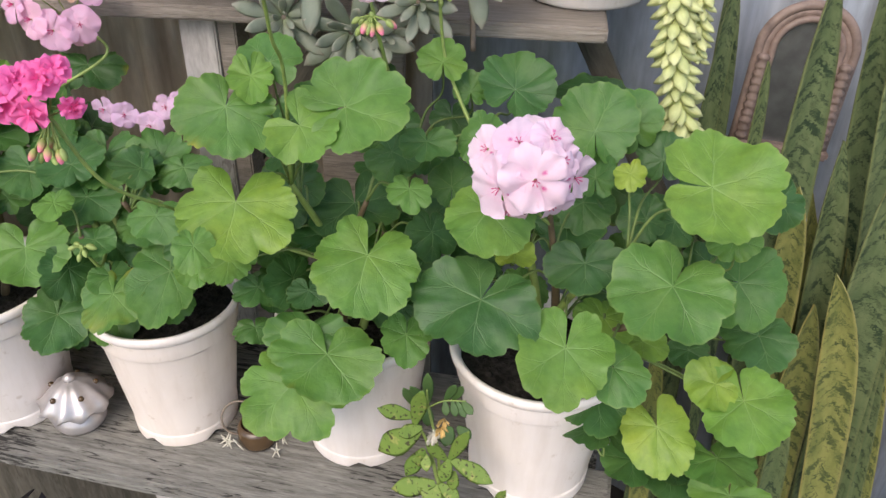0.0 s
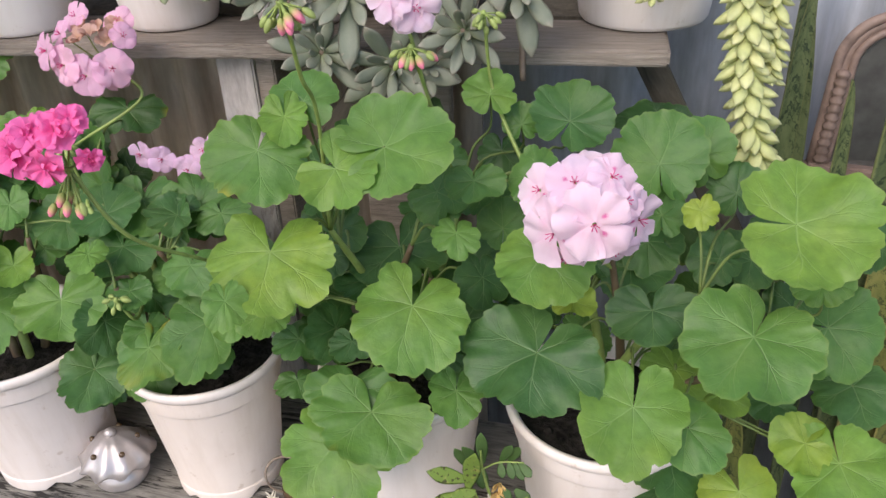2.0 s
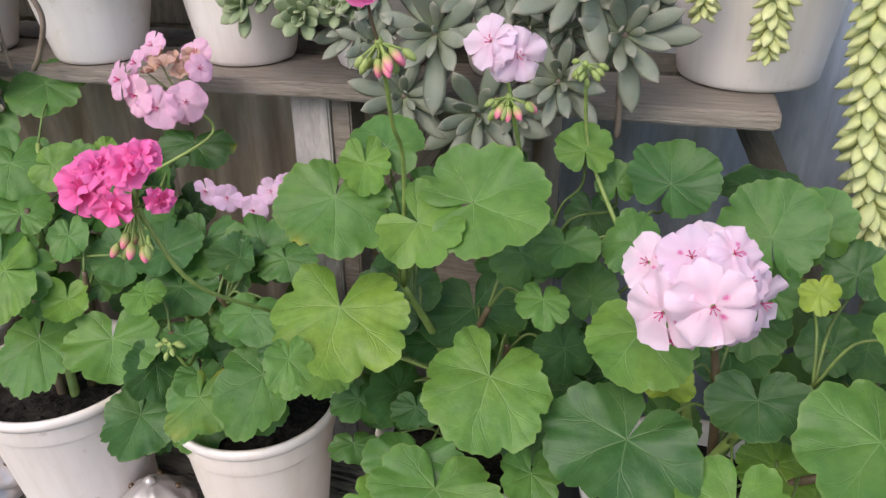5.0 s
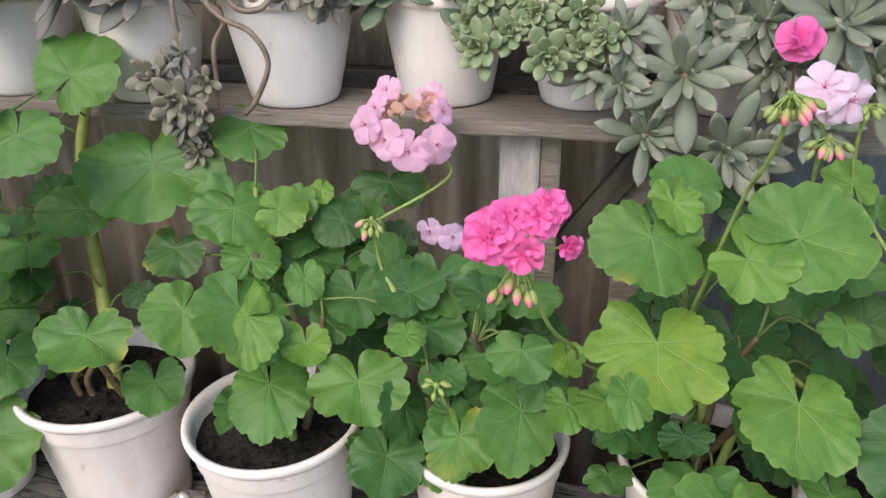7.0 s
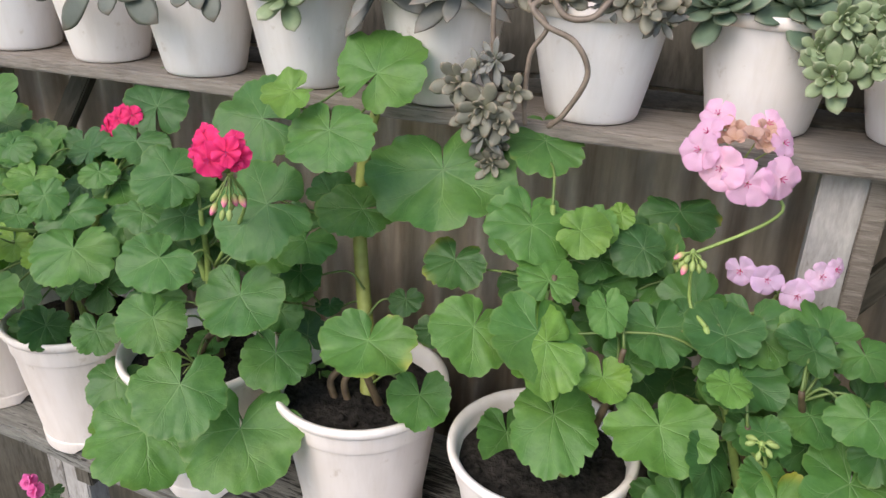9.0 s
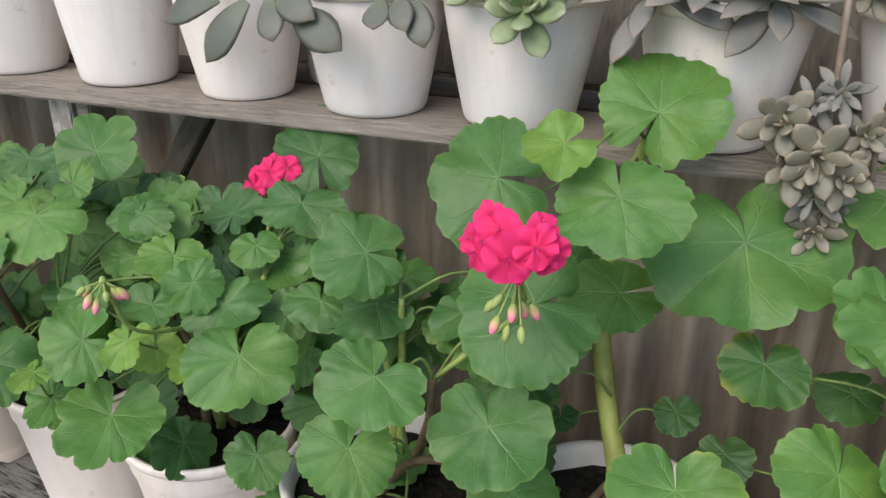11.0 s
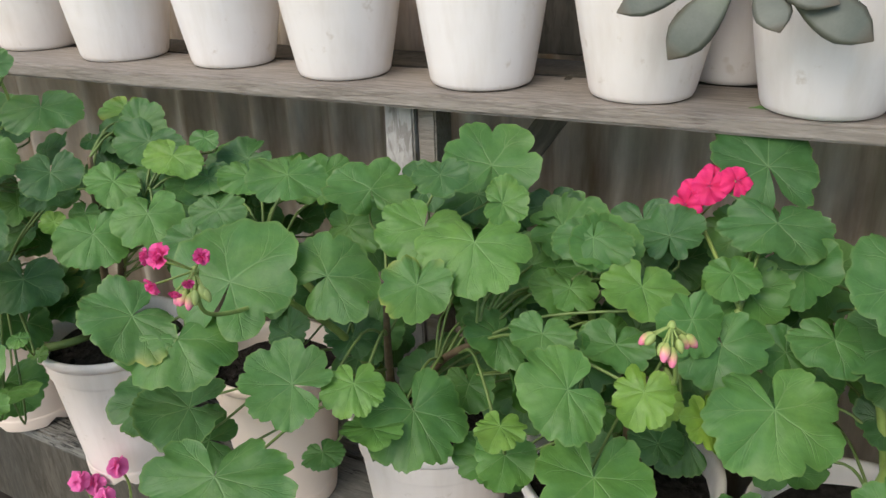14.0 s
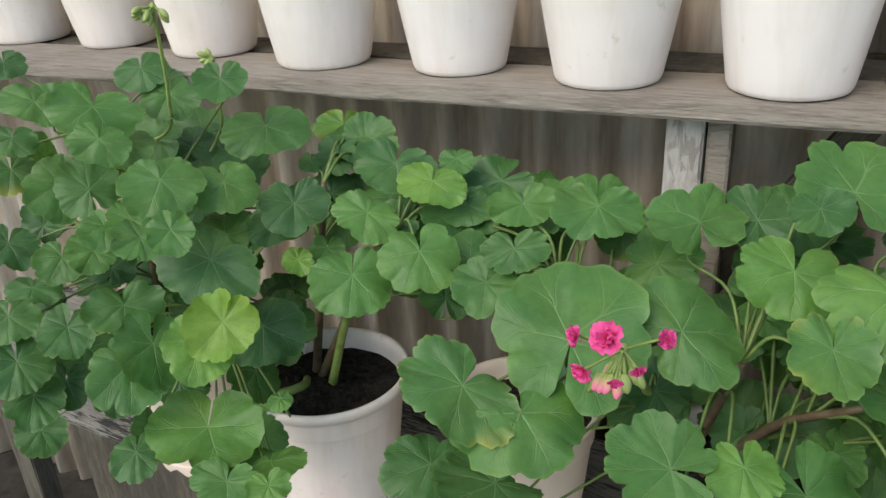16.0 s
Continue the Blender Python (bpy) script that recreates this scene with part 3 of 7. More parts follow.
for i, (x, y) in enumerate(((-3.04, 1.145), (-2.87, 1.142), (-2.698, 1.139), (-2.523, 1.136), (-2.338, 1.112), (-2.157, 1.084), (-1.986, 1.086), (-1.820, 1.068), (-1.654, 1.068), (-1.485, 1.060),
                            (-1.324, 1.050), (-1.173, 1.058), (-0.992, 1.053), (-0.812, 1.059), (-0.634, 1.091), (-0.471, 1.100), (-0.315, 1.10))):
    high_pot(x, y, 0.053 + 0.002 * (i % 3 - 1), 0.079 + 0.002 * (i % 2), 0.150 if i < 10 else 0.128, i)
high_pot(-0.075, 1.128, 0.072, 0.098, 0.17, 40)
for i, (x, y) in enumerate(((-1.86, 1.152), (-1.41, 1.152))):
    high_pot(x, y, 0.042, 0.056, 0.15, 50 + i)

# ---- geraniums ----


def leaf_bm(r, seed, gap, cup, wave, lobes=7, deep=0.13, long=1.0):
    """A round scalloped leaf about the end of its stalk, the open notch towards +y."""
    rnd = random.Random(seed)
    ph, ph2, ph3 = rnd.uniform(0, 6), rnd.uniform(0, 6), rnd.uniform(-1, 1)
    fold = rnd.uniform(0.002, 0.018)
    rings, cols = (0.004, 0.2, 0.4, 0.58, 0.75, 0.88, 0.95, 1.0), 140
    teeth = rnd.choice((2, 3, 3)) if lobes < 7 else rnd.choice((2, 2, 3))
    uneven = [rnd.uniform(0.35, 1.4) for _ in range(lobes + 2)]
    bm = bmesh.new()
    uvl = bm.loops.layers.uv.new("UVMap")
    grid, uvs = [], {}
    for rho in rings:
        row = []
        for i in range(cols + 1):
            s = i / cols
            th = gap + (2 * math.pi - 2 * gap) * s
            u = lobes * (s + 0.022 * math.sin(4 * math.pi * s + ph2) * math.sin(math.pi * s))
            e = min(th - gap, 2 * math.pi - gap - th)
            k = max(0.0, min(e / 0.55, 1.0))
            lobe = abs(math.sin(math.pi * u))
            cut = deep * uneven[max(0, min(int(u + 0.5), lobes + 1))]
            tooth = abs(math.sin(math.pi * (u * teeth + 0.15 * math.sin(5 * th + ph)))) ** 0.6
            rad = r * (1.0 - 0.14 * math.cos(th)) * (0.74 + 0.26 * math.sin(k * math.pi / 2) ** 0.8) * (1.0 - cut * 1.25 * (1 - lobe ** 0.42) * rho ** 2)
            rad *= 1 + (0.046 + 0.018 * math.sin(3 * th + ph2)) * (tooth - 0.8) * rho ** 5 + 0.012 * math.sin(2 * math.pi * u * (teeth + 2.3) + ph) * rho ** 6 + 0.035 * math.sin(2 * th + ph2) + 0.03 * math.sin(3 * th + ph)
            d = rad * rho
            z = r * (cup * rho ** 2 + fold * rho ** 1.4 * (0.5 - 0.5 * math.cos(2 * math.pi * u)) * (-1.0 - 0.7 * math.sin(2 * th + ph)) + wave * rho ** 2.2 * math.sin(3 * th + ph2) + 0.6 * wave * rho ** 3 * math.sin(6 * th + ph) + 0.012 * rho ** 6 * math.sin(2 * math.pi * u * teeth + ph) + 0.10 * ph3 * (math.cos(th) * rho) ** 2)
            z += r * 0.034 * rho * noise.noise((d * math.sin(th) / r * 6.0 + seed * 1.3, d * math.cos(th) / r * 6.0, ph2))
            z += r * 0.07 * noise.noise((d * math.sin(th) / r * 2.2 + seed * 1.7, d * math.cos(th) / r * 2.2, ph))
            v = bm.verts.new((d * math.sin(th), d * math.cos(th) * long, z))
            uvs[v] = (u, rho)
            row.append(v)
        grid.append(row)
    for a, b in zip(grid, grid[1:]):
        for i in range(cols):
            bm.faces.new((a[i], b[i], b[i + 1], a[i + 1]))
    for f in bm.faces:
        for lp in f.loops:
            lp[uvl].uv = uvs[lp.vert]
    bmesh.ops.reverse_faces(bm, faces=bm.faces)
    return bm


TONES = (  # base colour by tone, from dark green to the youngest yellow-green leaves
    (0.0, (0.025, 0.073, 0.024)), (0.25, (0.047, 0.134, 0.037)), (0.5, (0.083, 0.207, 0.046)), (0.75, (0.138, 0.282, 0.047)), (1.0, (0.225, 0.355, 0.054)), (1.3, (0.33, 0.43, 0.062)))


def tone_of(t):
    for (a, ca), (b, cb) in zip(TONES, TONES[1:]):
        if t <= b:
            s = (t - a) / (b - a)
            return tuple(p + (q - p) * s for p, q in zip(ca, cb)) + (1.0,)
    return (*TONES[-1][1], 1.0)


class Geranium:
    """A potted geranium: woody stems from the soil, and leaves and flower heads set at their places."""
    count = 0

    def __init__(self, x, y, tops, label, z=0.69, deep=0.16):
        self.deep = deep
        self.root = Vector((x, y, z))
        self.ob = thing("geranium", self.root, label, "potted plant", "geraniums on the bench")
        self.lines = []
        rnd = random.Random(int(abs(x) * 1000))
        for i, (tx, ty, tz) in enumerate(tops):
            a = self.root + Vector((rnd.uniform(-0.02, 0.02), rnd.uniform(-0.02, 0.02), -0.012))
            b = Vector((tx, ty, tz))
            mid = a.lerp(b, 0.5) + Vector((rnd.uniform(-0.015, 0.015), rnd.uniform(-0.012, 0.012), 0.02))
            part("stem", tube([a, mid, b], [0.0055, 0.0042, 0.0028], 8), BARK if i % 2 == 0 else STALK, self.ob, "knotty brown-green stem")
            self.lines.append((a, mid, b))

    def node(self, p):
        """The nearest place on the stems that lies lower than p."""
        best = None
        for a, mid, b in self.lines:
            for k in range(1, 11):
                s = k / 10
                q = a.lerp(mid, s * 2) if s < 0.5 else mid.lerp(b, s * 2 - 1)
                cost = (q - p).length + 1.4 * max(0.0, q.z - p.z + 0.015)
                if best is None or cost < best[0]:
                    best = (cost, q)
        return best[1]

    def leaf(self, x, y, z, r, up, side, spin, tone, long=1.0, gap=None):
        Geranium.count += 1
        seed = Geranium.count
        rnd = random.Random(seed)
        e, a = radians(up), radians(side)
        n = Vector((math.cos(e) * math.sin(a), -math.cos(e) * math.cos(a), math.sin(e)))
        w = Vector((0, 0.6, 0.8))
        w = (w - n * w.dot(n)).normalized()
        right = w.cross(n)
        d = w * math.cos(radians(spin)) + right * math.sin(radians(spin))
        m = Matrix.Translation((x, y, z)) @ Matrix((d.cross(n), d, n)).transposed().to_4x4()
        crisp = tone > 0.7 and r < 0.032
        bm = leaf_bm(r, seed, rnd.choice((-0.05, 0.0, 0.04, 0.10, 0.18)) if gap is None else gap, rnd.uniform(-0.14, 0.12) + (0.12 if crisp else 0), rnd.uniform(0.05, 0.11) * (1.9 if crisp else 1), rnd.choice((6, 7, 7, 8)), (0.07 + 0.6 * self.deep) * rnd.uniform(0.8, 1.35), long)
        ob = part("leaf", bm, LEAF, self.ob, "", m)
        ob.color = tone_of(tone + rnd.uniform(-0.05, 0.05))
        p = Vector((x, y, z))
        q = self.node(p)
        span = (q - p).length
        pts = [p - n * 0.0012, p - n * min(0.03, span * 0.3) + d * min(0.02, span * 0.2) * 0.6 + Vector((0, 0, -0.006)), q.lerp(p, 0.35) + Vector((0, 0.01, 0.012)), q]
        part("leaf_stalk", tube(pts, [0.0010, 0.0012, 0.0014, 0.0016], 6, steps=5), PETIOLE, ob, "")

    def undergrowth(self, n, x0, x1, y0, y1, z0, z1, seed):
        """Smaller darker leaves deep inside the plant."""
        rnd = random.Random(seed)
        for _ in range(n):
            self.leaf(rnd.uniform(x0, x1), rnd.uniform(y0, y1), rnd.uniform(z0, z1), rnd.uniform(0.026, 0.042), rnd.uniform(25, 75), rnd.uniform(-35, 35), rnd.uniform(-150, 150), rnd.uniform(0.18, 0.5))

    def stalk(self, pts, r=0.0019, material=None):
        part("flower_stalk", tube([*pts, self.node(Vector(pts[-1]))], [r * 0.9] * len(pts) + [r * 1.2], 8), material or STALK, self.ob, "long green flower stalk")


def petal(bm, uvl, length, width, m, slot, curl, seed, ruffle=0.0):
    rnd = random.Random(seed)
    ph = rnd.uniform(0, 6)
    rows = []
    for j in range(6):
        s = j / 5
        w = width * (0.18 + 0.82 * math.sin(min(1.0, s * 1.15) * math.pi / 2) ** 1.3) * (1.0 if s < 0.8 else 1.0 - 0.42 * ((s - 0.8) / 0.2) ** 2)
        row = []
        for i in range(6):
            t = i / 5 * 2 - 1
            y = length * (s - 0.10 * t * t * s)
            z = length * (curl * s * s - 0.10 * s * t * t + ruffle * s * math.sin(4.5 * t + ph) + 0.04 * math.sin(7 * s + ph))
            v = bm.verts.new(m @ Vector((w * t * 0.5, y, z)))
            row.append((v, (i / 5, s)))
        rows.append(row)
    for a, b in zip(rows, rows[1:]):
        for i in range(5):
            q = (a[i], a[i + 1], b[i + 1], b[i])
            f = bm.faces.new([v for v, _ in q])
            f.material_index = slot
            for lp, (_, uv) in zip(f.loops, q):
                lp[uvl].uv = uv


def floret_mesh(name, r, materials, seed, double=False, open_=0.15, ruffle=None):
    rnd = random.Random(seed)
    bm = bmesh.new()
    uvl = bm.loops.layers.uv.new("UVMap")
    for layer, (n, size, tilt) in enumerate(((5, 1.0, open_), (4, 0.80, open_ + 0.55), (2, 0.58, open_ + 0.95)) if double else ((5, 1.0, open_),)):
        for k in range(n):
            a = 360 / n * k + rnd.uniform(-9, 9) + layer * 36
            slot = 1 if (len(materials) > 1 and not double and k in (0, 1)) else 0
            m = pose(0, 0, 0.001 * layer, 0, 0, a) @ pose(0, r * 0.05, 0, math.degrees(tilt * 0.9) + rnd.uniform(-8, 8), rnd.uniform(-10, 10), 0)
            petal(bm, uvl, r * size * rnd.uniform(0.92, 1.06), r * size * rnd.uniform(0.98, 1.22), m, slot, rnd.uniform(-0.28, 0.05), seed * 31 + layer * 7 + k, ruffle if ruffle is not None else 0.16 if double else 0.04)
    return mesh_of(name, bm, materials)


def frame_of(p, n, spin):
    n = Vector(n).normalized()
    x = n.orthogonal().normalized()
    return Matrix.Translation(p) @ Matrix((x, n.cross(x), n)).transposed().to_4x4() @ pose(0, 0, 0, 0, 0, spin)


def bud_mesh(name, r, l, material):
    bm = lathe([(r * 0.3, 0), (r * 0.8, l * 0.18), (r, l * 0.42), (r * 0.85, l * 0.72), (r * 0.4, l * 0.95), (r * 0.05, l)], 8)
    return mesh_of(name, bm, material)


BUDS = [bud_mesh("bud", 0.0030, 0.011, BUDG), bud_mesh("bud", 0.0034, 0.0125, BUDR), bud_mesh("bud", 0.0028, 0.009, BUDG)]


def flower_head(plant, c, radius, n, fr, materials, label, stalk, axis=(0, -0.75, 0.65), double=False, ring=False, seed=1, squash=1.0, buds=0, cover=0.62, open_=0.15):
    """An umbel: florets over a dome about c, each on its thin pedicel, on one long stalk."""
    rnd = random.Random(seed)
    c, ax = Vector(c), Vector(axis).normalized()
    hub = c - ax * radius * 0.75
    head = part("flower_head", tube([hub - ax * 0.004, hub, hub + ax * 0.004], [0.0022, 0.0034, 0.002], 8), STALK, plant.ob, label)
    kinds = [floret_mesh("floret", fr, materials, seed * 10 + k, double, open_) for k in range(4)]
    side = ax.orthogonal().normalized()
    other = ax.cross(side)
    for i in range(n):
        h = 1 - cover * 2 * (i + 0.5) / n if not ring else rnd.uniform(-0.15, 0.45)
        a = i * 2.39996 + rnd.uniform(-0.25, 0.25) if not ring else 2 * math.pi * i / n + rnd.uniform(-0.12, 0.12)
        w = math.sqrt(max(0, 1 - h * h))
        d = (ax * h + side * w * math.cos(a) + other * w * math.sin(a)).normalized()
        p = c + d * radius * (rnd.uniform(0.82, 1.0) - fr / radius * 0.25)
        p.z = c.z + (p.z - c.z) * squash
        out = (d + ax * (0.25 if not ring else 1.1)).normalized()
        part("floret", kinds[i % 4], None, head, "", frame_of(p, out, rnd.uniform(0, 360)))
        part("pedicel", tube([hub, hub.lerp(p, 0.6) + d * 0.002, p], [0.0008, 0.0007, 0.0009], 5, steps=4), STALK, head)
    for i in range(buds):
        d = (Vector((rnd.uniform(-0.6, 0.6), rnd.uniform(-0.7, 0.2), -1.0))).normalized()
        p = hub + d * rnd.uniform(0.014, 0.028)
        part("bud", BUDS[1 if rnd.random() < 0.5 else 0], None, head, "", frame_of(p, d, 0))
        part("pedicel", tube([hub, hub.lerp(p, 0.6), p], [0.0008, 0.0008, 0.0008], 5, steps=4), STALK, head)
    if stalk:
        plant.stalk([hub, *stalk])
    return head


def posy(plant, c, materials, label, florets, stalk, buds=0, seed=1, double=False, ruffle=None, drop=0.026, flat=False):
    """A head of few florets, each at its own place: across, up, towards the viewer, size, and which way it faces."""
    rnd = random.Random(seed)
    c = Vector(c)
    hub = c + Vector((0, 0.018, -drop))
    head = part("flower_head", tube([hub - Vector((0, 0, 0.004)), hub, hub + Vector((0, 0, 0.003))], [0.002, 0.0034, 0.002], 8), STALK, plant.ob, label)
    for i, (x, z, y, r, fx, fz) in enumerate(florets):
        p = c + Vector((x, -y, z))
        me = floret_mesh("floret", r, materials, seed * 20 + i, double or (r < 0.0125 and not flat), 0.75 if r < 0.0125 and not flat else 0.16, ruffle)
        part("floret", me, None, head, "", frame_of(p, (fx, -0.9, fz), rnd.uniform(-40, 40)))
        bmx = bmesh.new()
        for k in range(2 if double else 5):
            a = k * 1.2566
            tube([(0, 0, 0), (0.0016 * math.cos(a), 0.0016 * math.sin(a), r * 0.16), (0.0032 * math.cos(a), 0.0032 * math.sin(a), r * 0.30)], [0.0003, 0.0003, 0.0005], 4, bmx, 2)
        part("stamen_tuft", bmx, materials[0] if double else ROSE, head, "", frame_of(p, (fx, -0.9, fz), 0))
        part("pedicel", tube([hub, hub.lerp(p, 0.6), p], [0.0009, 0.0008, 0.001], 5, steps=4), STALK, head)
    for i in range(buds):
        d = Vector((rnd.uniform(-0.7, 0.7), rnd.uniform(-0.6, 0.2), -1.0)).normalized()
        p = hub + d * (rnd.uniform(0.016, 0.034) if drop > 0.02 else rnd.uniform(0.008, 0.017))
        part("bud", BUDS[1 if rnd.random() < 0.55 else 0], None, head, "", frame_of(p, d, 0))
        part("pedicel", tube([hub, hub.lerp(p, 0.6), p], [0.0008, 0.0008, 0.0008], 5, steps=4), STALK, head)
    plant.stalk([hub, *stalk])
    return head


def bud_cluster(plant, c, n, stalk, seed=1, pink=0.3, spread=0.016, down=0.6, label="cluster of green and pink buds"):
    rnd = random.Random(seed)
    c = Vector(c)
    head = part("bud_umbel", tube([c - Vector((0, 0, 0.004)), c, c + Vector((0, 0, 0.003))], [0.002, 0.003, 0.0015], 8), STALK, plant.ob, label)
    for i in range(n):
        d = Vector((rnd.uniform(-1, 1), rnd.uniform(-1, 0.5), rnd.uniform(-1.3 * down, 0.7 - down) - 0.15)).normalized()
        p = c + d * spread * rnd.uniform(0.35, 0.85)
        part("bud", BUDS[1 if rnd.random() < pink else rnd.choice((0, 2))], None, head, "", frame_of(p, d + Vector((0, 0, -0.5)), 0))
        part("pedicel", tube([c, c.lerp(p, 0.5), p], [0.0008, 0.0008, 0.0008], 5, steps=3), STALK, head)
    plant.stalk([c, *stalk])
    return head


A = Geranium(-0.093, 0.830, ((-0.10, 0.80, 0.90), (-0.02, 0.80, 0.86), (0.04, 0.79, 0.80), (-0.17, 0.85, 0.93),), "lush geranium with a pale pink flower head in a white pot", deep=0.07)
A.leaf(0.131, 0.861, 0.894, 0.0309, 27, 23, 53, 0.25)
A.leaf(0.076, 0.794, 0.885, 0.0264, 59, -13, 175, 0.55)
A.leaf(-0.033, 0.802, 0.774, 0.0338, 74, -4, -7, 0.80)
A.leaf(-0.023, 0.756, 0.666, 0.0456, 85, 175, 168, 0.25)
A.leaf(0.091, 0.721, 0.670, 0.0404, 83, 164, -13, 0.50)
A.leaf(0.068, 0.798, 0.578, 0.0341, 89, -13, -9, 0.20)
A.leaf(-0.061, 0.864, 0.956, 0.0442, 41, -2, 175, 0.45)
A.leaf(-0.024, 0.886, 0.956, 0.0338, 29, -4, 156, 0.50)
A.leaf(-0.057, 0.836, 0.919, 0.0246, 28, -36, 179, 0.40)
A.leaf(-0.157, 0.766, 0.912, 0.0433, 71, 6, -7, 0.60)
A.leaf(-0.144, 0.904, 0.978, 0.0408, 54, 4, -155, 0.25)
A.leaf(-0.060, 0.951, 0.962, 0.0442, 87, -2, 171, 0.12)
A.leaf(0.011, 0.875, 0.925, 0.0273, 31, -7, 176, 0.20)
A.leaf(-0.130, 0.782, 0.857, 0.0204, 79, 4, -8, 1.20)
A.leaf(-0.026, 0.821, 0.934, 0.0165, 47, -5, -5, 1.20)
A.leaf(-0.201, 0.845, 0.892, 0.0274, 30, -25, 177, 0.30)
A.leaf(-0.115, 0.863, 0.851, 0.0263, 57, 2, 174, 0.20)
A.leaf(0.011, 0.799, 0.750, 0.0255, 77, -8, -7, 0.90)
A.leaf(0.020, 0.779, 0.595, 0.0366, 87, -9, -9, 0.30)
A.leaf(0.140, 0.841, 0.740, 0.0404, 67, -17, 17, 0.30)
A.leaf(0.069, 0.838, 0.713, 0.0238, 67, -12, -5, 0.30)
A.leaf(0.068, 0.800, 0.576, 0.0456, 89, -15, -9, 0.25)
A.leaf(0.041, 0.777, 0.949, 0.0577, 57, -11, -87, 0.75, 0.97, 0.05)
A.leaf(0.016, 0.737, 0.865, 0.0554, 62, 0, 26, 0.52, 0.99, 0.03)
A.leaf(-0.158, 0.735, 0.833, 0.0623, 61, -9, 26, 0.20, 0.85, 0.06)
A.leaf(-0.075, 0.704, 0.809, 0.0470, 63, 0, 5, 0.65, 1.10, 0.10)
A.leaf(-0.061, 0.782, 0.853, 0.0413, 55, -5, -10, 0.22, 0.77, 0.20)
A.leaf(0.101, 0.830, 0.814, 0.0509, 51, -13, -81, 0.42, 0.82, 0.10)
A.leaf(0.105, 0.733, 0.739, 0.0459, 65, -30, -15, 0.68, 1.04, 0.05)
A.leaf(0.080, 0.752, 0.742, 0.0312, 60, -29, 71, 0.85, 0.83, 0.10)
A.leaf(0.027, 0.727, 0.699, 0.0369, 57, -8, -17, 1.05, 1.21, 0.30)
A.leaf(-0.029, 0.705, 0.791, 0.0305, 57, 2, -35, 0.50, 1.17, 0.10)
A.leaf(-0.030, 0.760, 0.699, 0.0428, 65, 8, -5, 0.30, 0.93, 0.10)
A.leaf(0.121, 0.740, 0.596, 0.0450, 67, -6, 4, 0.65, 0.79, 0.10)
A.leaf(-0.224, 0.827, 0.950, 0.0279, 58, 1, -11, 0.42, 0.80, 0.10)
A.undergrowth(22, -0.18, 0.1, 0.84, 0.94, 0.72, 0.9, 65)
B = Geranium(-0.309, 0.860, ((-0.29, 0.84, 0.87), (-0.36, 0.81, 0.90), (-0.27, 0.83, 0.84), (-0.25, 0.90, 0.89),), "lush green geranium with pink flowers in a white pot", deep=0.16)
B.leaf(-0.462, 0.781, 0.813, 0.0251, 63, 30, -7, 0.60)
B.leaf(-0.373, 0.821, 0.775, 0.0361, 31, 68, 8, 0.25)
B.leaf(-0.219, 0.830, 0.844, 0.0303, 33, 44, -8, 0.20)
B.leaf(-0.219, 0.901, 1.004, 0.0265, 51, 10, 174, 0.65)
B.leaf(-0.190, 0.907, 0.972, 0.0202, 35, 8, 174, 0.50)
B.leaf(-0.299, 0.957, 0.951, 0.0263, 26, -6, 176, 0.15)
B.leaf(-0.212, 0.931, 0.933, 0.0254, 41, 9, -6, 0.20)
B.leaf(-0.268, 0.839, 0.745, 0.0316, 38, 48, -8, 0.20)
B.leaf(-0.235, 0.787, 0.918, 0.0225, 58, 17, -4, 0.60, 0.98, 0.15)
B.leaf(-0.404, 0.778, 0.994, 0.0482, 48, 14, 6, 0.50, 0.95, 0.12)
B.leaf(-0.329, 0.758, 0.990, 0.0367, 53, 1, -57, 0.72, 0.98, 0.25)
B.leaf(-0.290, 0.773, 1.005, 0.0534, 53, -5, -116, 0.60, 0.95, 0.15)
B.leaf(-0.386, 0.803, 1.016, 0.0230, 54, 13, -14, 0.72, 1.20, 0.15)
B.leaf(-0.373, 0.820, 1.024, 0.0310, 52, 10, 163, 0.50, 1.06, 0.10)
B.leaf(-0.392, 0.742, 0.915, 0.0577, 60, 8, -6, 0.85, 0.99, 0.30)
B.leaf(-0.270, 0.750, 0.862, 0.0526, 60, 15, 10, 0.62, 1.10, 0.30)
B.leaf(-0.312, 0.728, 0.751, 0.0590, 59, 24, 0, 0.52, 0.77, 0.20)
B.leaf(-0.348, 0.720, 0.713, 0.0608, 58, 5, 1, 0.62, 0.90, 0.10)
B.leaf(-0.414, 0.688, 0.898, 0.0196, 56, 31, -13, 0.62, 1.30, 0.10)
B.leaf(-0.231, 0.737, 0.779, 0.0275, 62, 26, 2, 0.42, 1.06, 0.10)
B.leaf(-0.308, 0.860, 0.854, 0.0580, 59, 9, -13, 0.20, 0.72, 0.10)
B.leaf(-0.168, 0.840, 0.953, 0.0323, 53, 0, 95, 0.42, 0.72, 0.10)
B.leaf(-0.406, 0.800, 0.774, 0.0291, 55, 22, -16, 0.35, 0.75, 0.10)
B.leaf(-0.349, 0.800, 0.776, 0.0276, 57, -1, -19, 0.30, 0.72, 0.10)
B.leaf(-0.416, 0.800, 0.717, 0.0266, 66, 20, -20, 0.30, 0.72, 0.10)
B.leaf(-0.337, 0.750, 0.759, 0.0471, 62, 7, -0, 0.50, 0.72, 0.12)
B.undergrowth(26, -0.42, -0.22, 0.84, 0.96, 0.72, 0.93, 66)
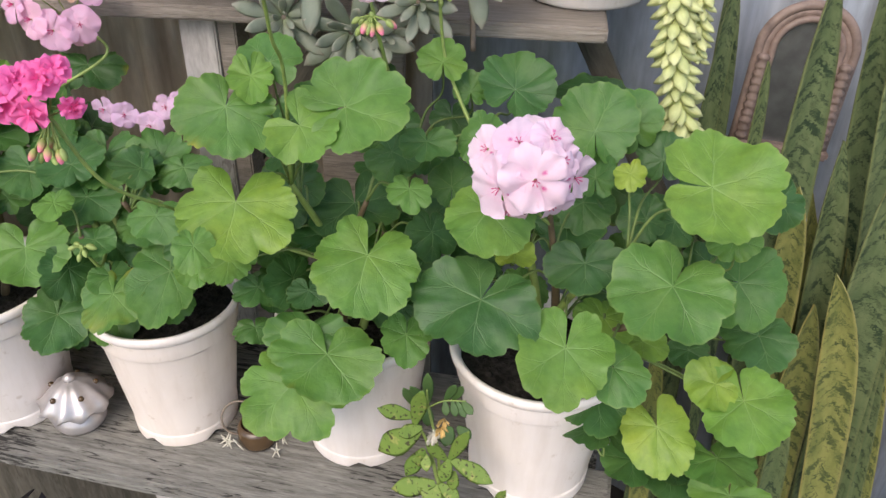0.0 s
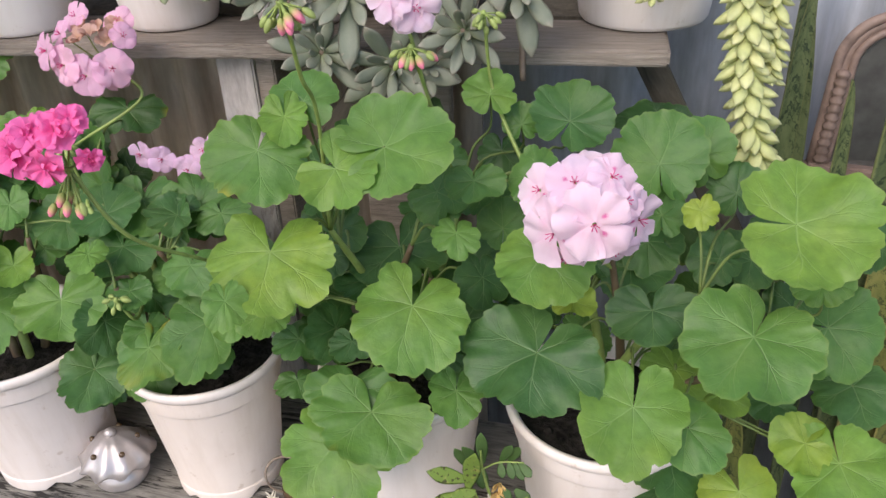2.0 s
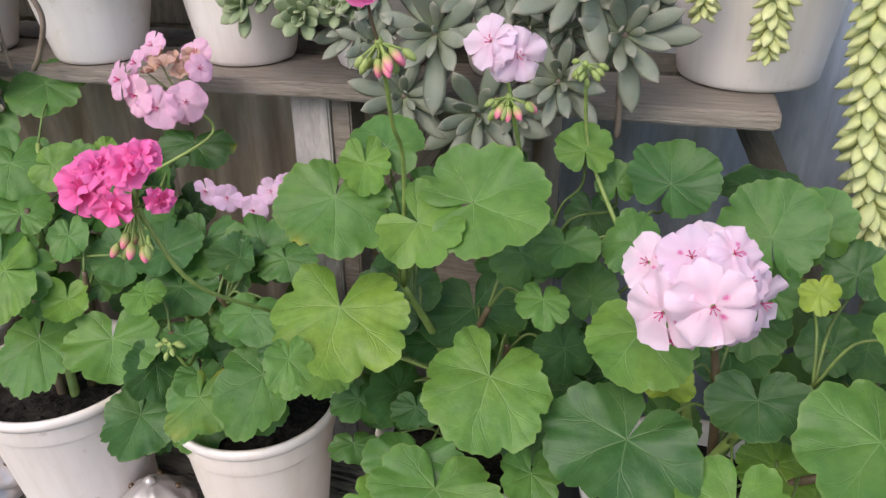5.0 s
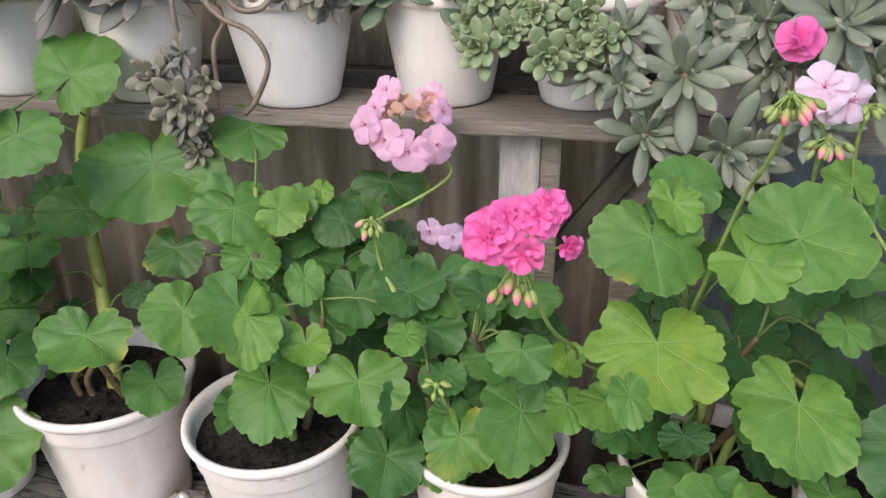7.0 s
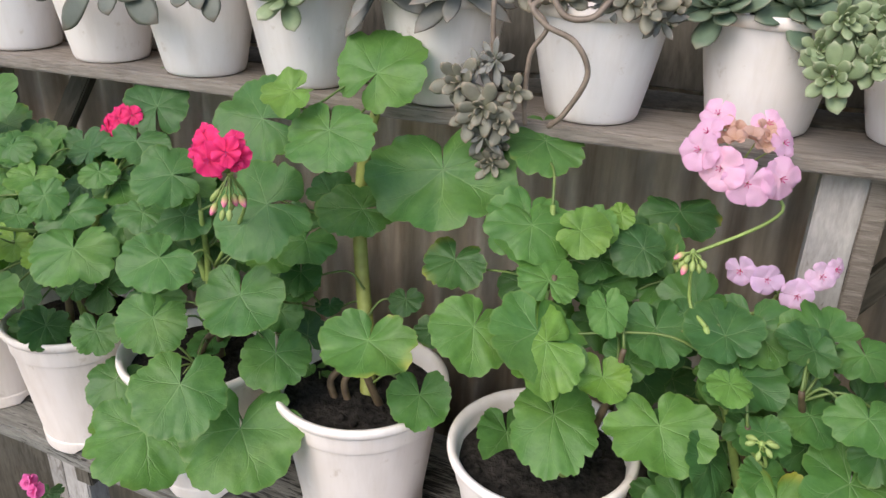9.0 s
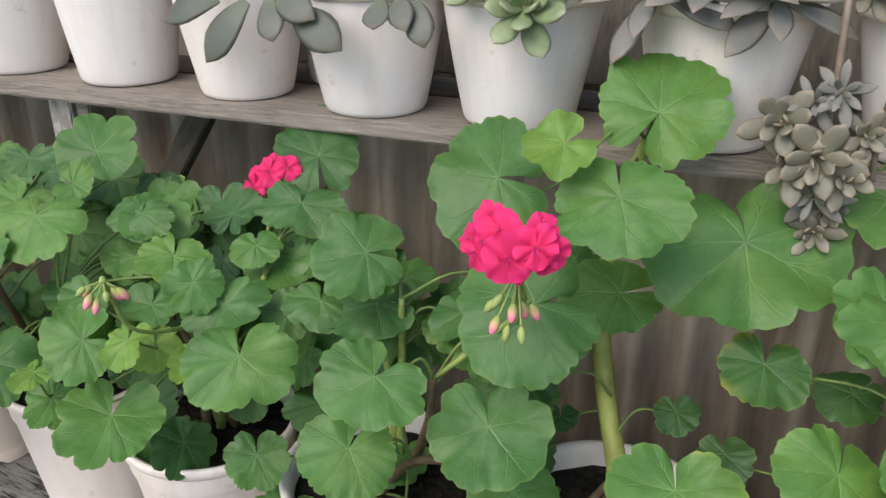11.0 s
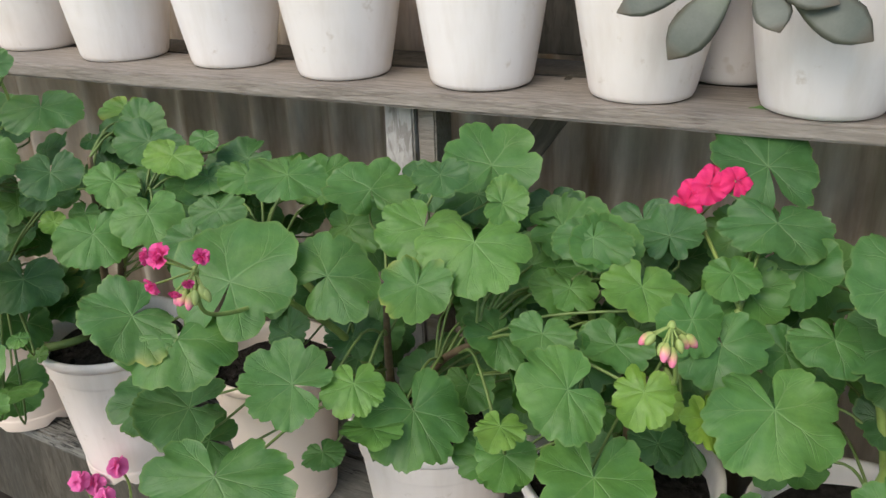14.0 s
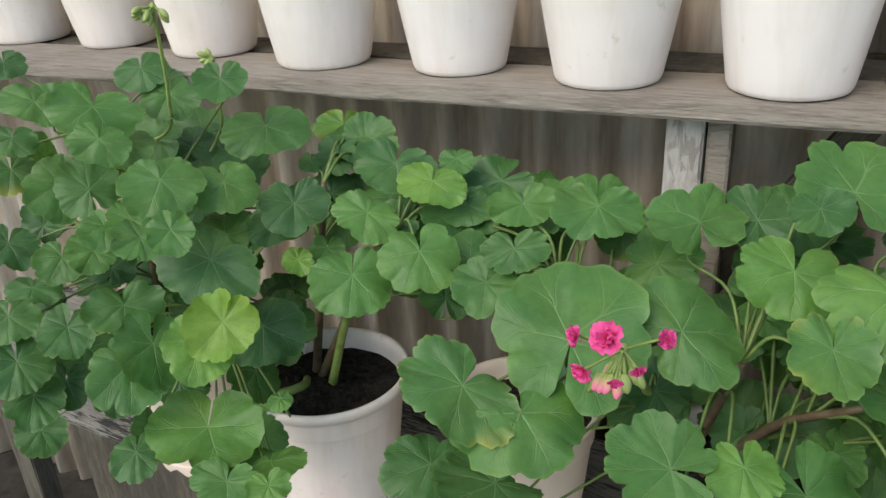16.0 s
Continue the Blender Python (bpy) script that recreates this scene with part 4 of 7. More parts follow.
C = Geranium(-0.562, 0.860, ((-0.56, 0.83, 0.85), (-0.65, 0.86, 0.88), (-0.60, 0.80, 0.82), (-0.69, 0.95, 0.90),), "geranium with crinkled leaves and mauve flowers in a white pot", deep=0.12)
C.leaf(-0.759, 0.922, 0.873, 0.0382, 60, 21, 172, 0.40)
C.leaf(-0.708, 0.965, 0.897, 0.0297, 28, -11, 178, 0.35)
C.leaf(-0.611, 0.845, 0.843, 0.0403, 69, 12, -7, 0.25)
C.leaf(-0.585, 0.801, 0.817, 0.0234, 67, 11, -7, 0.40)
C.leaf(-0.426, 0.782, 0.820, 0.0305, 71, -3, -6, 0.65)
C.leaf(-0.680, 0.994, 0.858, 0.0296, 31, -6, 177, 0.05)
C.leaf(-0.466, 0.800, 0.854, 0.0191, 36, 35, -9, 0.75)
C.leaf(-0.625, 0.800, 0.776, 0.0345, 32, 65, -11, 0.20)
C.leaf(-0.558, 0.865, 0.858, 0.0291, 29, -35, -178, 0.30)
C.leaf(-0.622, 0.802, 0.860, 0.0219, 74, 14, -8, 0.60)
C.leaf(-0.489, 0.820, 0.812, 0.0280, 43, 3, -5, 0.30)
C.leaf(-0.543, 0.839, 0.785, 0.0293, 38, 40, -9, 0.25)
C.leaf(-0.593, 0.841, 0.790, 0.0270, 62, 30, -11, 0.30)
C.leaf(-0.625, 0.862, 0.829, 0.0303, 68, 32, -11, 0.35)
C.leaf(-0.675, 0.806, 0.795, 0.0526, 60, 10, -19, 0.65, 0.85, 0.12)
C.leaf(-0.695, 0.877, 0.859, 0.0372, 56, 22, -14, 0.38, 0.99, 0.15)
C.leaf(-0.606, 0.894, 0.874, 0.0413, 59, -6, -14, 0.40, 1.07, 0.15)
C.leaf(-0.509, 0.802, 0.854, 0.0332, 55, -3, -1, 0.50, 0.85, 0.10)
C.leaf(-0.507, 0.804, 0.782, 0.0444, 58, 9, 9, 0.50, 1.30, 0.10)
C.leaf(-0.565, 0.778, 0.763, 0.0366, 62, -10, -9, 0.48, 1.18, 0.12)
C.leaf(-0.643, 0.809, 0.707, 0.0508, 63, 12, 29, 0.20, 0.91, 0.12)
C.leaf(-0.696, 1.042, 0.921, 0.0466, 54, 20, -10, 0.30, 0.72, 0.15)
C.leaf(-0.802, 0.820, 0.862, 0.0530, 50, 51, -7, 0.50, 0.94, 0.10)
C.leaf(-0.546, 0.840, 0.820, 0.0320, 62, 23, -24, 0.42, 0.90, 0.10)
C.leaf(-0.577, 0.800, 0.771, 0.0262, 60, 34, -7, 0.42, 0.91, 0.10)
C.leaf(-0.641, 0.780, 0.725, 0.0389, 61, 20, -2, 0.25, 1.14, 0.10)
C.leaf(-0.587, 0.800, 0.713, 0.0317, 58, 26, -5, 0.45, 1.04, 0.10)
C.leaf(-0.514, 0.800, 0.762, 0.0335, 56, 39, -8, 0.48, 1.12, 0.10)
C.leaf(-0.508, 0.880, 0.871, 0.0325, 55, 12, -26, 0.40, 0.72, 0.10)
C.leaf(-0.756, 0.920, 0.829, 0.0306, 48, 42, -17, 0.35, 1.10, 0.10)
C.undergrowth(20, -0.72, -0.48, 0.86, 0.98, 0.72, 0.88, 67)
D = Geranium(-0.775, 0.842, ((-0.80, 0.87, 0.90), (-0.82, 0.93, 0.95), (-0.72, 0.84, 0.85),), "young geranium with smooth round leaves in a white pot", deep=0.06)
D.leaf(-0.751, 0.951, 0.944, 0.0150, 46, 20, -7, 0.80)
D.leaf(-0.804, 0.864, 0.896, 0.0323, 62, 26, 172, 0.50)
D.leaf(-0.715, 0.853, 0.829, 0.0271, 59, 20, 173, 0.30)
D.leaf(-0.786, 0.850, 0.806, 0.0245, 39, 25, -8, 0.40)
D.leaf(-0.792, 0.862, 0.798, 0.0354, 37, 41, 9, 0.40)
D.leaf(-0.791, 0.812, 0.856, 0.0547, 61, 13, 63, 0.75, 0.72, 0.10)
D.leaf(-0.867, 0.820, 0.852, 0.0425, 52, 31, 17, 0.55, 1.01, 0.05)
D.leaf(-0.777, 0.814, 0.774, 0.0445, 59, 10, -16, 0.50, 1.30, 0.15)
D.leaf(-0.839, 0.912, 0.935, 0.0495, 50, 30, -4, 0.52, 0.92, 0.03)
D.leaf(-0.784, 0.903, 0.938, 0.0285, 48, 20, -90, 0.62, 1.07, 0.10)
D.leaf(-0.743, 0.856, 0.881, 0.0209, 49, 22, -15, 0.55, 1.30, 0.10)
D.leaf(-0.735, 0.823, 0.824, 0.0266, 60, 10, -17, 0.75, 1.02, 0.10)
D.leaf(-0.847, 0.993, 0.999, 0.0449, 54, 24, -17, 0.42, 0.95, 0.03)
D.leaf(-0.920, 0.912, 0.876, 0.0355, 55, 10, 2, 0.30, 1.03, 0.25)
D.leaf(-0.938, 0.900, 0.789, 0.0249, 60, 8, -15, 0.20, 0.88, 0.10)
D.leaf(-0.835, 0.860, 0.701, 0.0374, 57, 50, -10, 0.42, 1.05, 0.12)
D.leaf(-0.834, 0.900, 0.937, 0.0469, 47, 32, -12, 0.50, 0.81, 0.05)
D.leaf(-0.775, 0.920, 0.935, 0.0293, 50, 27, -79, 0.60, 0.80, 0.10)
D.leaf(-0.805, 0.920, 0.834, 0.0217, 48, 31, -29, 0.50, 1.05, 0.10)
D.undergrowth(6, -0.86, -0.7, 0.9, 1, 0.8, 0.92, 68)
E = Geranium(-1.000, 0.862, ((-1.00, 0.84, 0.79),), "tall geranium on a thick green stem in a white pot", deep=0.06)
part("cane", tube([(-1.012, 0.874, 0.672), (-1.025, 0.905, 0.74), (-1.05, 0.945, 0.81), (-1.060, 0.962, 0.88), (-1.055, 0.972, 0.97), (-1.04, 0.985, 1.03)], [0.010, 0.0095, 0.009, 0.0085, 0.0075, 0.005], 12), CANE, E.ob, "thick green jointed stem")
for x0, x1 in ((-1.030, -1.018), (-1.048, -1.030)):
    part("stem", tube([(x0, 0.86, 0.688), (x0 - 0.006, 0.862, 0.712), (x1 - 0.012, 0.872, 0.728), (-1.024, 0.902, 0.742)], [0.0045, 0.0042, 0.0042, 0.0035], 8), BARK, E.ob, "gnarled brown stem")
E.lines.append((Vector((-1.025, 0.905, 0.74)), Vector((-1.062, 0.967, 0.90)), Vector((-1.04, 0.985, 1.03))))
E.leaf(-0.932, 0.841, 0.738, 0.0349, 54, 20, -12, 0.45, 1.10, 0.25)
E.leaf(-1.028, 0.945, 1.065, 0.0535, 45, 7, -159, 0.55, 1.00, 0.12)
E.leaf(-1.040, 0.854, 1.024, 0.0501, 47, 2, -14, 0.52, 0.85, 0.05)
E.leaf(-0.949, 0.946, 0.965, 0.0831, 47, 11, -17, 0.50, 0.80, 0.03)
E.leaf(-1.084, 0.859, 1.058, 0.0258, 51, 14, 45, 0.72, 1.14, 0.15)
E.leaf(-1.144, 0.897, 1.011, 0.0592, 44, 6, 80, 0.36, 0.90, 0.15)
E.leaf(-0.972, 0.796, 0.824, 0.0504, 63, 18, -5, 0.50, 0.86, 0.05)
E.leaf(-1.042, 0.932, 0.908, 0.0370, 54, 27, 68, 0.42, 1.30, 0.10)
E.leaf(-1.109, 0.900, 0.828, 0.0245, 58, 29, -15, 0.25, 1.30, 0.10)
E.leaf(-1.083, 0.920, 0.778, 0.0180, 62, 23, -13, 0.12, 0.77, 0.10)
E.leaf(-0.982, 0.920, 0.808, 0.0220, 52, 17, -14, 0.12, 0.87, 0.10)
F = Geranium(-1.232, 0.878, ((-1.17, 0.82, 0.86), (-1.22, 0.87, 0.90), (-1.12, 0.80, 0.80), (-1.28, 0.90, 0.90),), "bushy geranium with crimson flowers in a white pot", deep=0.09)
F.leaf(-1.110, 0.777, 0.858, 0.0466, 52, 12, -19, 0.4, 0.95, 0.05)
F.leaf(-1.197, 0.765, 0.890, 0.0475, 61, 11, 24, 0.40, 0.78, 0.25)
F.leaf(-1.085, 0.800, 0.956, 0.0569, 48, 10, 62, 0.32, 0.95, 0.12)
F.leaf(-1.250, 0.865, 0.941, 0.0462, 55, 27, 75, 0.36, 0.92, 0.15)
F.leaf(-1.165, 0.733, 0.760, 0.0543, 52, 30, -4, 0.40, 0.98, 0.25)
F.leaf(-1.310, 0.790, 0.692, 0.0373, 52, 25, 10, 0.36, 1.0, 0.1)
F.leaf(-1.338, 0.800, 0.749, 0.0301, 50, 28, -20, 0.4, 1.0, 0.08)
F.leaf(-1.231, 0.780, 0.802, 0.0419, 52, 20, 12, 0.4, 0.95, 0.1)
F.leaf(-1.100, 0.820, 0.764, 0.0410, 56, 31, -13, 0.45, 1.00, 0.10)
F.leaf(-1.299, 0.770, 0.648, 0.0314, 60, 48, -4, 0.60, 0.97, 0.10)
F.leaf(-1.295, 0.860, 0.889, 0.0352, 57, 27, -8, 0.32, 0.73, 0.10)
F.leaf(-1.327, 0.860, 0.871, 0.0257, 48, 26, 32, 0.40, 0.93, 0.10)
F.leaf(-1.313, 0.880, 0.761, 0.0380, 59, 22, -17, 0.38, 0.72, 0.10)
F.leaf(-1.237, 0.860, 0.918, 0.0169, 51, 22, -14, 0.50, 0.89, 0.10)
F.leaf(-1.250, 0.762, 0.653, 0.0686, 56, 30, -5, 0.52, 0.98, 0.12)
F.leaf(-1.118, 0.765, 0.693, 0.0685, 56, 20, -14, 0.48, 1.0, 0.2)
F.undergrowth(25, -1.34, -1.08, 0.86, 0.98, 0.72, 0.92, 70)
G = Geranium(-1.432, 0.879, ((-1.413, 0.839, 0.850), (-1.364, 0.879, 0.892), (-1.467, 0.857, 0.851), (-1.493, 0.905, 0.894),), "bushy geranium with crimson flowers and pink buds", deep=0.1)
G.leaf(-1.429, 0.810, 0.730, 0.0327, 38, 67, 3, 0.25)
G.leaf(-1.349, 0.910, 0.900, 0.0220, 34, 14, -9, 0.20)
G.leaf(-1.480, 0.842, 0.837, 0.0326, 59, 26, 168, 0.30)
G.leaf(-1.432, 0.908, 0.884, 0.0217, 34, 20, -10, 0.20)
G.leaf(-1.557, 0.885, 0.837, 0.0225, 36, 29, -11, 0.20)
G.leaf(-1.414, 0.850, 0.767, 0.0244, 63, 21, 169, 0.15)
G.leaf(-1.468, 0.822, 0.760, 0.0268, 38, -8, 174, 0.30)
G.leaf(-1.558, 0.904, 0.835, 0.0296, 40, 49, -17, 0.45)
G.leaf(-1.374, 0.776, 0.854, 0.0220, 44, 49, -17, 0.85)
G.leaf(-1.614, 0.953, 0.849, 0.0370, 73, 49, -21, 0.40)
G.leaf(-1.620, 1.006, 0.897, 0.0615, 87, 46, 157, 0.10)
G.leaf(-1.548, 0.855, 0.805, 0.0409, 15, 114, -12, 0.40)
G.leaf(-1.331, 0.783, 0.868, 0.0486, 52, 25, -15, 0.46, 0.92, 0.20)
G.leaf(-1.372, 0.825, 0.889, 0.0392, 53, 19, -31, 0.40, 0.72, 0.10)
G.leaf(-1.471, 0.755, 0.869, 0.0414, 54, 30, 57, 0.48, 0.77, 0.20)
G.leaf(-1.446, 0.746, 0.803, 0.0464, 61, 39, -2, 0.48, 0.98, 0.25)
G.leaf(-1.437, 0.845, 0.916, 0.0364, 54, 32, -7, 0.55, 0.72, 0.10)
G.leaf(-1.415, 0.779, 0.862, 0.0233, 55, 31, -17, 0.82, 1.01, 0.15)
G.leaf(-1.346, 0.924, 0.952, 0.0446, 54, 16, -7, 0.30, 0.72, 0.20)
G.leaf(-1.360, 0.987, 0.978, 0.0440, 48, 12, 157, 0.25, 1.30, 0.12)
G.leaf(-1.374, 0.884, 0.920, 0.0254, 51, 27, -18, 0.50, 0.81, 0.15)
G.leaf(-1.470, 0.865, 0.936, 0.0344, 49, 47, 162, 0.42, 0.79, 0.10)
G.leaf(-1.508, 0.860, 0.895, 0.0248, 50, 45, 19, 0.55, 0.88, 0.10)
G.leaf(-1.538, 0.780, 0.770, 0.0335, 62, 37, 19, 0.50, 0.78, 0.10)
G.leaf(-1.459, 0.830, 0.875, 0.0271, 54, 50, -38, 0.42, 0.89, 0.10)
G.leaf(-1.551, 0.830, 0.858, 0.0337, 54, 44, 33, 0.36, 0.72, 0.10)
G.leaf(-1.468, 0.830, 0.711, 0.0371, 64, 27, -16, 0.28, 0.81, 0.10)
G.leaf(-1.517, 0.750, 0.801, 0.0244, 62, 24, -8, 0.50, 1.17, 0.10)
G.leaf(-1.504, 0.800, 0.885, 0.0275, 54, 17, -1, 0.35, 0.75, 0.10)
G.leaf(-1.450, 0.820, 0.875, 0.0315, 60, 11, -0, 0.40, 0.72, 0.12)
G.leaf(-1.481, 0.860, 0.946, 0.0344, 48, 10, -5, 0.42, 0.72, 0.10)
G.leaf(-1.456, 0.950, 0.929, 0.0357, 47, 0, -21, 0.25, 0.72, 0.10)
G.leaf(-1.498, 0.860, 0.897, 0.0247, 55, 12, -1, 0.55, 0.83, 0.10)
G.leaf(-1.583, 0.840, 0.794, 0.0245, 57, 34, -26, 0.38, 0.98, 0.10)
G.undergrowth(25, -1.56, -1.36, 0.88, 1, 0.74, 0.93, 71)
H = Geranium(-1.700, 0.916, ((-1.656, 0.827, 0.869), (-1.750, 0.807, 0.868), (-1.571, 0.827, 0.849), (-1.808, 0.863, 0.892),), "large-leaved geranium with hot pink buds", deep=0.13)
H.leaf(-1.661, 0.929, 0.941, 0.0321, 54, 13, 170, 0.15)
H.leaf(-1.822, 0.740, 0.775, 0.0462, 79, 37, 59, 0.25)
H.leaf(-1.723, 0.875, 0.795, 0.0301, 58, 20, 169, 0.15)
H.leaf(-1.800, 0.874, 0.785, 0.0311, 29, -23, 177, 0.15)
H.leaf(-1.416, 0.750, 0.884, 0.0235, 50, -10, -7, 0.80)
H.leaf(-1.430, 0.931, 0.925, 0.0303, 55, -7, 173, 0.20)
H.leaf(-1.626, 0.736, 0.807, 0.0269, 83, -163, -20, 0.50)
H.leaf(-1.395, 0.816, 0.910, 0.0267, 29, 32, -12, 0.40)
H.leaf(-1.777, 0.900, 0.824, 0.0258, 29, 67, -14, 0.15)
H.leaf(-1.894, 0.876, 0.897, 0.0302, 66, 33, 167, 0.30)
H.leaf(-1.916, 0.867, 0.857, 0.0257, 34, 35, 168, 0.25)
H.leaf(-1.517, 0.738, 0.836, 0.0212, 83, 3, -13, 0.70)
H.leaf(-1.893, 0.768, 0.749, 0.0403, 62, 47, 12, 0.25)
H.leaf(-1.568, 0.820, 0.946, 0.0482, 56, 13, -6, 0.60, 0.88, 0.30)
H.leaf(-1.629, 0.856, 0.936, 0.0441, 49, 22, 8, 0.55, 0.74, 0.15)
H.leaf(-1.594, 0.933, 0.972, 0.0479, 52, 18, 176, 0.42, 0.93, 0.15)
H.leaf(-1.703, 0.898, 0.947, 0.0449, 49, 42, 154, 0.42, 0.72, 0.10)
H.leaf(-1.780, 0.877, 0.960, 0.0396, 54, 35, -3, 0.48, 0.72, 0.10)
H.leaf(-1.698, 0.802, 0.902, 0.0496, 55, 29, -131, 0.40, 0.78, 0.15)
H.leaf(-1.769, 0.760, 0.904, 0.0584, 54, 14, -179, 0.40, 1.07, 0.10)
H.leaf(-1.790, 0.710, 0.871, 0.0489, 58, 39, -13, 0.40, 0.80, 0.12)
H.leaf(-1.831, 0.706, 0.887, 0.0465, 59, 48, 31, 0.38, 0.77, 0.10)
H.leaf(-1.688, 0.720, 0.844, 0.0399, 59, 25, 94, 0.42, 0.99, 0.15)
H.leaf(-1.602, 0.764, 0.812, 0.0442, 56, 40, -26, 0.40, 1.07, 0.20)
H.leaf(-1.723, 0.654, 0.791, 0.0609, 62, 34, -19, 0.42, 0.80, 0.25)
H.leaf(-1.644, 0.742, 0.841, 0.0269, 59, 28, -12, 0.62, 0.96, 0.15)
H.leaf(-1.601, 0.779, 0.921, 0.0290, 56, 18, -1, 0.45, 1.13, 0.10)
H.leaf(-1.618, 0.870, 0.981, 0.0256, 45, 23, -26, 0.30, 0.76, 0.10)
H.leaf(-1.558, 0.860, 0.966, 0.0255, 48, 20, -101, 0.50, 0.79, 0.10)
H.leaf(-1.824, 0.760, 0.722, 0.0396, 54, 50, 86, 0.30, 0.82, 0.10)
H.leaf(-1.701, 0.770, 0.736, 0.0215, 63, 28, -35, 0.30, 0.72, 0.10)
H.leaf(-1.858, 0.918, 0.938, 0.0319, 48, 23, -17, 0.45, 0.72, 0.10)
H.leaf(-1.839, 0.840, 0.931, 0.0287, 46, 15, -20, 0.35, 0.72, 0.10)
H.leaf(-1.857, 0.820, 0.907, 0.0299, 54, 13, 3, 0.38, 0.90, 0.10)
H.leaf(-1.542, 0.960, 0.931, 0.0267, 46, 9, -20, 0.15, 0.72, 0.10)
H.leaf(-1.920, 0.920, 0.925, 0.0427, 48, 34, -8, 0.25, 0.72, 0.10)
H.undergrowth(34, -1.86, -1.5, 0.88, 1, 0.74, 0.93, 72)
I = Geranium(-2.109, 0.930, ((-1.997, 0.859, 0.862), (-1.968, 0.880, 0.913), (-2.055, 0.899, 0.944),), "small geranium with round leaves in a white pot", deep=0.07)
I.leaf(-1.936, 0.951, 0.962, 0.0169, 55, 18, -10, 0.45)
I.leaf(-2.043, 0.824, 0.897, 0.0148, 47, 32, -12, 0.70)
I.leaf(-2.029, 0.853, 0.898, 0.0172, 46, 29, -11, 0.50)
I.leaf(-2.075, 0.941, 0.914, 0.0244, 54, 28, 169, 0.20)
I.leaf(-1.972, 0.878, 0.917, 0.0239, 48, 24, 169, 0.30)
I.leaf(-2.101, 0.947, 0.945, 0.0129, 54, 30, -12, 0.50)
I.leaf(-1.982, 0.817, 0.894, 0.0374, 47, 41, -10, 0.48, 0.95, 0.03)
I.leaf(-1.924, 0.837, 0.917, 0.0354, 51, 32, -18, 0.52, 1.02, 0.12)
I.leaf(-1.940, 0.903, 0.956, 0.0324, 49, 31, -0, 0.65, 0.75, 0.10)
I.leaf(-2.087, 0.997, 0.971, 0.0328, 42, 38, -8, 0.62, 0.75, 0.10)
I.leaf(-1.985, 0.919, 0.963, 0.0406, 43, 33, 2, 0.25, 0.72, 0.10)
I.leaf(-1.912, 0.920, 0.928, 0.0267, 54, 24, -20, 0.30, 0.72, 0.10)
I.leaf(-1.986, 0.860, 0.937, 0.0325, 52, 34, 17, 0.50, 0.79, 0.10)
I.leaf(-2.119, 0.900, 0.902, 0.0253, 54, 49, -27, 0.30, 1.04, 0.10)
I.undergrowth(20, -2.1, -1.84, 0.93, 1.03, 0.8, 1, 73)
J = Geranium(-2.327, 0.946, ((-2.252, 0.855, 0.873), (-2.320, 0.896, 0.955), (-2.174, 0.834, 0.792), (-2.380, 0.872, 0.874),), "dense bushy geranium with yellow-green buds", deep=0.07)
J.leaf(-2.392, 0.893, 0.998, 0.0303, 47, 47, 167, 0.35)
J.leaf(-2.207, 0.810, 1.001, 0.0282, 64, 44, -14, 0.45)
J.leaf(-2.260, 0.802, 0.950, 0.0326, 39, 47, 139, 0.35)
J.leaf(-2.179, 0.769, 0.944, 0.0222, 45, 45, -13, 0.40)
J.leaf(-2.097, 0.733, 0.959, 0.0207, 46, 42, -13, 0.50)
J.leaf(-2.264, 0.793, 0.888, 0.0248, 30, 48, 80, 0.40)
J.leaf(-2.107, 0.697, 0.869, 0.0347, 34, 78, -14, 0.40)
J.leaf(-2.046, 0.717, 0.891, 0.0305, 38, 40, 8, 0.80)
J.leaf(-2.194, 0.757, 0.714, 0.0311, 32, 95, -14, 0.25)
J.leaf(-2.313, 0.758, 0.745, 0.0299, 54, 52, -14, 0.20)
J.leaf(-2.009, 0.701, 0.772, 0.0336, 79, -142, -15, 0.50)
J.leaf(-2.368, 0.850, 0.960, 0.0243, 15, 101, 113, 0.35)
J.leaf(-2.306, 0.969, 1.012, 0.0288, 72, 40, 166, 0.20)
J.leaf(-2.207, 0.894, 0.968, 0.0261, 54, 39, 167, 0.20)
J.leaf(-2.179, 0.830, 0.813, 0.0318, 63, 40, 167, 0.15)
J.leaf(-2.312, 0.849, 0.835, 0.0281, 62, 46, 166, 0.15)
J.leaf(-2.430, 0.869, 0.861, 0.0294, 25, 21, 170, 0.15)
J.leaf(-2.362, 0.792, 0.801, 0.0327, 21, -1, 173, 0.20)
J.leaf(-2.009, 0.727, 0.817, 0.0110, 69, 36, -13, 0.50)
J.leaf(-2.319, 0.796, 0.762, 0.0342, 36, 68, -14, 0.30)
J.leaf(-2.285, 0.795, 0.716, 0.0291, 40, 48, 7, 0.25)
J.leaf(-2.426, 0.787, 0.628, 0.0308, 41, 54, -13, 0.25)
J.leaf(-2.095, 0.801, 0.778, 0.0301, 33, 79, 2, 0.30)
J.leaf(-2.205, 0.808, 0.734, 0.0328, 40, 43, 168, 0.20)
J.leaf(-2.075, 0.744, 0.739, 0.0404, 54, 52, -14, 0.40)
J.leaf(-2.129, 0.765, 0.987, 0.0376, 44, 48, -21, 0.40, 0.80, 0.03)
J.leaf(-2.102, 0.812, 0.971, 0.0296, 46, 51, -30, 0.40, 0.99, 0.05)
J.leaf(-2.116, 0.902, 0.995, 0.0429, 47, 38, -25, 0.38, 0.72, 0.10)
J.leaf(-2.088, 0.762, 0.920, 0.0522, 51, 36, 28, 0.25, 0.72, 0.10)
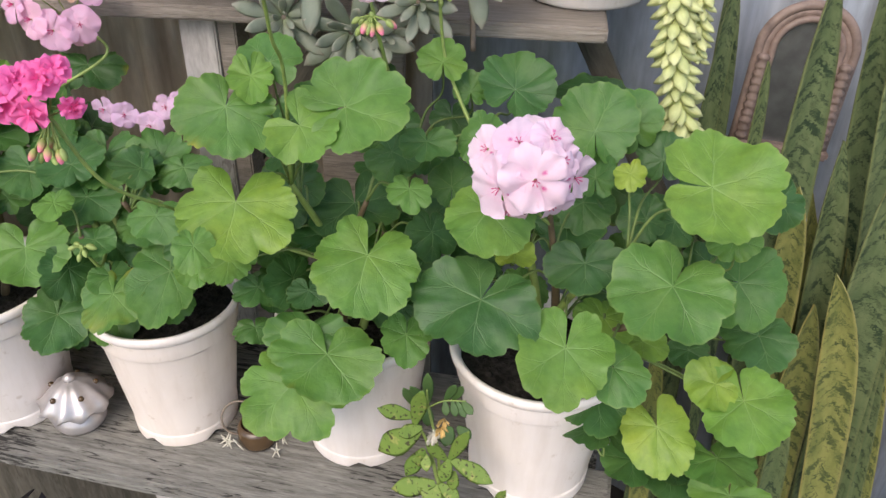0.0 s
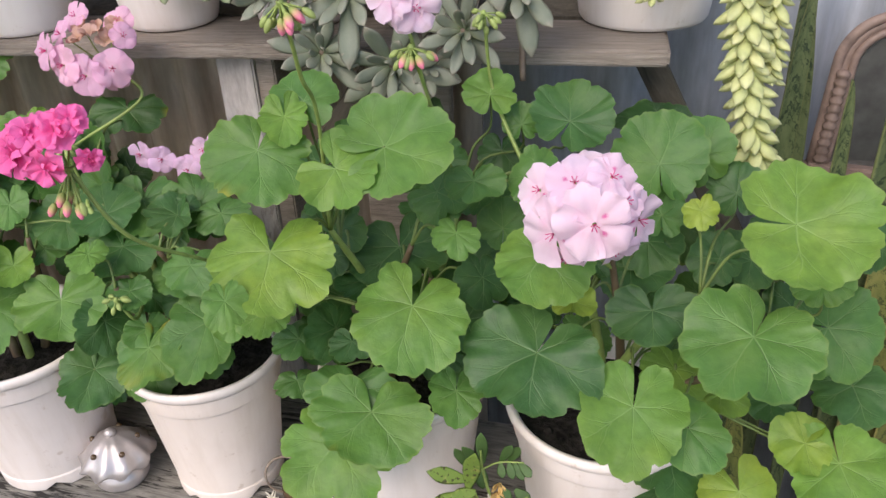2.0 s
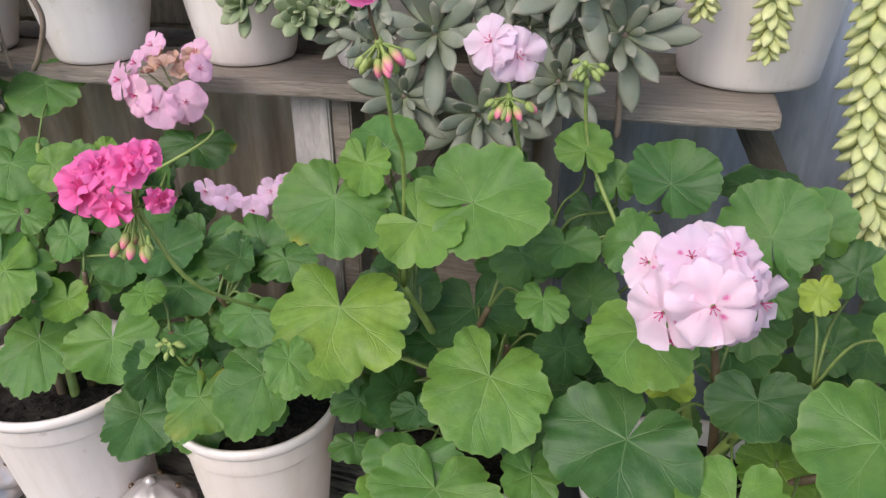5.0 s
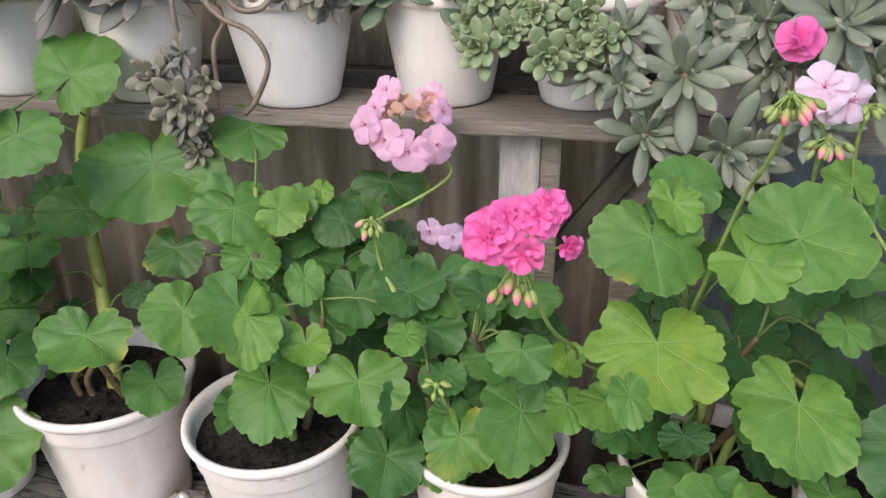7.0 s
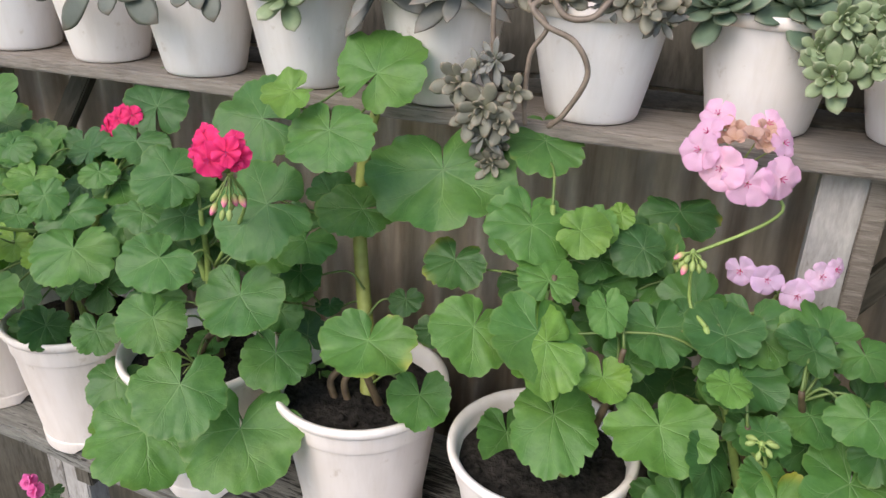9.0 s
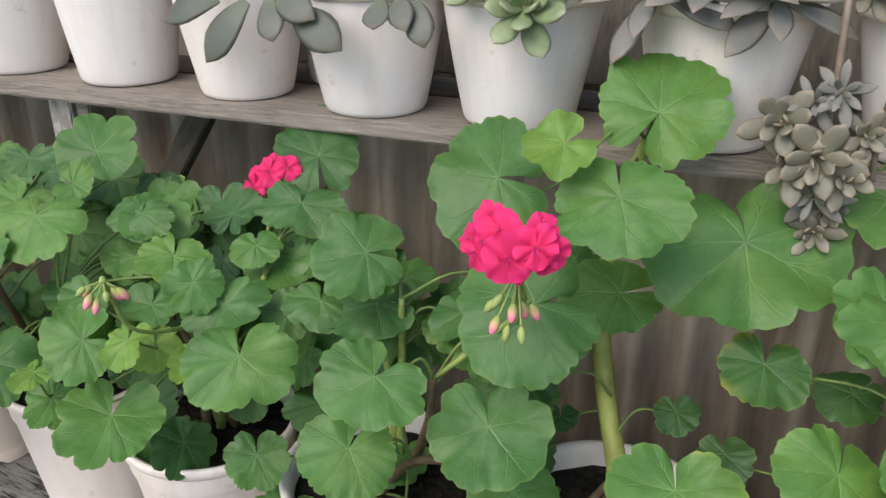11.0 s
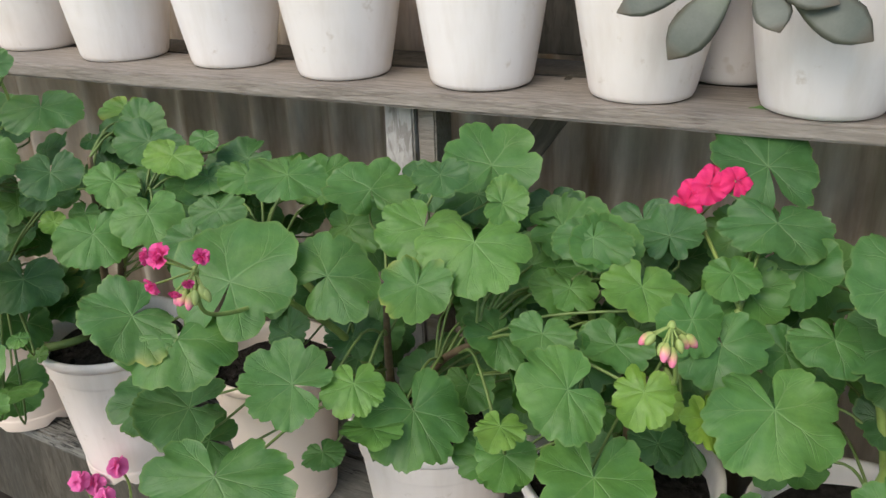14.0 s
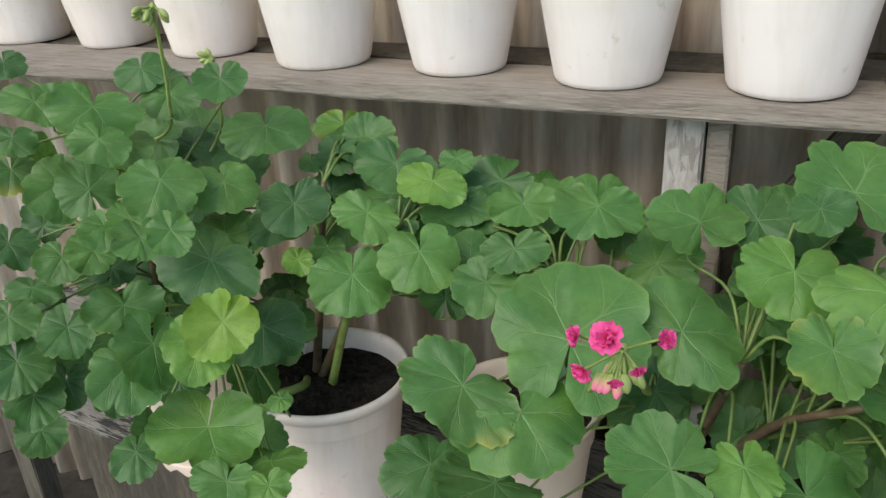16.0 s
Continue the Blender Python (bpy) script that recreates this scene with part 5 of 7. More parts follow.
J.leaf(-2.063, 0.706, 0.877, 0.0329, 48, 45, -23, 0.72, 0.97, 0.03)
J.leaf(-2.120, 0.681, 0.856, 0.0342, 54, 59, -12, 0.38, 1.12, 0.05)
J.leaf(-2.067, 0.698, 0.794, 0.0480, 66, 38, -12, 0.55, 0.88, 0.05)
J.leaf(-2.215, 0.790, 1.038, 0.0399, 37, 58, -10, 0.40, 0.72, 0.10)
J.leaf(-2.191, 0.767, 1.018, 0.0273, 43, 50, -11, 0.45, 0.80, 0.10)
J.leaf(-2.292, 0.800, 0.954, 0.0337, 41, 60, 12, 0.38, 1.11, 0.05)
J.leaf(-2.118, 0.720, 0.955, 0.0227, 52, 50, -18, 0.42, 0.99, 0.12)
J.leaf(-2.068, 0.791, 0.841, 0.0385, 51, 41, -25, 0.25, 0.93, 0.10)
J.leaf(-2.322, 0.800, 0.869, 0.0299, 44, 49, -15, 0.35, 0.85, 0.10)
J.leaf(-2.087, 0.859, 0.916, 0.0315, 45, 31, -41, 0.30, 0.72, 0.10)
J.leaf(-2.202, 0.760, 0.937, 0.0242, 53, 54, -10, 0.40, 0.94, 0.10)
J.leaf(-2.165, 0.700, 0.737, 0.0234, 60, 43, -17, 0.28, 1.13, 0.10)
J.leaf(-2.275, 0.780, 1.042, 0.0301, 47, 53, 5, 0.38, 0.72, 0.10)
J.leaf(-2.190, 0.860, 1.034, 0.0292, 44, 37, -17, 0.35, 0.88, 0.10)
J.leaf(-2.127, 0.860, 1.051, 0.0256, 48, 35, -12, 0.38, 0.92, 0.10)
J.leaf(-2.325, 0.720, 0.790, 0.0351, 50, 63, -25, 0.28, 0.99, 0.10)
J.leaf(-2.316, 0.720, 0.751, 0.0310, 56, 54, -29, 0.25, 1.07, 0.10)
J.leaf(-2.203, 0.760, 0.855, 0.0378, 48, 54, -29, 0.30, 0.72, 0.10)
J.leaf(-2.236, 0.720, 0.847, 0.0265, 56, 47, -7, 0.28, 1.14, 0.10)
J.leaf(-2.346, 0.740, 0.827, 0.0319, 55, 53, -17, 0.30, 0.86, 0.10)
J.leaf(-2.360, 0.800, 0.962, 0.0285, 41, 59, -26, 0.25, 0.86, 0.10)
J.leaf(-2.346, 0.800, 0.996, 0.0255, 42, 52, -4, 0.35, 0.76, 0.10)
J.leaf(-2.219, 0.860, 1.057, 0.0272, 48, 33, -26, 0.30, 0.82, 0.10)
J.leaf(-2.460, 0.900, 1.044, 0.0234, 36, 52, -29, 0.20, 0.90, 0.10)
J.leaf(-2.428, 0.820, 0.862, 0.0338, 48, 63, -12, 0.15, 0.91, 0.10)
J.leaf(-2.352, 0.780, 0.838, 0.0281, 55, 51, -16, 0.30, 0.73, 0.10)
J.leaf(-2.021, 0.660, 0.781, 0.0284, 62, 37, -0, 0.40, 0.77, 0.10)
J.leaf(-1.979, 0.660, 0.789, 0.0181, 59, 37, -25, 0.55, 0.86, 0.10)
J.leaf(-2.050, 0.840, 0.946, 0.0333, 50, 44, -17, 0.15, 0.90, 0.10)
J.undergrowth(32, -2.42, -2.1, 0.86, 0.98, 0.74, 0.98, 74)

# ---- flowers ----
posy(A, (-0.121, 0.712, 0.982), [PALE, SPOTTED], "round head of pale pink flowers with magenta flecks", (
    (0.0045, 0.0062, 0.0220, 0.0282, 0.1, 0.15), (-0.0239, -0.0086, 0.0120, 0.0270, -0.45, 0.05), (-0.0107, 0.0276, 0.0000, 0.0212, -0.1, 0.9), (0.0151, 0.0312, -0.0040, 0.0185, 0.45, 0.8),
    (-0.0368, 0.0139, -0.0120, 0.0202, -0.7, 0.6), (0.0367, -0.0037, -0.0060, 0.0218, 0.95, 0.1), (0.0191, -0.0240, 0.0040, 0.0192, 0.35, -0.5), (-0.0158, -0.0328, 0.0040, 0.0174, -0.15, -0.6), (0.0003, 0.0256, -0.0260, 0.0171, 0.1, 1.3), (0.0262, 0.0137, -0.0020, 0.0159, 0.7, 0.5), (-0.0151, 0.0116, 0.0040, 0.0184, -0.3, 0.5)), [(-0.11, 0.79, 0.90)], seed=5, ruffle=0.13, flat=True)
posy(C, (-0.648, 0.935, 1.032), [MAUVE], "ring of mauve-pink flowers round a withered middle", (
    (-0.0351, 0.0036, 0.0240, 0.0205, -0.55, 0.3), (-0.0138, -0.0088, 0.0320, 0.0218, -0.3, 0.2), (0.0112, -0.0184, 0.0360, 0.0216, 0, 0.1), (0.0385, -0.0126, 0.0280, 0.0210, 0.45, 0.2),
    (-0.0248, 0.0262, -0.0240, 0.0170, -0.3, 0.9), (0.0220, 0.0210, -0.0280, 0.0163, 0.3, 0.9), (0.0371, 0.0111, -0.0060, 0.0143, 0.85, 0.6), (-0.0312, 0.0140, 0.0000, 0.0157, -0.6, 0.7), (0.0286, -0.0266, 0.0180, 0.0179, 0.2, -0.3), (-0.0005, -0.0226, 0.0120, 0.0156, -0.1, -0.2)), [(-0.60, 0.93, 0.98), (-0.68, 0.90, 0.93)], seed=6, ruffle=0.07, flat=True)
HUB = Vector((-0.644, 0.940, 1.035))
dry = [floret_mesh("withered_floret", 0.012, [DRY], 70 + k, False, 0.9) for k in range(3)]
mid = part("withered_middle", tube([HUB - Vector((0, 0, 0.03)), HUB - Vector((0, 0, 0.02)), HUB - Vector((0, 0, 0.012))], [0.002, 0.003, 0.002], 8), STALK, C.ob, "brown withered florets")
for i in range(9):
    a = i * 0.7
    part("withered_floret", dry[i % 3], None, mid, "", frame_of(HUB + Vector((0.020 * math.cos(a), 0.018 * math.sin(a) + 0.006, 0.008 + 0.006 * math.sin(i * 2.1))), (math.cos(a) * 0.4, -0.4, 1), i * 70))
posy(B, (-0.502, 0.645, 1.053), [HOT], "double head of hot pink flowers over hanging buds", (
    (-0.020, -0.003, 0.006, 0.0195, -0.4, 0.3), (-0.008, 0.010, 0.0, 0.0175, -0.1, 0.9), (0.004, -0.012, 0.010, 0.015, 0.1, -0.1), (0.013, 0.012, 0.0, 0.0165, 0.3, 1.0),
    (0.021, 0.018, -0.008, 0.013, 0.6, 1.2), (0.033, -0.008, 0.0, 0.0105, 0.9, 0.1), (-0.022, -0.012, 0.0, 0.0135, -0.8, -0.2)), [(-0.480, 0.680, 0.961), (-0.459, 0.750, 0.896), (-0.442, 0.840, 0.817)], buds=10, seed=7, double=True)
posy(C, (-0.584, 0.945, 0.903), [LILAC], "loose spray of lilac flowers", ((-0.0414, 0.0040, 0.0040, 0.0154, -0.2, 0.1), (-0.0155, 0.0003, 0.0060, 0.0157, 0.1, 0.2), (0.0148, -0.0109, 0.0080, 0.0165, 0, 0.1), (0.0333, 0.0103, 0.0000, 0.0145, 0.2, 0.3), (0.0459, 0.0163, -0.0100, 0.0109, 0.6, 0.3)), [(-0.60, 0.95, 0.86)], seed=8, flat=True)
flower_head(B, (-0.336, 0.690, 1.176), 0.005, 3, 0.0140, [HOT], "single hot pink double flower", None, seed=9, cover=0.3, open_=0.42, axis=(0.05, -0.8, 0.6))
part("flower_stalk", tube([(-0.336, 0.692, 1.172), (-0.335, 0.696, 1.155), (-0.333, 0.702, 1.138)], [0.0011, 0.001, 0.0012], 6), BARK, B.ob, "thin reddish-brown flower stalk")
bud_cluster(B, (-0.333, 0.702, 1.140), 17, [(-0.332, 0.710, 1.110), (-0.336, 0.730, 1.076), (-0.341, 0.765, 1.032)], 3, 0.4, 0.020, 0.7)
posy(B, (-0.277, 0.812, 1.112), [PALE], "ruffled white-pink flower", ((-0.008, 0.005, 0.004, 0.020, -0.2, 0.6), (0.012, -0.004, 0.002, 0.020, 0.4, 0.2), (0.003, -0.010, 0.0, 0.016, 0.0, -0.1)), [(-0.273, 0.83, 1.07), (-0.268, 0.85, 1.02)], seed=10, ruffle=0.18)
bud_cluster(B, (-0.272, 0.815, 1.075), 10, [(-0.268, 0.85, 1.02)], 4, 0.25, 0.018, 0.7)
bud_cluster(A, (-0.224, 0.90, 1.080), 11, [(-0.215, 0.905, 1.0)], 5, 0.0, 0.014, 0.4)
posy(F, (-1.083, 0.722, 1.035), [RED], "crimson flower head over hanging buds", ((0.0012, -0.0036, 0.0120, 0.0159, 0, 0.1), (-0.0072, 0.0080, 0.0000, 0.0144, -0.2, 0.7), (0.0165, 0.0045, 0.0080, 0.0138, 0.3, 0.2), (0.0238, -0.0011, 0.0000, 0.0116, 0.6, 0.1), (-0.0215, -0.0094, 0.0000, 0.0106, -0.7, 0.1), (0.0166, 0.0122, -0.0060, 0.0096, 0.3, 0.8), (-0.0171, 0.0131, -0.0100, 0.0101, -0.2, 1), (0.0006, -0.0130, 0.0080, 0.0117, 0, -0.4), (0.0218, -0.0065, 0.0040, 0.0083, 0.5, -0.2), (-0.0281, -0.0025, -0.0080, 0.0096, -0.6, 0.5)), [(-1.090, 0.770, 0.964)], buds=9, seed=11, ruffle=0.16, flat=True)
posy(G, (-1.412, 0.965, 0.951), [RED], "crimson flower head", (
    (-0.0292, -0.0217, 0.0030, 0.0122, -0.3, 0), (-0.0107, -0.0063, 0.0040, 0.0143, -0.3, 0.2), (0.0077, 0.0123, 0.0020, 0.0157, 0, 0.4), (0.0287, 0.0184, 0.0000, 0.0135, 0.4, 0.5),
    (-0.0042, 0.0035, 0.0000, 0.0137, -0.1, 0.3), (0.0093, 0.0180, -0.0080, 0.0115, 0.2, 0.9)), [(-1.40, 0.95, 0.92)], seed=12, ruffle=0.14, flat=True)
bud_cluster(G, (-1.399, 0.720, 0.956), 9, [(-1.395, 0.740, 0.903)], 6, 0.7, 0.017, 0.75, "hanging cluster of pink buds")
bud_cluster(C, (-0.673, 0.879, 0.946), 12, [(-0.668, 0.885, 0.89)], 7, 0.3, 0.017, 0.5)
bud_cluster(B, (-0.256, 0.83, 0.836), 6, [(-0.262, 0.84, 0.80)], 8, 0.0, 0.008, 0.3)
bud_cluster(C, (-0.588, 0.78, 0.82), 6, [(-0.58, 0.79, 0.79)], 9, 0.0, 0.009, 0.3)
posy(H, (-1.712, 0.641, 0.980), [ROSE], "half-open cluster of crimson-pink buds", ((-0.0035, 0.0108, 0.006, 0.0097, 0.0, 0.5), (0.0238, 0.0126, 0.0, 0.0061, 0.9, 0.3), (-0.0211, 0.0054, 0.0, 0.0068, -0.8, 0.1), (-0.0158, -0.0126, 0.004, 0.0076, -0.4, -0.4), (0.0009, -0.0153, 0.004, 0.0050, 0.1, -0.7), (0.0114, -0.0072, 0.002, 0.0047, 0.5, -0.4)), [(-1.739, 0.697, 0.911)], buds=12, seed=14, double=True, drop=0.010)
bud_cluster(J, (-2.145, 0.813, 1.122), 12, [(-2.170, 0.837, 1.040), (-2.208, 0.862, 0.992)], 11, 0.0, 0.016, 0.5, "cluster of yellow-green buds on a long stalk")
bud_cluster(J, (-2.169, 0.903, 1.058), 5, [(-2.175, 0.906, 1.025), (-2.184, 0.908, 0.975)], 12, 0.0, 0.006, 0.1)

# ---- succulents on the upper shelf ----


def fleshy_mesh(name, l, w, t, material, tip=0.25, bend=0.25):
    """One thick succulent leaf along +y, pointed at its end."""
    bm = bmesh.new()
    uvl = bm.loops.layers.uv.new("UVMap")
    rows = []
    for j in range(8):
        s = j / 7
        k = (0.30 + 0.70 * math.sin(min(1, s / 0.62) * math.pi / 2)) if s < 0.62 else max(0.04, (1 - ((s - 0.62) / 0.38) ** (1.6 + tip)))
        rows.append([(bm.verts.new((w * 0.5 * k * math.cos(a), l * s, t * 0.5 * k ** 0.6 * math.sin(a) * (1.0 if math.sin(a) < 0 else 0.55) + l * bend * s * s)), (0.5 + 0.5 * math.cos(a), s)) for a in [i * math.pi / 4 for i in range(8)]])
    for a, b in zip(rows, rows[1:]):
        for i in range(8):
            q = (a[i], a[(i + 1) % 8], b[(i + 1) % 8], b[i])
            f = bm.faces.new([v for v, _ in q])
            for lp, (_, uv) in zip(f.loops, q):
                lp[uvl].uv = uv
    bm.faces.new([v for v, _ in rows[-1]])
    return mesh_of(name, bm, material)


def rosette(plant, p, axis, R, n, meshes, seed, spread=1.0, turn=2.39996):
    """Leaves in a spiral about a short core; the meshes are of unit length."""
    rnd = random.Random(seed)
    ax = Vector(axis).normalized()
    core = part("rosette", tube([Vector(p) - ax * R * 0.25, Vector(p), Vector(p) + ax * R * 0.06], [R * 0.07, R * 0.10, R * 0.03], 8), GREYSTEM, plant)
    base = frame_of(p, ax, rnd.uniform(0, 360))
    for i in range(n):
        s = (i + 0.5) / n
        size = R * (0.34 + 0.66 * s ** 0.8) * rnd.uniform(0.86, 1.08)
        el = 82 - 84 * spread * s ** 0.75 + rnd.uniform(-8, 8)
        m = base @ pose(0, 0, R * 0.10 * (1 - s), 0, 0, math.degrees(i * turn) + rnd.uniform(-9, 9)) @ pose(0, R * 0.05, 0, el, rnd.uniform(-8, 8), 0) @ Matrix.Diagonal((size, size, size, 1))
        part("leaf", meshes[i % len(meshes)], None, core, "", m)
    return core


def succulent(x, y, label, z=1.15):
    return thing("succulent", (x, y, z), label, "succulent", "succulents on the upper shelf")


def trailing(plant, pts, r, material=None):
    part("stem", tube(pts, [r] * len(pts), 7), material or GREYSTEM, plant, "bare woody stem")


GH = [fleshy_mesh("leaf", 1, 0.32, 0.16, GHOST, 0.9, b) for b in (0.04, 0.16, -0.10)]
MI = [fleshy_mesh("leaf", 1, 0.52, 0.24, MINT, 1.2, b) for b in (0.12, 0.2)]
EC = [fleshy_mesh("leaf", 1, 0.50, 0.15, ECHE, 0.9, b) for b in (0.12, 0.22)]
SL = [fleshy_mesh("leaf", 1, 0.36, 0.08, SLATE, 0.5, b) for b in (-0.14, -0.28, -0.05)]
SD = [fleshy_mesh("leaf", 1, 0.36, 0.08, DEEP, 0.5, b) for b in (-0.14, -0.28, -0.05)]
DU = [fleshy_mesh("leaf", 1, 0.50, 0.26, DUSTY, 1.0, b) for b in (0.10, 0.2)]

ghost = succulent(-0.40, 1.08, "grey-green ghost-plant rosettes spilling over the shelf edge")
rosette(ghost, (-0.372, 0.975, 1.081), (-0.10, -0.90, 0.35), 0.075, 17, GH, 100)
rosette(ghost, (-0.236, 0.970, 1.135), (0.10, -0.80, 0.60), 0.079, 17, GH, 101)
rosette(ghost, (-0.198, 0.965, 1.090), (0.25, -0.90, 0.30), 0.070, 17, GH, 102)
rosette(ghost, (-0.327, 0.960, 1.011), (0.00, -0.95, 0.10), 0.067, 17, GH, 103)
rosette(ghost, (-0.453, 0.985, 1.082), (-0.35, -0.80, 0.30), 0.059, 17, GH, 104)
rosette(ghost, (-0.252, 0.955, 1.048), (-0.10, -0.90, 0.35), 0.055, 17, GH, 105)
rosette(ghost, (-0.341, 1.000, 1.118), (0.10, -0.80, 0.60), 0.063, 17, GH, 106)
rosette(ghost, (-0.404, 0.965, 1.021), (0.25, -0.90, 0.30), 0.059, 17, GH, 107)
rosette(ghost, (-0.286, 0.990, 1.088), (0.00, -0.95, 0.10), 0.053, 17, GH, 108)
rosette(ghost, (-0.179, 1.000, 1.123), (-0.35, -0.80, 0.30), 0.054, 17, GH, 109)
rosette(ghost, (-0.237, 0.990, 1.135), (-0.10, -0.90, 0.35), 0.061, 17, GH, 110)
rosette(ghost, (-0.326, 1.020, 1.132), (0.10, -0.80, 0.60), 0.061, 17, GH, 111)
rosette(ghost, (-0.294, 0.970, 1.007), (0.25, -0.90, 0.30), 0.047, 17, GH, 112)
rosette(ghost, (-0.301, 0.990, 1.133), (0.00, -0.95, 0.10), 0.056, 17, GH, 113)
rosette(ghost, (-0.357, 1.000, 1.148), (-0.35, -0.80, 0.30), 0.050, 17, GH, 114)
rosette(ghost, (-0.250, 0.985, 1.089), (-0.10, -0.90, 0.35), 0.046, 17, GH, 115)
rosette(ghost, (-0.433, 0.985, 1.119), (0.10, -0.80, 0.60), 0.047, 17, GH, 116)
rosette(ghost, (-0.432, 0.965, 1.073), (0.25, -0.90, 0.30), 0.042, 17, GH, 117)
trailing(ghost, [(-0.4, 1.05, 1.17), (-0.38, 1.018, 1.129), (-0.36, 0.985, 1.1)], 0.0032)
trailing(ghost, [(-0.3, 1.05, 1.17), (-0.27, 1.015, 1.139), (-0.24, 0.98, 1.12)], 0.0032)
trailing(ghost, [(-0.33, 1.03, 1.16), (-0.315, 1.002, 1.094), (-0.3, 0.975, 1.04)], 0.0032)
trailing(ghost, [(-0.47, 1.03, 1.16), (-0.46, 1.015, 1.124), (-0.45, 1.0, 1.1)], 0.0032)
trailing(ghost, [(-0.25, 1.05, 1.15), (-0.225, 1.018, 1.099), (-0.2, 0.985, 1.06)], 0.0032)
trailing(ghost, [(-0.2, 0.99, 1.09), (-0.198, 0.985, 1.034), (-0.196, 0.98, 0.99)], 0.0032)
green = succulent(-0.52, 1.07, "pale green rosettes cascading over a white pot")
rosette(green, (-0.578, 0.985, 1.100), (-0.30, -0.90, 0.20), 0.036, 18, MI, 150)
rosette(green, (-0.546, 0.985, 1.116), (0.00, -0.90, 0.40), 0.029, 18, MI, 151)
rosette(green, (-0.508, 0.970, 1.095), (0.20, -0.90, 0.10), 0.035, 18, MI, 152)
rosette(green, (-0.527, 0.990, 1.135), (-0.30, -0.90, 0.20), 0.032, 18, MI, 153)
rosette(green, (-0.499, 1.000, 1.131), (0.00, -0.90, 0.40), 0.029, 18, MI, 154)
rosette(green, (-0.563, 1.000, 1.138), (0.20, -0.90, 0.10), 0.029, 18, MI, 155)
rosette(green, (-0.486, 0.990, 1.108), (-0.30, -0.90, 0.20), 0.023, 18, MI, 156)
rosette(green, (-0.592, 1.000, 1.120), (0.00, -0.90, 0.40), 0.026, 18, MI, 157)
rosette(green, (-0.578, 0.990, 1.152), (0.20, -0.90, 0.10), 0.028, 18, MI, 158)
rosette(green, (-0.543, 0.995, 1.158), (-0.30, -0.90, 0.20), 0.028, 18, MI, 159)
rosette(green, (-0.505, 0.995, 1.157), (0.00, -0.90, 0.40), 0.027, 18, MI, 160)
rosette(green, (-0.473, 0.985, 1.136), (0.20, -0.90, 0.10), 0.028, 18, MI, 161)
rosette(green, (-0.453, 0.975, 1.116), (-0.30, -0.90, 0.20), 0.026, 18, MI, 162)
rosette(green, (-0.474, 0.980, 1.102), (0.00, -0.90, 0.40), 0.025, 18, MI, 163)
rosette(green, (-0.521, 0.985, 1.133), (0.20, -0.90, 0.10), 0.026, 18, MI, 164)
trailing(green, [(-0.52, 1.05, 1.165), (-0.538, 1.022, 1.132), (-0.555, 0.995, 1.11)], 0.003)
trailing(green, [(-0.5, 1.05, 1.165), (-0.508, 1.018, 1.121), (-0.515, 0.985, 1.09)], 0.003)
trailing(green, [(-0.49, 1.05, 1.165), (-0.495, 1.025, 1.146), (-0.5, 1.0, 1.14)], 0.003)

eche = succulent(-0.654, 1.088, "blue-green rosette succulent filling a white pot")
for i, (dx, dy, dz, R) in enumerate(((-0.035, -0.055, 0.022, 0.058), (0.038, -0.05, 0.026, 0.055), (0.0, 0.01, 0.05, 0.062), (-0.065, 0.0, 0.02, 0.05), (0.07, 0.0, 0.02, 0.048))):
    rosette(eche, (-0.654 + dx, 1.088 + dy, 1.128 + dz), (dx * 6, -0.7 + dy * 3, 0.8), R, 26, EC, 200 + i, 1.05)

brown = succulent(-0.828, 1.066, "leggy dusty-brown succulent with looping bare stems")
trailing(brown, [(-0.86, 1.02, 1.15), (-0.871, 0.972, 1.148), (-0.850, 0.966, 1.125), (-0.865, 0.966, 1.096), (-0.868, 0.968, 1.045), (-0.866, 0.97, 1.02)], 0.0027)
trailing(brown, [(-0.80, 1.02, 1.15), (-0.862, 0.968, 1.148), (-0.851, 0.962, 1.128), (-0.819, 0.962, 1.113), (-0.804, 0.964, 1.081), (-0.825, 0.97, 1.038), (-0.842, 0.975, 1.02)], 0.0031)
trailing(brown, [(-0.84, 1.01, 1.16), (-0.849, 0.970, 1.163), (-0.832, 0.962, 1.138), (-0.805, 0.962, 1.138), (-0.789, 0.975, 1.155), (-0.78, 1.01, 1.15)], 0.0033)
trailing(brown, [(-0.90, 1.01, 1.16), (-0.907, 0.972, 1.156), (-0.905, 0.966, 1.10), (-0.905, 0.965, 1.06)], 0.0028)
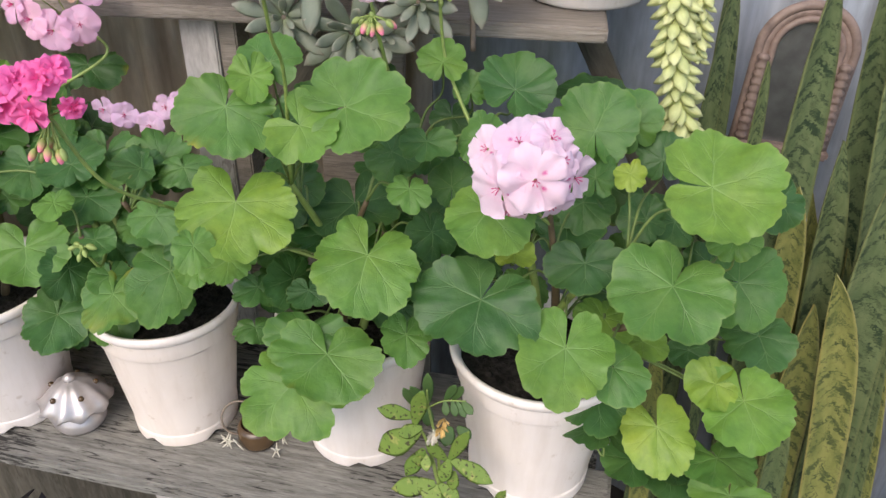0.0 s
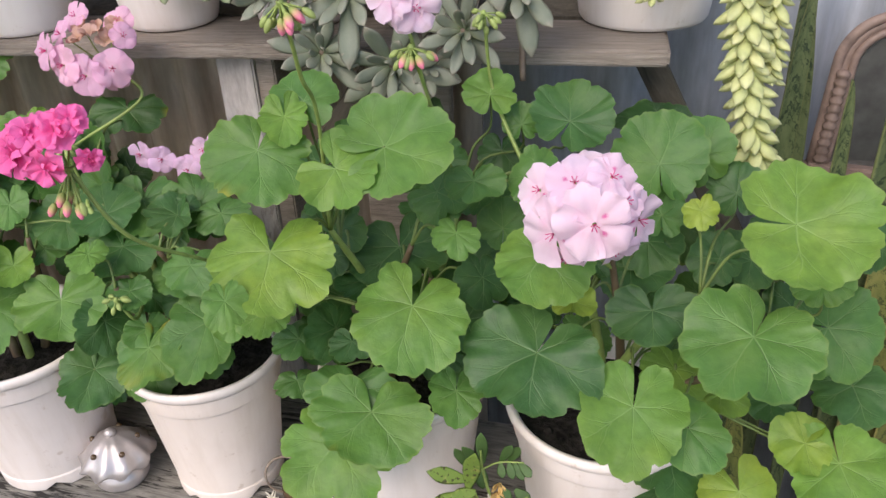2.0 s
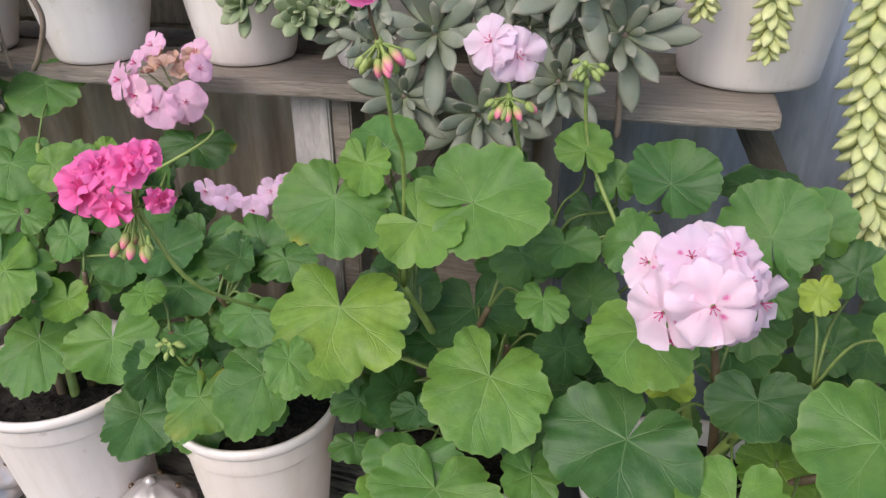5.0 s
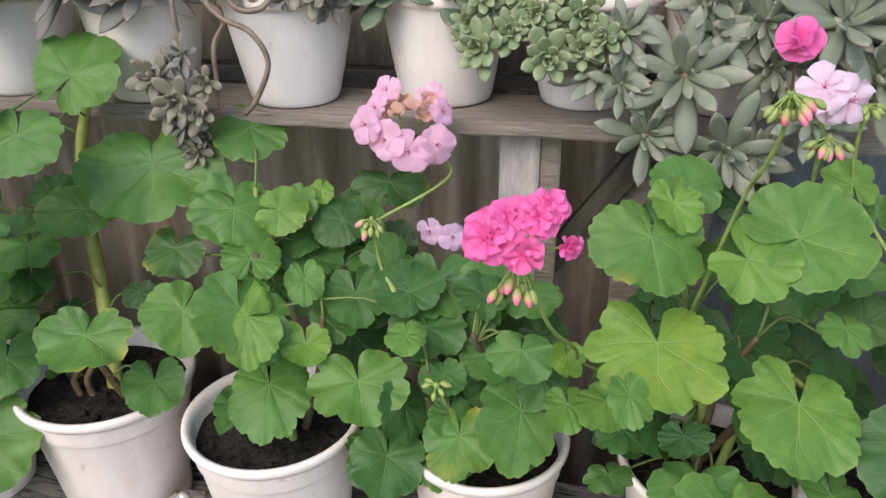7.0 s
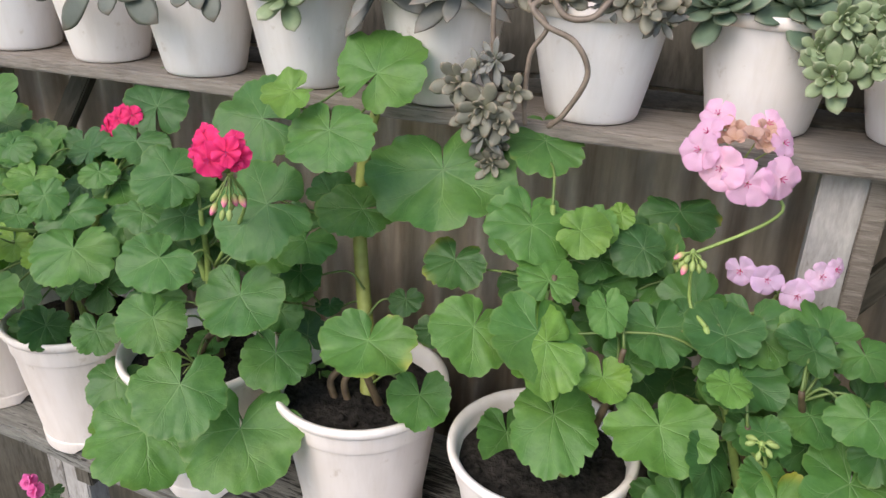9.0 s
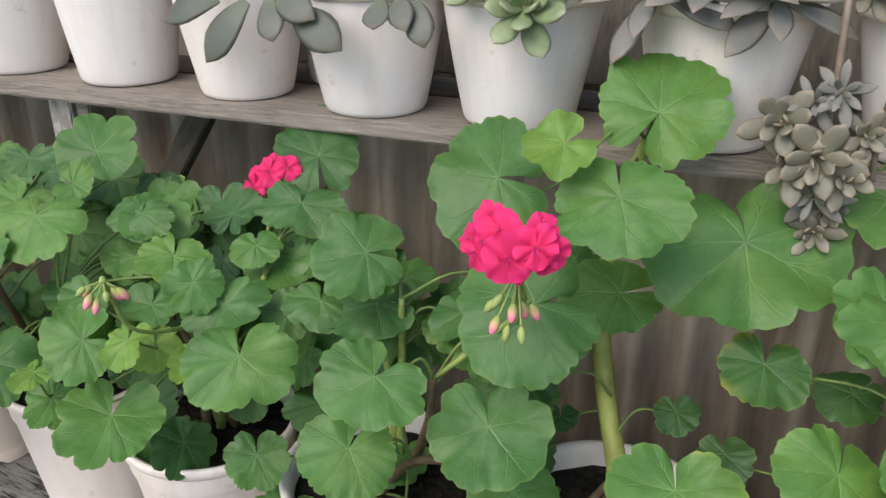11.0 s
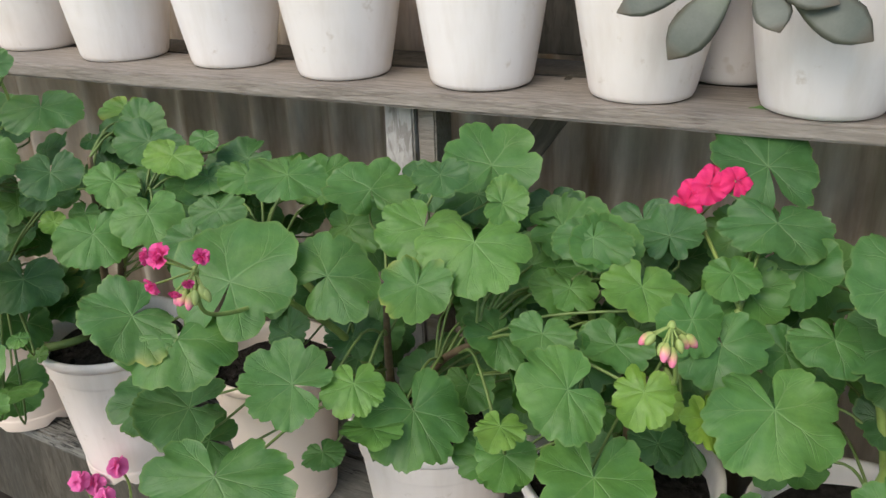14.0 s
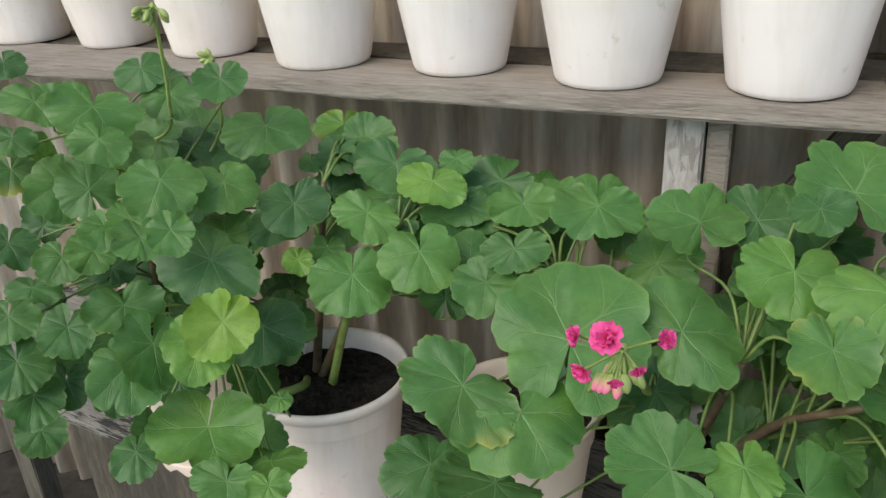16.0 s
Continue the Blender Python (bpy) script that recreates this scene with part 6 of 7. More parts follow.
for i, (x, y, z, R) in enumerate(((-0.900, 0.962, 1.088, 0.030), (-0.938, 0.962, 1.062, 0.040), (-0.908, 0.952, 1.038, 0.042), (-0.878, 0.960, 1.058, 0.028), (-0.906, 0.955, 1.008, 0.036), (-0.90, 0.962, 0.975, 0.028), (-0.925, 0.958, 1.030, 0.034), (-0.888, 0.956, 1.026, 0.032), (-0.918, 0.965, 1.078, 0.030), (-0.894, 0.968, 0.992, 0.028),
                                  (-0.775, 0.985, 1.158, 0.036), (-0.755, 0.985, 1.152, 0.036), (-0.742, 1.0, 1.135, 0.032), (-0.86, 0.99, 1.162, 0.036), (-0.815, 0.98, 1.17, 0.036), (-0.89, 1.0, 1.158, 0.032), (-0.795, 0.99, 1.148, 0.032), (-0.73, 1.01, 1.15, 0.032), (-0.84, 0.985, 1.155, 0.030))):
    rosette(brown, (x, y, z), (-0.2 + 0.1 * (i % 4), -0.9, 0.25 - 0.25 * (i in (2, 4, 5, 9))), R * 0.92, 12, DU if i % 4 else SL, 230 + i, 0.95)

lav = succulent(-1.0, 1.045, "wide slate-grey rosette succulent in a white pot")
for i, (dx, dz, R) in enumerate(((-0.045, 0.02, 0.075), (0.045, 0.018, 0.07), (0.0, 0.04, 0.08))):
    rosette(lav, (-1.000 + dx, 0.995, 1.130 + dz), (dx * 5, -0.5, 0.9), R, 20, SL, 250 + i, 1.1)

mint = succulent(-1.18, 1.028, "pale green rosette succulent hanging over a white pot")
for i, (dx, dy, dz, R) in enumerate(((0.035, -0.07, 0.008, 0.050), (-0.01, -0.04, 0.03, 0.045), (0.05, -0.02, 0.03, 0.045))):
    rosette(mint, (-1.180 + dx, 1.028 + dy, 1.128 + dz), (0.1, -0.8, 0.5), R, 16, MI, 260 + i, 1.0)



def lone_leaf(plant, base, tip, width, mesh):
    """One long leaf from its base to its tip, its face towards the path."""
    a, y = Vector(base), Vector(tip) - Vector(base)
    l = y.length
    y.normalize()
    z = Vector((0, -0.85, 0.5))
    z = (z - y * z.dot(y)).normalized()
    k = width / 0.36
    part("leaf", mesh, None, plant, "", Matrix.Translation(a) @ Matrix((y.cross(z), y, z)).transposed().to_4x4() @ Matrix.Diagonal((k, l, k, 1)))


slate = succulent(-1.338, 1.048, "slate-grey succulent with drooping broad leaves")
rosette(slate, (-1.335, 1.03, 1.165), (0.05, -0.25, 1.0), 0.07, 13, SD, 270, 0.85)
slate2 = succulent(-1.492, 1.055, "slate-grey succulent with long drooping leaves")
rosette(slate2, (-1.485, 1.035, 1.185), (0.05, -0.3, 1.0), 0.08, 13, SD, 271, 0.85)
lone_leaf(slate2, (-1.406, 0.955, 1.130), (-1.445, 0.925, 1.082), 0.036, SD[0])
lone_leaf(slate2, (-1.436, 0.955, 1.130), (-1.481, 0.925, 1.123), 0.028, SD[1])
lone_leaf(slate2, (-1.383, 0.955, 1.134), (-1.365, 0.925, 1.103), 0.028, SD[2])
lone_leaf(slate2, (-1.358, 0.955, 1.125), (-1.304, 0.925, 1.104), 0.036, SD[0])
lone_leaf(slate2, (-1.373, 0.955, 1.134), (-1.340, 0.925, 1.135), 0.030, SD[1])
lone_leaf(slate, (-1.271, 0.955, 1.138), (-1.266, 0.925, 1.120), 0.026, SD[2])
lone_leaf(slate, (-1.239, 0.955, 1.138), (-1.223, 0.925, 1.111), 0.026, SD[0])
lone_leaf(slate, (-1.255, 0.955, 1.139), (-1.244, 0.925, 1.133), 0.024, SD[1])

# burro's tail over the end of the shelf
bead = [fleshy_mesh("bead", 1, 0.42, 0.40, BURRO, 0.35, b) for b in (0.06, 0.16)]
burro = thing("burros_tail", (-0.075, 1.128, 1.19), "trailing succulent with yellow-green bead-like leaves over a pot", "succulent")


def strand(pts, n, size, seed):
    rnd = random.Random(seed)
    bmx = tube(pts, [0.0028] * len(pts), 6)
    st = part("strand", bmx, CANE, burro)
    P = [Vector(p) for p in pts]
    cum = [0.0]
    for a, b in zip(P, P[1:]):
        cum.append(cum[-1] + (b - a).length)
    for i in range(n):
        d = cum[-1] * (i + 0.5) / n
        k = max(j for j in range(len(P) - 1) if cum[j] <= d)
        p = P[k].lerp(P[k + 1], (d - cum[k]) / (cum[k + 1] - cum[k]))
        t = (P[k + 1] - P[k]).normalized()
        a = i * 2.39996 + rnd.uniform(-0.2, 0.2)
        s = t.orthogonal().normalized()
        o = s * math.cos(a) + t.cross(s) * math.sin(a)
        y = (o * 0.70 + t * 0.72).normalized()
        x = y.cross(o).normalized()
        z = x.cross(y)
        l = size * rnd.uniform(0.85, 1.1) * (0.75 + 0.25 * min(1, (n - i) / 14))
        part("bead", bead[i % 2], None, st, "", Matrix.Translation(p) @ Matrix((x, y, z)).transposed().to_4x4() @ Matrix.Diagonal((l, l, l, 1)))


strand([(-0.04, 1.03, 1.20), (0.0, 0.985, 1.17), (0.010, 0.975, 1.08), (0.020, 0.97, 1.0), (0.044, 0.965, 0.905)], 165, 0.034, 1)
strand([(-0.03, 1.04, 1.20), (0.03, 1.0, 1.17), (0.036, 0.99, 1.10), (0.042, 0.985, 1.0)], 110, 0.026, 2)
strand([(-0.07, 1.03, 1.20), (-0.075, 1.01, 1.16), (-0.072, 1.005, 1.072)], 74, 0.026, 3)
strand([(-0.12, 1.04, 1.20), (-0.133, 1.01, 1.16), (-0.133, 1.003, 1.105)], 56, 0.024, 4)

# ---- snake plants and mirror by the fence ----


def blade(plant, base, mid, tip, width, material, twist=0.0, seed=0):
    """A stiff sword-shaped leaf, hollowed along its middle and turned about its length."""
    rnd = random.Random(seed)
    a, b, c = Vector(base), Vector(mid), Vector(tip)
    bm = bmesh.new()
    uvl = bm.loops.layers.uv.new("UVMap")
    rows, length = [], (b - a).length + (c - b).length
    for j in range(25):
        s = j / 24
        p = a * (1 - s) ** 2 + b * 2 * s * (1 - s) + c * s * s
        d = ((b - a) * (1 - s) + (c - b) * s).normalized()
        ang = radians(twist) * (s - 0.4) + rnd.uniform(-0.03, 0.03)
        x = Vector((math.cos(ang), math.sin(ang), 0))
        x = (x - d * x.dot(d)).normalized()
        n = x.cross(d)
        w = width * (0.55 + 0.45 * math.sin(min(1.0, s / 0.5) * math.pi / 2)) * (1.0 if s < 0.55 else max(0.03, 1 - ((s - 0.55) / 0.45) ** 2.2))
        ring = []
        for i in range(9):
            t = i / 8 * 2 - 1
            ring.append((bm.verts.new(p + x * w * 0.5 * t + n * (-w * 0.16 * (1 - t * t)) + n * 0.0022), (i / 8, s * length * 6)))
        for i in range(9):
            t = 1 - i / 8 * 2
            ring.append((bm.verts.new(p + x * w * 0.5 * t + n * (-w * 0.16 * (1 - t * t)) - n * 0.0022 * (1 - 0.8 * t * t)), (1 - i / 8, s * length * 6)))
        rows.append(ring)
    for p, q in zip(rows, rows[1:]):
        for i in range(18):
            k = (i + 1) % 18
            f = bm.faces.new((p[i][0], p[k][0], q[k][0], q[i][0]))
            for lp, (_, uv) in zip(f.loops, (p[i], p[k], q[k], q[i])):
                lp[uvl].uv = uv
    bmesh.ops.reverse_faces(bm, faces=bm.faces)
    part("blade", bm, material, plant)


snake = thing("snake_plant", (0.27, 1.02, 0.0), "tall clump of banded green snake plant, some blades yellowing", "potted plant")
blade(snake, (0.090, 1.080, 0.020), (0.092, 1.090, 0.957), (0.098, 1.100, 1.068), 0.025, SNAKE, 20, 1)
blade(snake, (0.142, 1.140, 0.020), (0.120, 1.150, 0.939), (0.099, 1.150, 1.070), 0.033, SNAKE, 10, 2)
blade(snake, (0.147, 0.990, 0.020), (0.130, 0.990, 0.936), (0.120, 0.985, 0.996), 0.018, SNAKE, 30, 3)
blade(snake, (0.200, 0.970, 0.020), (0.178, 0.970, 0.947), (0.161, 0.970, 1.100), 0.048, SNAKE, 50, 4)
blade(snake, (0.230, 0.950, 0.020), (0.194, 0.955, 0.777), (0.179, 0.960, 0.863), 0.041, SNAKEY, -60, 5)
blade(snake, (0.309, 1.000, 0.020), (0.256, 1.000, 0.755), (0.230, 1.010, 0.900), 0.042, SNAKE, 20, 6)
blade(snake, (0.349, 1.080, 0.020), (0.299, 1.080, 0.874), (0.248, 1.080, 1.067), 0.044, SNAKE, -20, 7)
blade(snake, (0.321, 0.930, 0.020), (0.297, 0.940, 0.710), (0.276, 0.960, 0.899), 0.064, SNAKE, 15, 8)
blade(snake, (0.322, 0.880, 0.020), (0.278, 0.890, 0.671), (0.223, 0.900, 0.789), 0.046, SNAKEY, -40, 9)
blade(snake, (0.267, 0.930, 0.020), (0.237, 0.930, 0.586), (0.227, 0.940, 0.718), 0.050, SNAKEY, 30, 10)
blade(snake, (0.327, 0.980, 0.020), (0.305, 0.980, 0.530), (0.292, 0.990, 0.672), 0.058, SNAKE, -10, 11)
blade(snake, (0.233, 0.860, 0.020), (0.217, 0.860, 0.554), (0.200, 0.870, 0.616), 0.030, SNAKE, 10, 12)
blade(snake, (0.207, 1.000, 0.020), (0.187, 1.000, 0.653), (0.171, 1.020, 0.776), 0.038, SNAKE, 10, 13)
blade(snake, (0.394, 1.000, 0.020), (0.334, 1.020, 0.791), (0.253, 1.040, 1.083), 0.058, SNAKE, 10, 14)
blade(snake, (0.060, 0.830, 0.020), (0.045, 0.830, 0.677), (0.033, 0.840, 0.714), 0.024, SNAKEY, 10, 15)
blade(snake, (0.321, 1.101, 0.020), (0.274, 1.101, 0.438), (0.219, 1.101, 0.692), 0.039, SNAKEY, -26, 30)
blade(snake, (0.360, 1.148, 0.020), (0.311, 1.148, 0.401), (0.251, 1.148, 0.675), 0.034, SNAKE, 15, 31)
blade(snake, (0.369, 1.139, 0.020), (0.320, 1.139, 0.410), (0.263, 1.139, 0.666), 0.033, SNAKE, 10, 32)
blade(snake, (0.386, 1.150, 0.020), (0.333, 1.150, 0.402), (0.249, 1.150, 0.764), 0.043, SNAKE, -20, 33)
blade(snake, (0.385, 1.107, 0.020), (0.332, 1.107, 0.441), (0.248, 1.107, 0.784), 0.043, SNAKEY, 0, 34)
blade(snake, (0.419, 1.150, 0.020), (0.364, 1.150, 0.407), (0.308, 1.150, 0.637), 0.037, SNAKE, 16, 35)
blade(snake, (0.404, 1.088, 0.020), (0.359, 1.088, 0.461), (0.317, 1.088, 0.663), 0.030, SNAKE, -22, 36)
blade(snake, (0.401, 1.064, 0.020), (0.353, 1.064, 0.482), (0.303, 1.064, 0.695), 0.041, SNAKE, -4, 37)
blade(snake, (0.423, 1.080, 0.020), (0.369, 1.080, 0.469), (0.304, 1.080, 0.716), 0.037, SNAKEY, 27, 38)
blade(snake, (0.473, 1.149, 0.020), (0.409, 1.149, 0.413), (0.321, 1.149, 0.727), 0.040, SNAKE, 14, 39)
blade(snake, (0.482, 1.142, 0.020), (0.432, 1.142, 0.423), (0.385, 1.142, 0.629), 0.039, SNAKE, 15, 40)
blade(snake, (0.483, 1.112, 0.020), (0.434, 1.112, 0.450), (0.357, 1.112, 0.754), 0.031, SNAKE, 0, 41)
blade(snake, (0.527, 1.159, 0.020), (0.459, 1.159, 0.412), (0.391, 1.159, 0.638), 0.037, SNAKEY, -21, 42)

m = pose(0.206, 1.165, 0.822, -4, 4, -3) @ Matrix.Scale(0.84, 4)
mirror = thing("arched_mirror", m, "small arched mirror in a pinkish-brown turned wooden frame", "mirror")
W2, HS, RA = 0.062, 0.150, 0.062


def arch(w, hs, n=16):
    return [(-w, 0, 0.0), (-w, 0, hs * 0.5), (-w, 0, hs)] + [(-w * math.cos(math.pi * k / n), 0, hs + w * math.sin(math.pi * k / n)) for k in range(1, n)] + [(w, 0, hs), (w, 0, hs * 0.5), (w, 0, 0.0)]


for name, w, r, dy in (("outer_moulding", W2 + 0.008, 0.0075, 0.0), ("inner_moulding", W2 - 0.012, 0.0055, -0.003), ("middle_moulding", W2 - 0.002, 0.0085, 0.004)):
    pts = [(x, dy, z) for x, _, z in arch(w, HS)]
    part(name, tube(pts, [r] * len(pts), 10, steps=3), FRAME, mirror, "", m)
for s in (-1, 1):
    prof = [(0.0, 0.0)]
    for k in range(33):
        z = 0.006 + 0.135 * k / 32
        prof.append((0.0085 + 0.0022 * math.sin(k * 2.1), z))
    part("turned_column", lathe(prof + [(0.0, 0.143)], 16), FRAME, mirror, "", m @ Matrix.Translation((s * (W2 - 0.001), -0.010, 0)))
part("sill", plank((0.158, 0.03, 0.016), 0.004, 0.001, 90, 8), FRAME, mirror, "", m @ Matrix.Translation((0, -0.002, -0.006)), False)
bm = bmesh.new()
ring = [bm.verts.new((x * 0.82, 0.004, z)) for x, _, z in arch(W2 - 0.004, HS)]
back = [bm.verts.new((v.co.x, 0.012, v.co.z)) for v in ring]
bm.faces.new(ring)
bm.faces.new(back[::-1])
for i in range(len(ring)):
    bm.faces.new((ring[i], back[i], back[(i + 1) % len(ring)], ring[(i + 1) % len(ring)]))
part("mirror_glass", bm, MIRROR, mirror, "dusty dark mirror glass", m, False)
part("hook", tube([(0, 0.0, 0.235), (0, 0.03, 0.25), (0, 0.085, 0.25)], [0.002, 0.002, 0.002], 6), GREYSTEM, mirror, "", m)

# ---- ornaments and clutter on the bench ----


def ornament(x, y, seed):
    """A little silvered glass mushroom lamp with a scalloped cap."""
    m = pose(x, y, 0.522, 0, 0, seed * 33) @ Matrix.Diagonal((1.12, 1.12, 1.12, 1))
    ob = thing("glass_ornament", m, "small silvered glass ornament with a scalloped cap, on the bench", "ornament", "ornaments on the bench")
    part("foot", lathe([(0.004, 0.001), (0.026, 0.0), (0.029, 0.005), (0.026, 0.014), (0.017, 0.024), (0.010, 0.033), (0.012, 0.036), (0.0, 0.037)], 36), PEARL, ob, "", m)
    cap = lathe([(0.0, 0.032), (0.020, 0.031), (0.038, 0.030), (0.040, 0.033), (0.033, 0.040), (0.028, 0.047), (0.020, 0.056), (0.009, 0.062), (0.0, 0.063)], 48, dent=lambda k, r, z: 0.004 * math.sin(k * 2 * math.pi * 9) * (r / 0.04) ** 3)
    for v in cap.verts:
        a = math.atan2(v.co.y, v.co.x)
        f = 1 + 0.07 * math.cos(9 * a) * (v.co.xy.length / 0.04) ** 2
        v.co.x, v.co.y = v.co.x * f, v.co.y * f
    part("cap", cap, PEARL, ob, "pearly cap", m)
    part("knob", lathe([(0.0, 0.0615), (0.006, 0.062), (0.007, 0.066), (0.003, 0.070), (0.0, 0.0705)], 20), PEARL, ob, "", m)
    for k in range(5):
        a = k * 1.2566
        bmx = bmesh.new()
        bmesh.ops.create_uvsphere(bmx, u_segments=10, v_segments=6, radius=0.0034)
        part("bead", bmx, BROWN, ob, "", m @ Matrix.Translation((0.0255 * math.cos(a), 0.0255 * math.sin(a), 0.0505)))


ornament(-0.678, 0.812, 1)
ornament(-0.905, 0.812, 2)

m = Matrix.Translation((-0.438, 0.812, 0.522))
jar = thing("glass_jar", m, "small brown glass jar wound with wire and dry star flowers", "jar")
part("body", lathe([(0.004, 0.001), (0.022, 0.0), (0.025, 0.006), (0.025, 0.024), (0.020, 0.032), (0.018, 0.031), (0.022, 0.022), (0.020, 0.006), (0.0, 0.005)], 32), BROWN, jar, "", m)
ringm = m @ pose(-0.018, -0.006, 0.042, 70, 0, 20)
part("wire_ring", tube([(0.022 * math.cos(a * 0.5236), 0.022 * math.sin(a * 0.5236), 0.001 * math.sin(a)) for a in range(13)], [0.0014] * 13, 6, steps=3), GREYSTEM, jar, "pale wire ring", ringm)
for i, (dx, dy, dz) in enumerate(((-0.038, -0.012, 0.006), (-0.030, -0.022, 0.014), (0.030, -0.020, 0.006), (0.036, -0.008, 0.016), (-0.014, -0.03, 0.020))):
    bmx = bmesh.new()
    for k in range(5):
        a = k * 1.2566
        bmesh.ops.create_cone(bmx, segments=6, radius1=0.0016, radius2=0.0005, depth=0.010, cap_ends=True, matrix=pose(0.005 * math.cos(a), 0.005 * math.sin(a), 0, 0, 90, math.degrees(a)))
    part("star_flower", bmx, STAR, jar, "dry whitish star flower", m @ pose(dx, dy, dz, 60, 10 * i, 30 * i))

seedling = thing("seedling", (-1.082, 0.887, 0.688), "tiny round-leaved seedling in the soil of a pot", "plant")
part("stem", tube([(-1.082, 0.887, 0.684), (-1.082, 0.886, 0.694), (-1.081, 0.884, 0.704)], [0.001, 0.0009, 0.0008], 6), STALK, seedling)
for i, (dx, dy, r) in enumerate(((-0.013, -0.004, 0.011), (0.014, -0.006, 0.010), (0.001, 0.012, 0.009))):
    lf = part("leaf", leaf_bm(r, 900 + i, 0.05, 0.1, 0.04, 5, 0.05), LEAF, seedling, "", pose(-1.082 + dx, 0.885 + dy, 0.705, 18, 5 * i, 120 * i))
    lf.color = tone_of(0.55)

part("side_stem", tube([(-2.090, 0.874, 0.723), (-2.078, 0.851, 0.733), (-2.089, 0.834, 0.733), (-2.112, 0.821, 0.732), (-2.132, 0.818, 0.748), (-2.148, 0.819, 0.769)], [0.0042, 0.0046, 0.0048, 0.0052, 0.0045, 0.0035], 10), PETIOLE, I.ob, "thick bent green-brown side stem")
I.lines.append((Vector((-2.112, 0.821, 0.732)), Vector((-2.132, 0.818, 0.748)), Vector((-2.148, 0.819, 0.769))))
I.leaf(-2.145, 0.815, 0.786, 0.0159, 40, -15, 20, 0.95)
I.leaf(-2.132, 0.815, 0.783, 0.0119, 40, 12, 200, 1.00)
I.leaf(-2.156, 0.815, 0.776, 0.0119, 40, -15, 320, 0.90)
I.leaf(-2.108, 0.813, 0.726, 0.0129, 40, 12, 170, 0.70)


# a self-sown weed before the bench
weed = thing("small_weed", (-0.22, 0.715, 0.0), "small yellow-green plant with eaten leaves and dry flowers", "plant")
part("stem", tube([(-0.185, 0.712, 0.0), (-0.181, 0.712, 0.3), (-0.185, 0.712, 0.541), (-0.195, 0.712, 0.606), (-0.205, 0.710, 0.658), (-0.215, 0.708, 0.686)], [0.004, 0.0035, 0.003, 0.0025, 0.0018, 0.0012], 7), STALK, weed)
part("stem", tube([(-0.191, 0.712, 0.594), (-0.196, 0.720, 0.645), (-0.206, 0.725, 0.693), (-0.208, 0.725, 0.719)], [0.002, 0.0018, 0.0014, 0.001], 7), STALK, weed)
part("stem", tube([(-0.206, 0.725, 0.695), (-0.190, 0.725, 0.706), (-0.167, 0.725, 0.709)], [0.001, 0.001, 0.0008], 7), STALK, weed)
WL = [fleshy_mesh("leaf", 1, 0.36, 0.012, HOLED, 0.0, b) for b in (-0.12, 0.08, -0.03)]
WD = [fleshy_mesh("leaflet", 1, 0.36, 0.012, DIM, 0.6, b) for b in (-0.08, 0.05)]
rnd = random.Random(4)
lone_leaf(weed, (-0.213, 0.706, 0.679), (-0.258, 0.696, 0.648), 0.030, WL[0])
lone_leaf(weed, (-0.218, 0.706, 0.687), (-0.207, 0.696, 0.749), 0.018, WL[1])
lone_leaf(weed, (-0.218, 0.706, 0.698), (-0.254, 0.696, 0.714), 0.017, WL[2])
lone_leaf(weed, (-0.208, 0.706, 0.653), (-0.228, 0.696, 0.615), 0.018, WL[0])
lone_leaf(weed, (-0.208, 0.706, 0.648), (-0.203, 0.696, 0.631), 0.013, WL[1])
lone_leaf(weed, (-0.181, 0.706, 0.641), (-0.161, 0.696, 0.695), 0.015, WL[2])
lone_leaf(weed, (-0.184, 0.706, 0.640), (-0.203, 0.696, 0.669), 0.014, WL[0])
lone_leaf(weed, (-0.179, 0.706, 0.641), (-0.133, 0.696, 0.625), 0.021, WL[1])
lone_leaf(weed, (-0.181, 0.706, 0.641), (-0.188, 0.696, 0.614), 0.017, WL[2])
lone_leaf(weed, (-0.196, 0.706, 0.602), (-0.243, 0.696, 0.593), 0.024, WL[0])
lone_leaf(weed, (-0.194, 0.706, 0.600), (-0.203, 0.696, 0.583), 0.028, WL[1])
lone_leaf(weed, (-0.191, 0.706, 0.601), (-0.168, 0.696, 0.589), 0.018, WL[2])
lone_leaf(weed, (-0.176, 0.706, 0.625), (-0.176, 0.696, 0.602), 0.014, WL[0])
lone_leaf(weed, (-0.210, 0.706, 0.684), (-0.234, 0.696, 0.681), 0.016, WL[1])
lone_leaf(weed, (-0.199, 0.706, 0.631), (-0.218, 0.696, 0.647), 0.013, WL[2])
lone_leaf(weed, (-0.185, 0.706, 0.574), (-0.218, 0.696, 0.555), 0.021, WL[0])
lone_leaf(weed, (-0.185, 0.706, 0.574), (-0.156, 0.696, 0.561), 0.021, WL[1])
lone_leaf(weed, (-0.188, 0.706, 0.564), (-0.187, 0.696, 0.539), 0.021, WL[2])
lone_leaf(weed, (-0.130, 0.706, 0.584), (-0.120, 0.696, 0.611), 0.010, WL[0])
lone_leaf(weed, (-0.207, 0.731, 0.696), (-0.207, 0.721, 0.743), 0.012, WD[0])
lone_leaf(weed, (-0.209, 0.731, 0.692), (-0.225, 0.721, 0.727), 0.011, WD[1])
lone_leaf(weed, (-0.207, 0.731, 0.688), (-0.207, 0.721, 0.670), 0.013, WD[0])
lone_leaf(weed, (-0.190, 0.731, 0.701), (-0.177, 0.721, 0.735), 0.010, WD[1])
lone_leaf(weed, (-0.190, 0.731, 0.700), (-0.187, 0.721, 0.689), 0.009, WD[0])
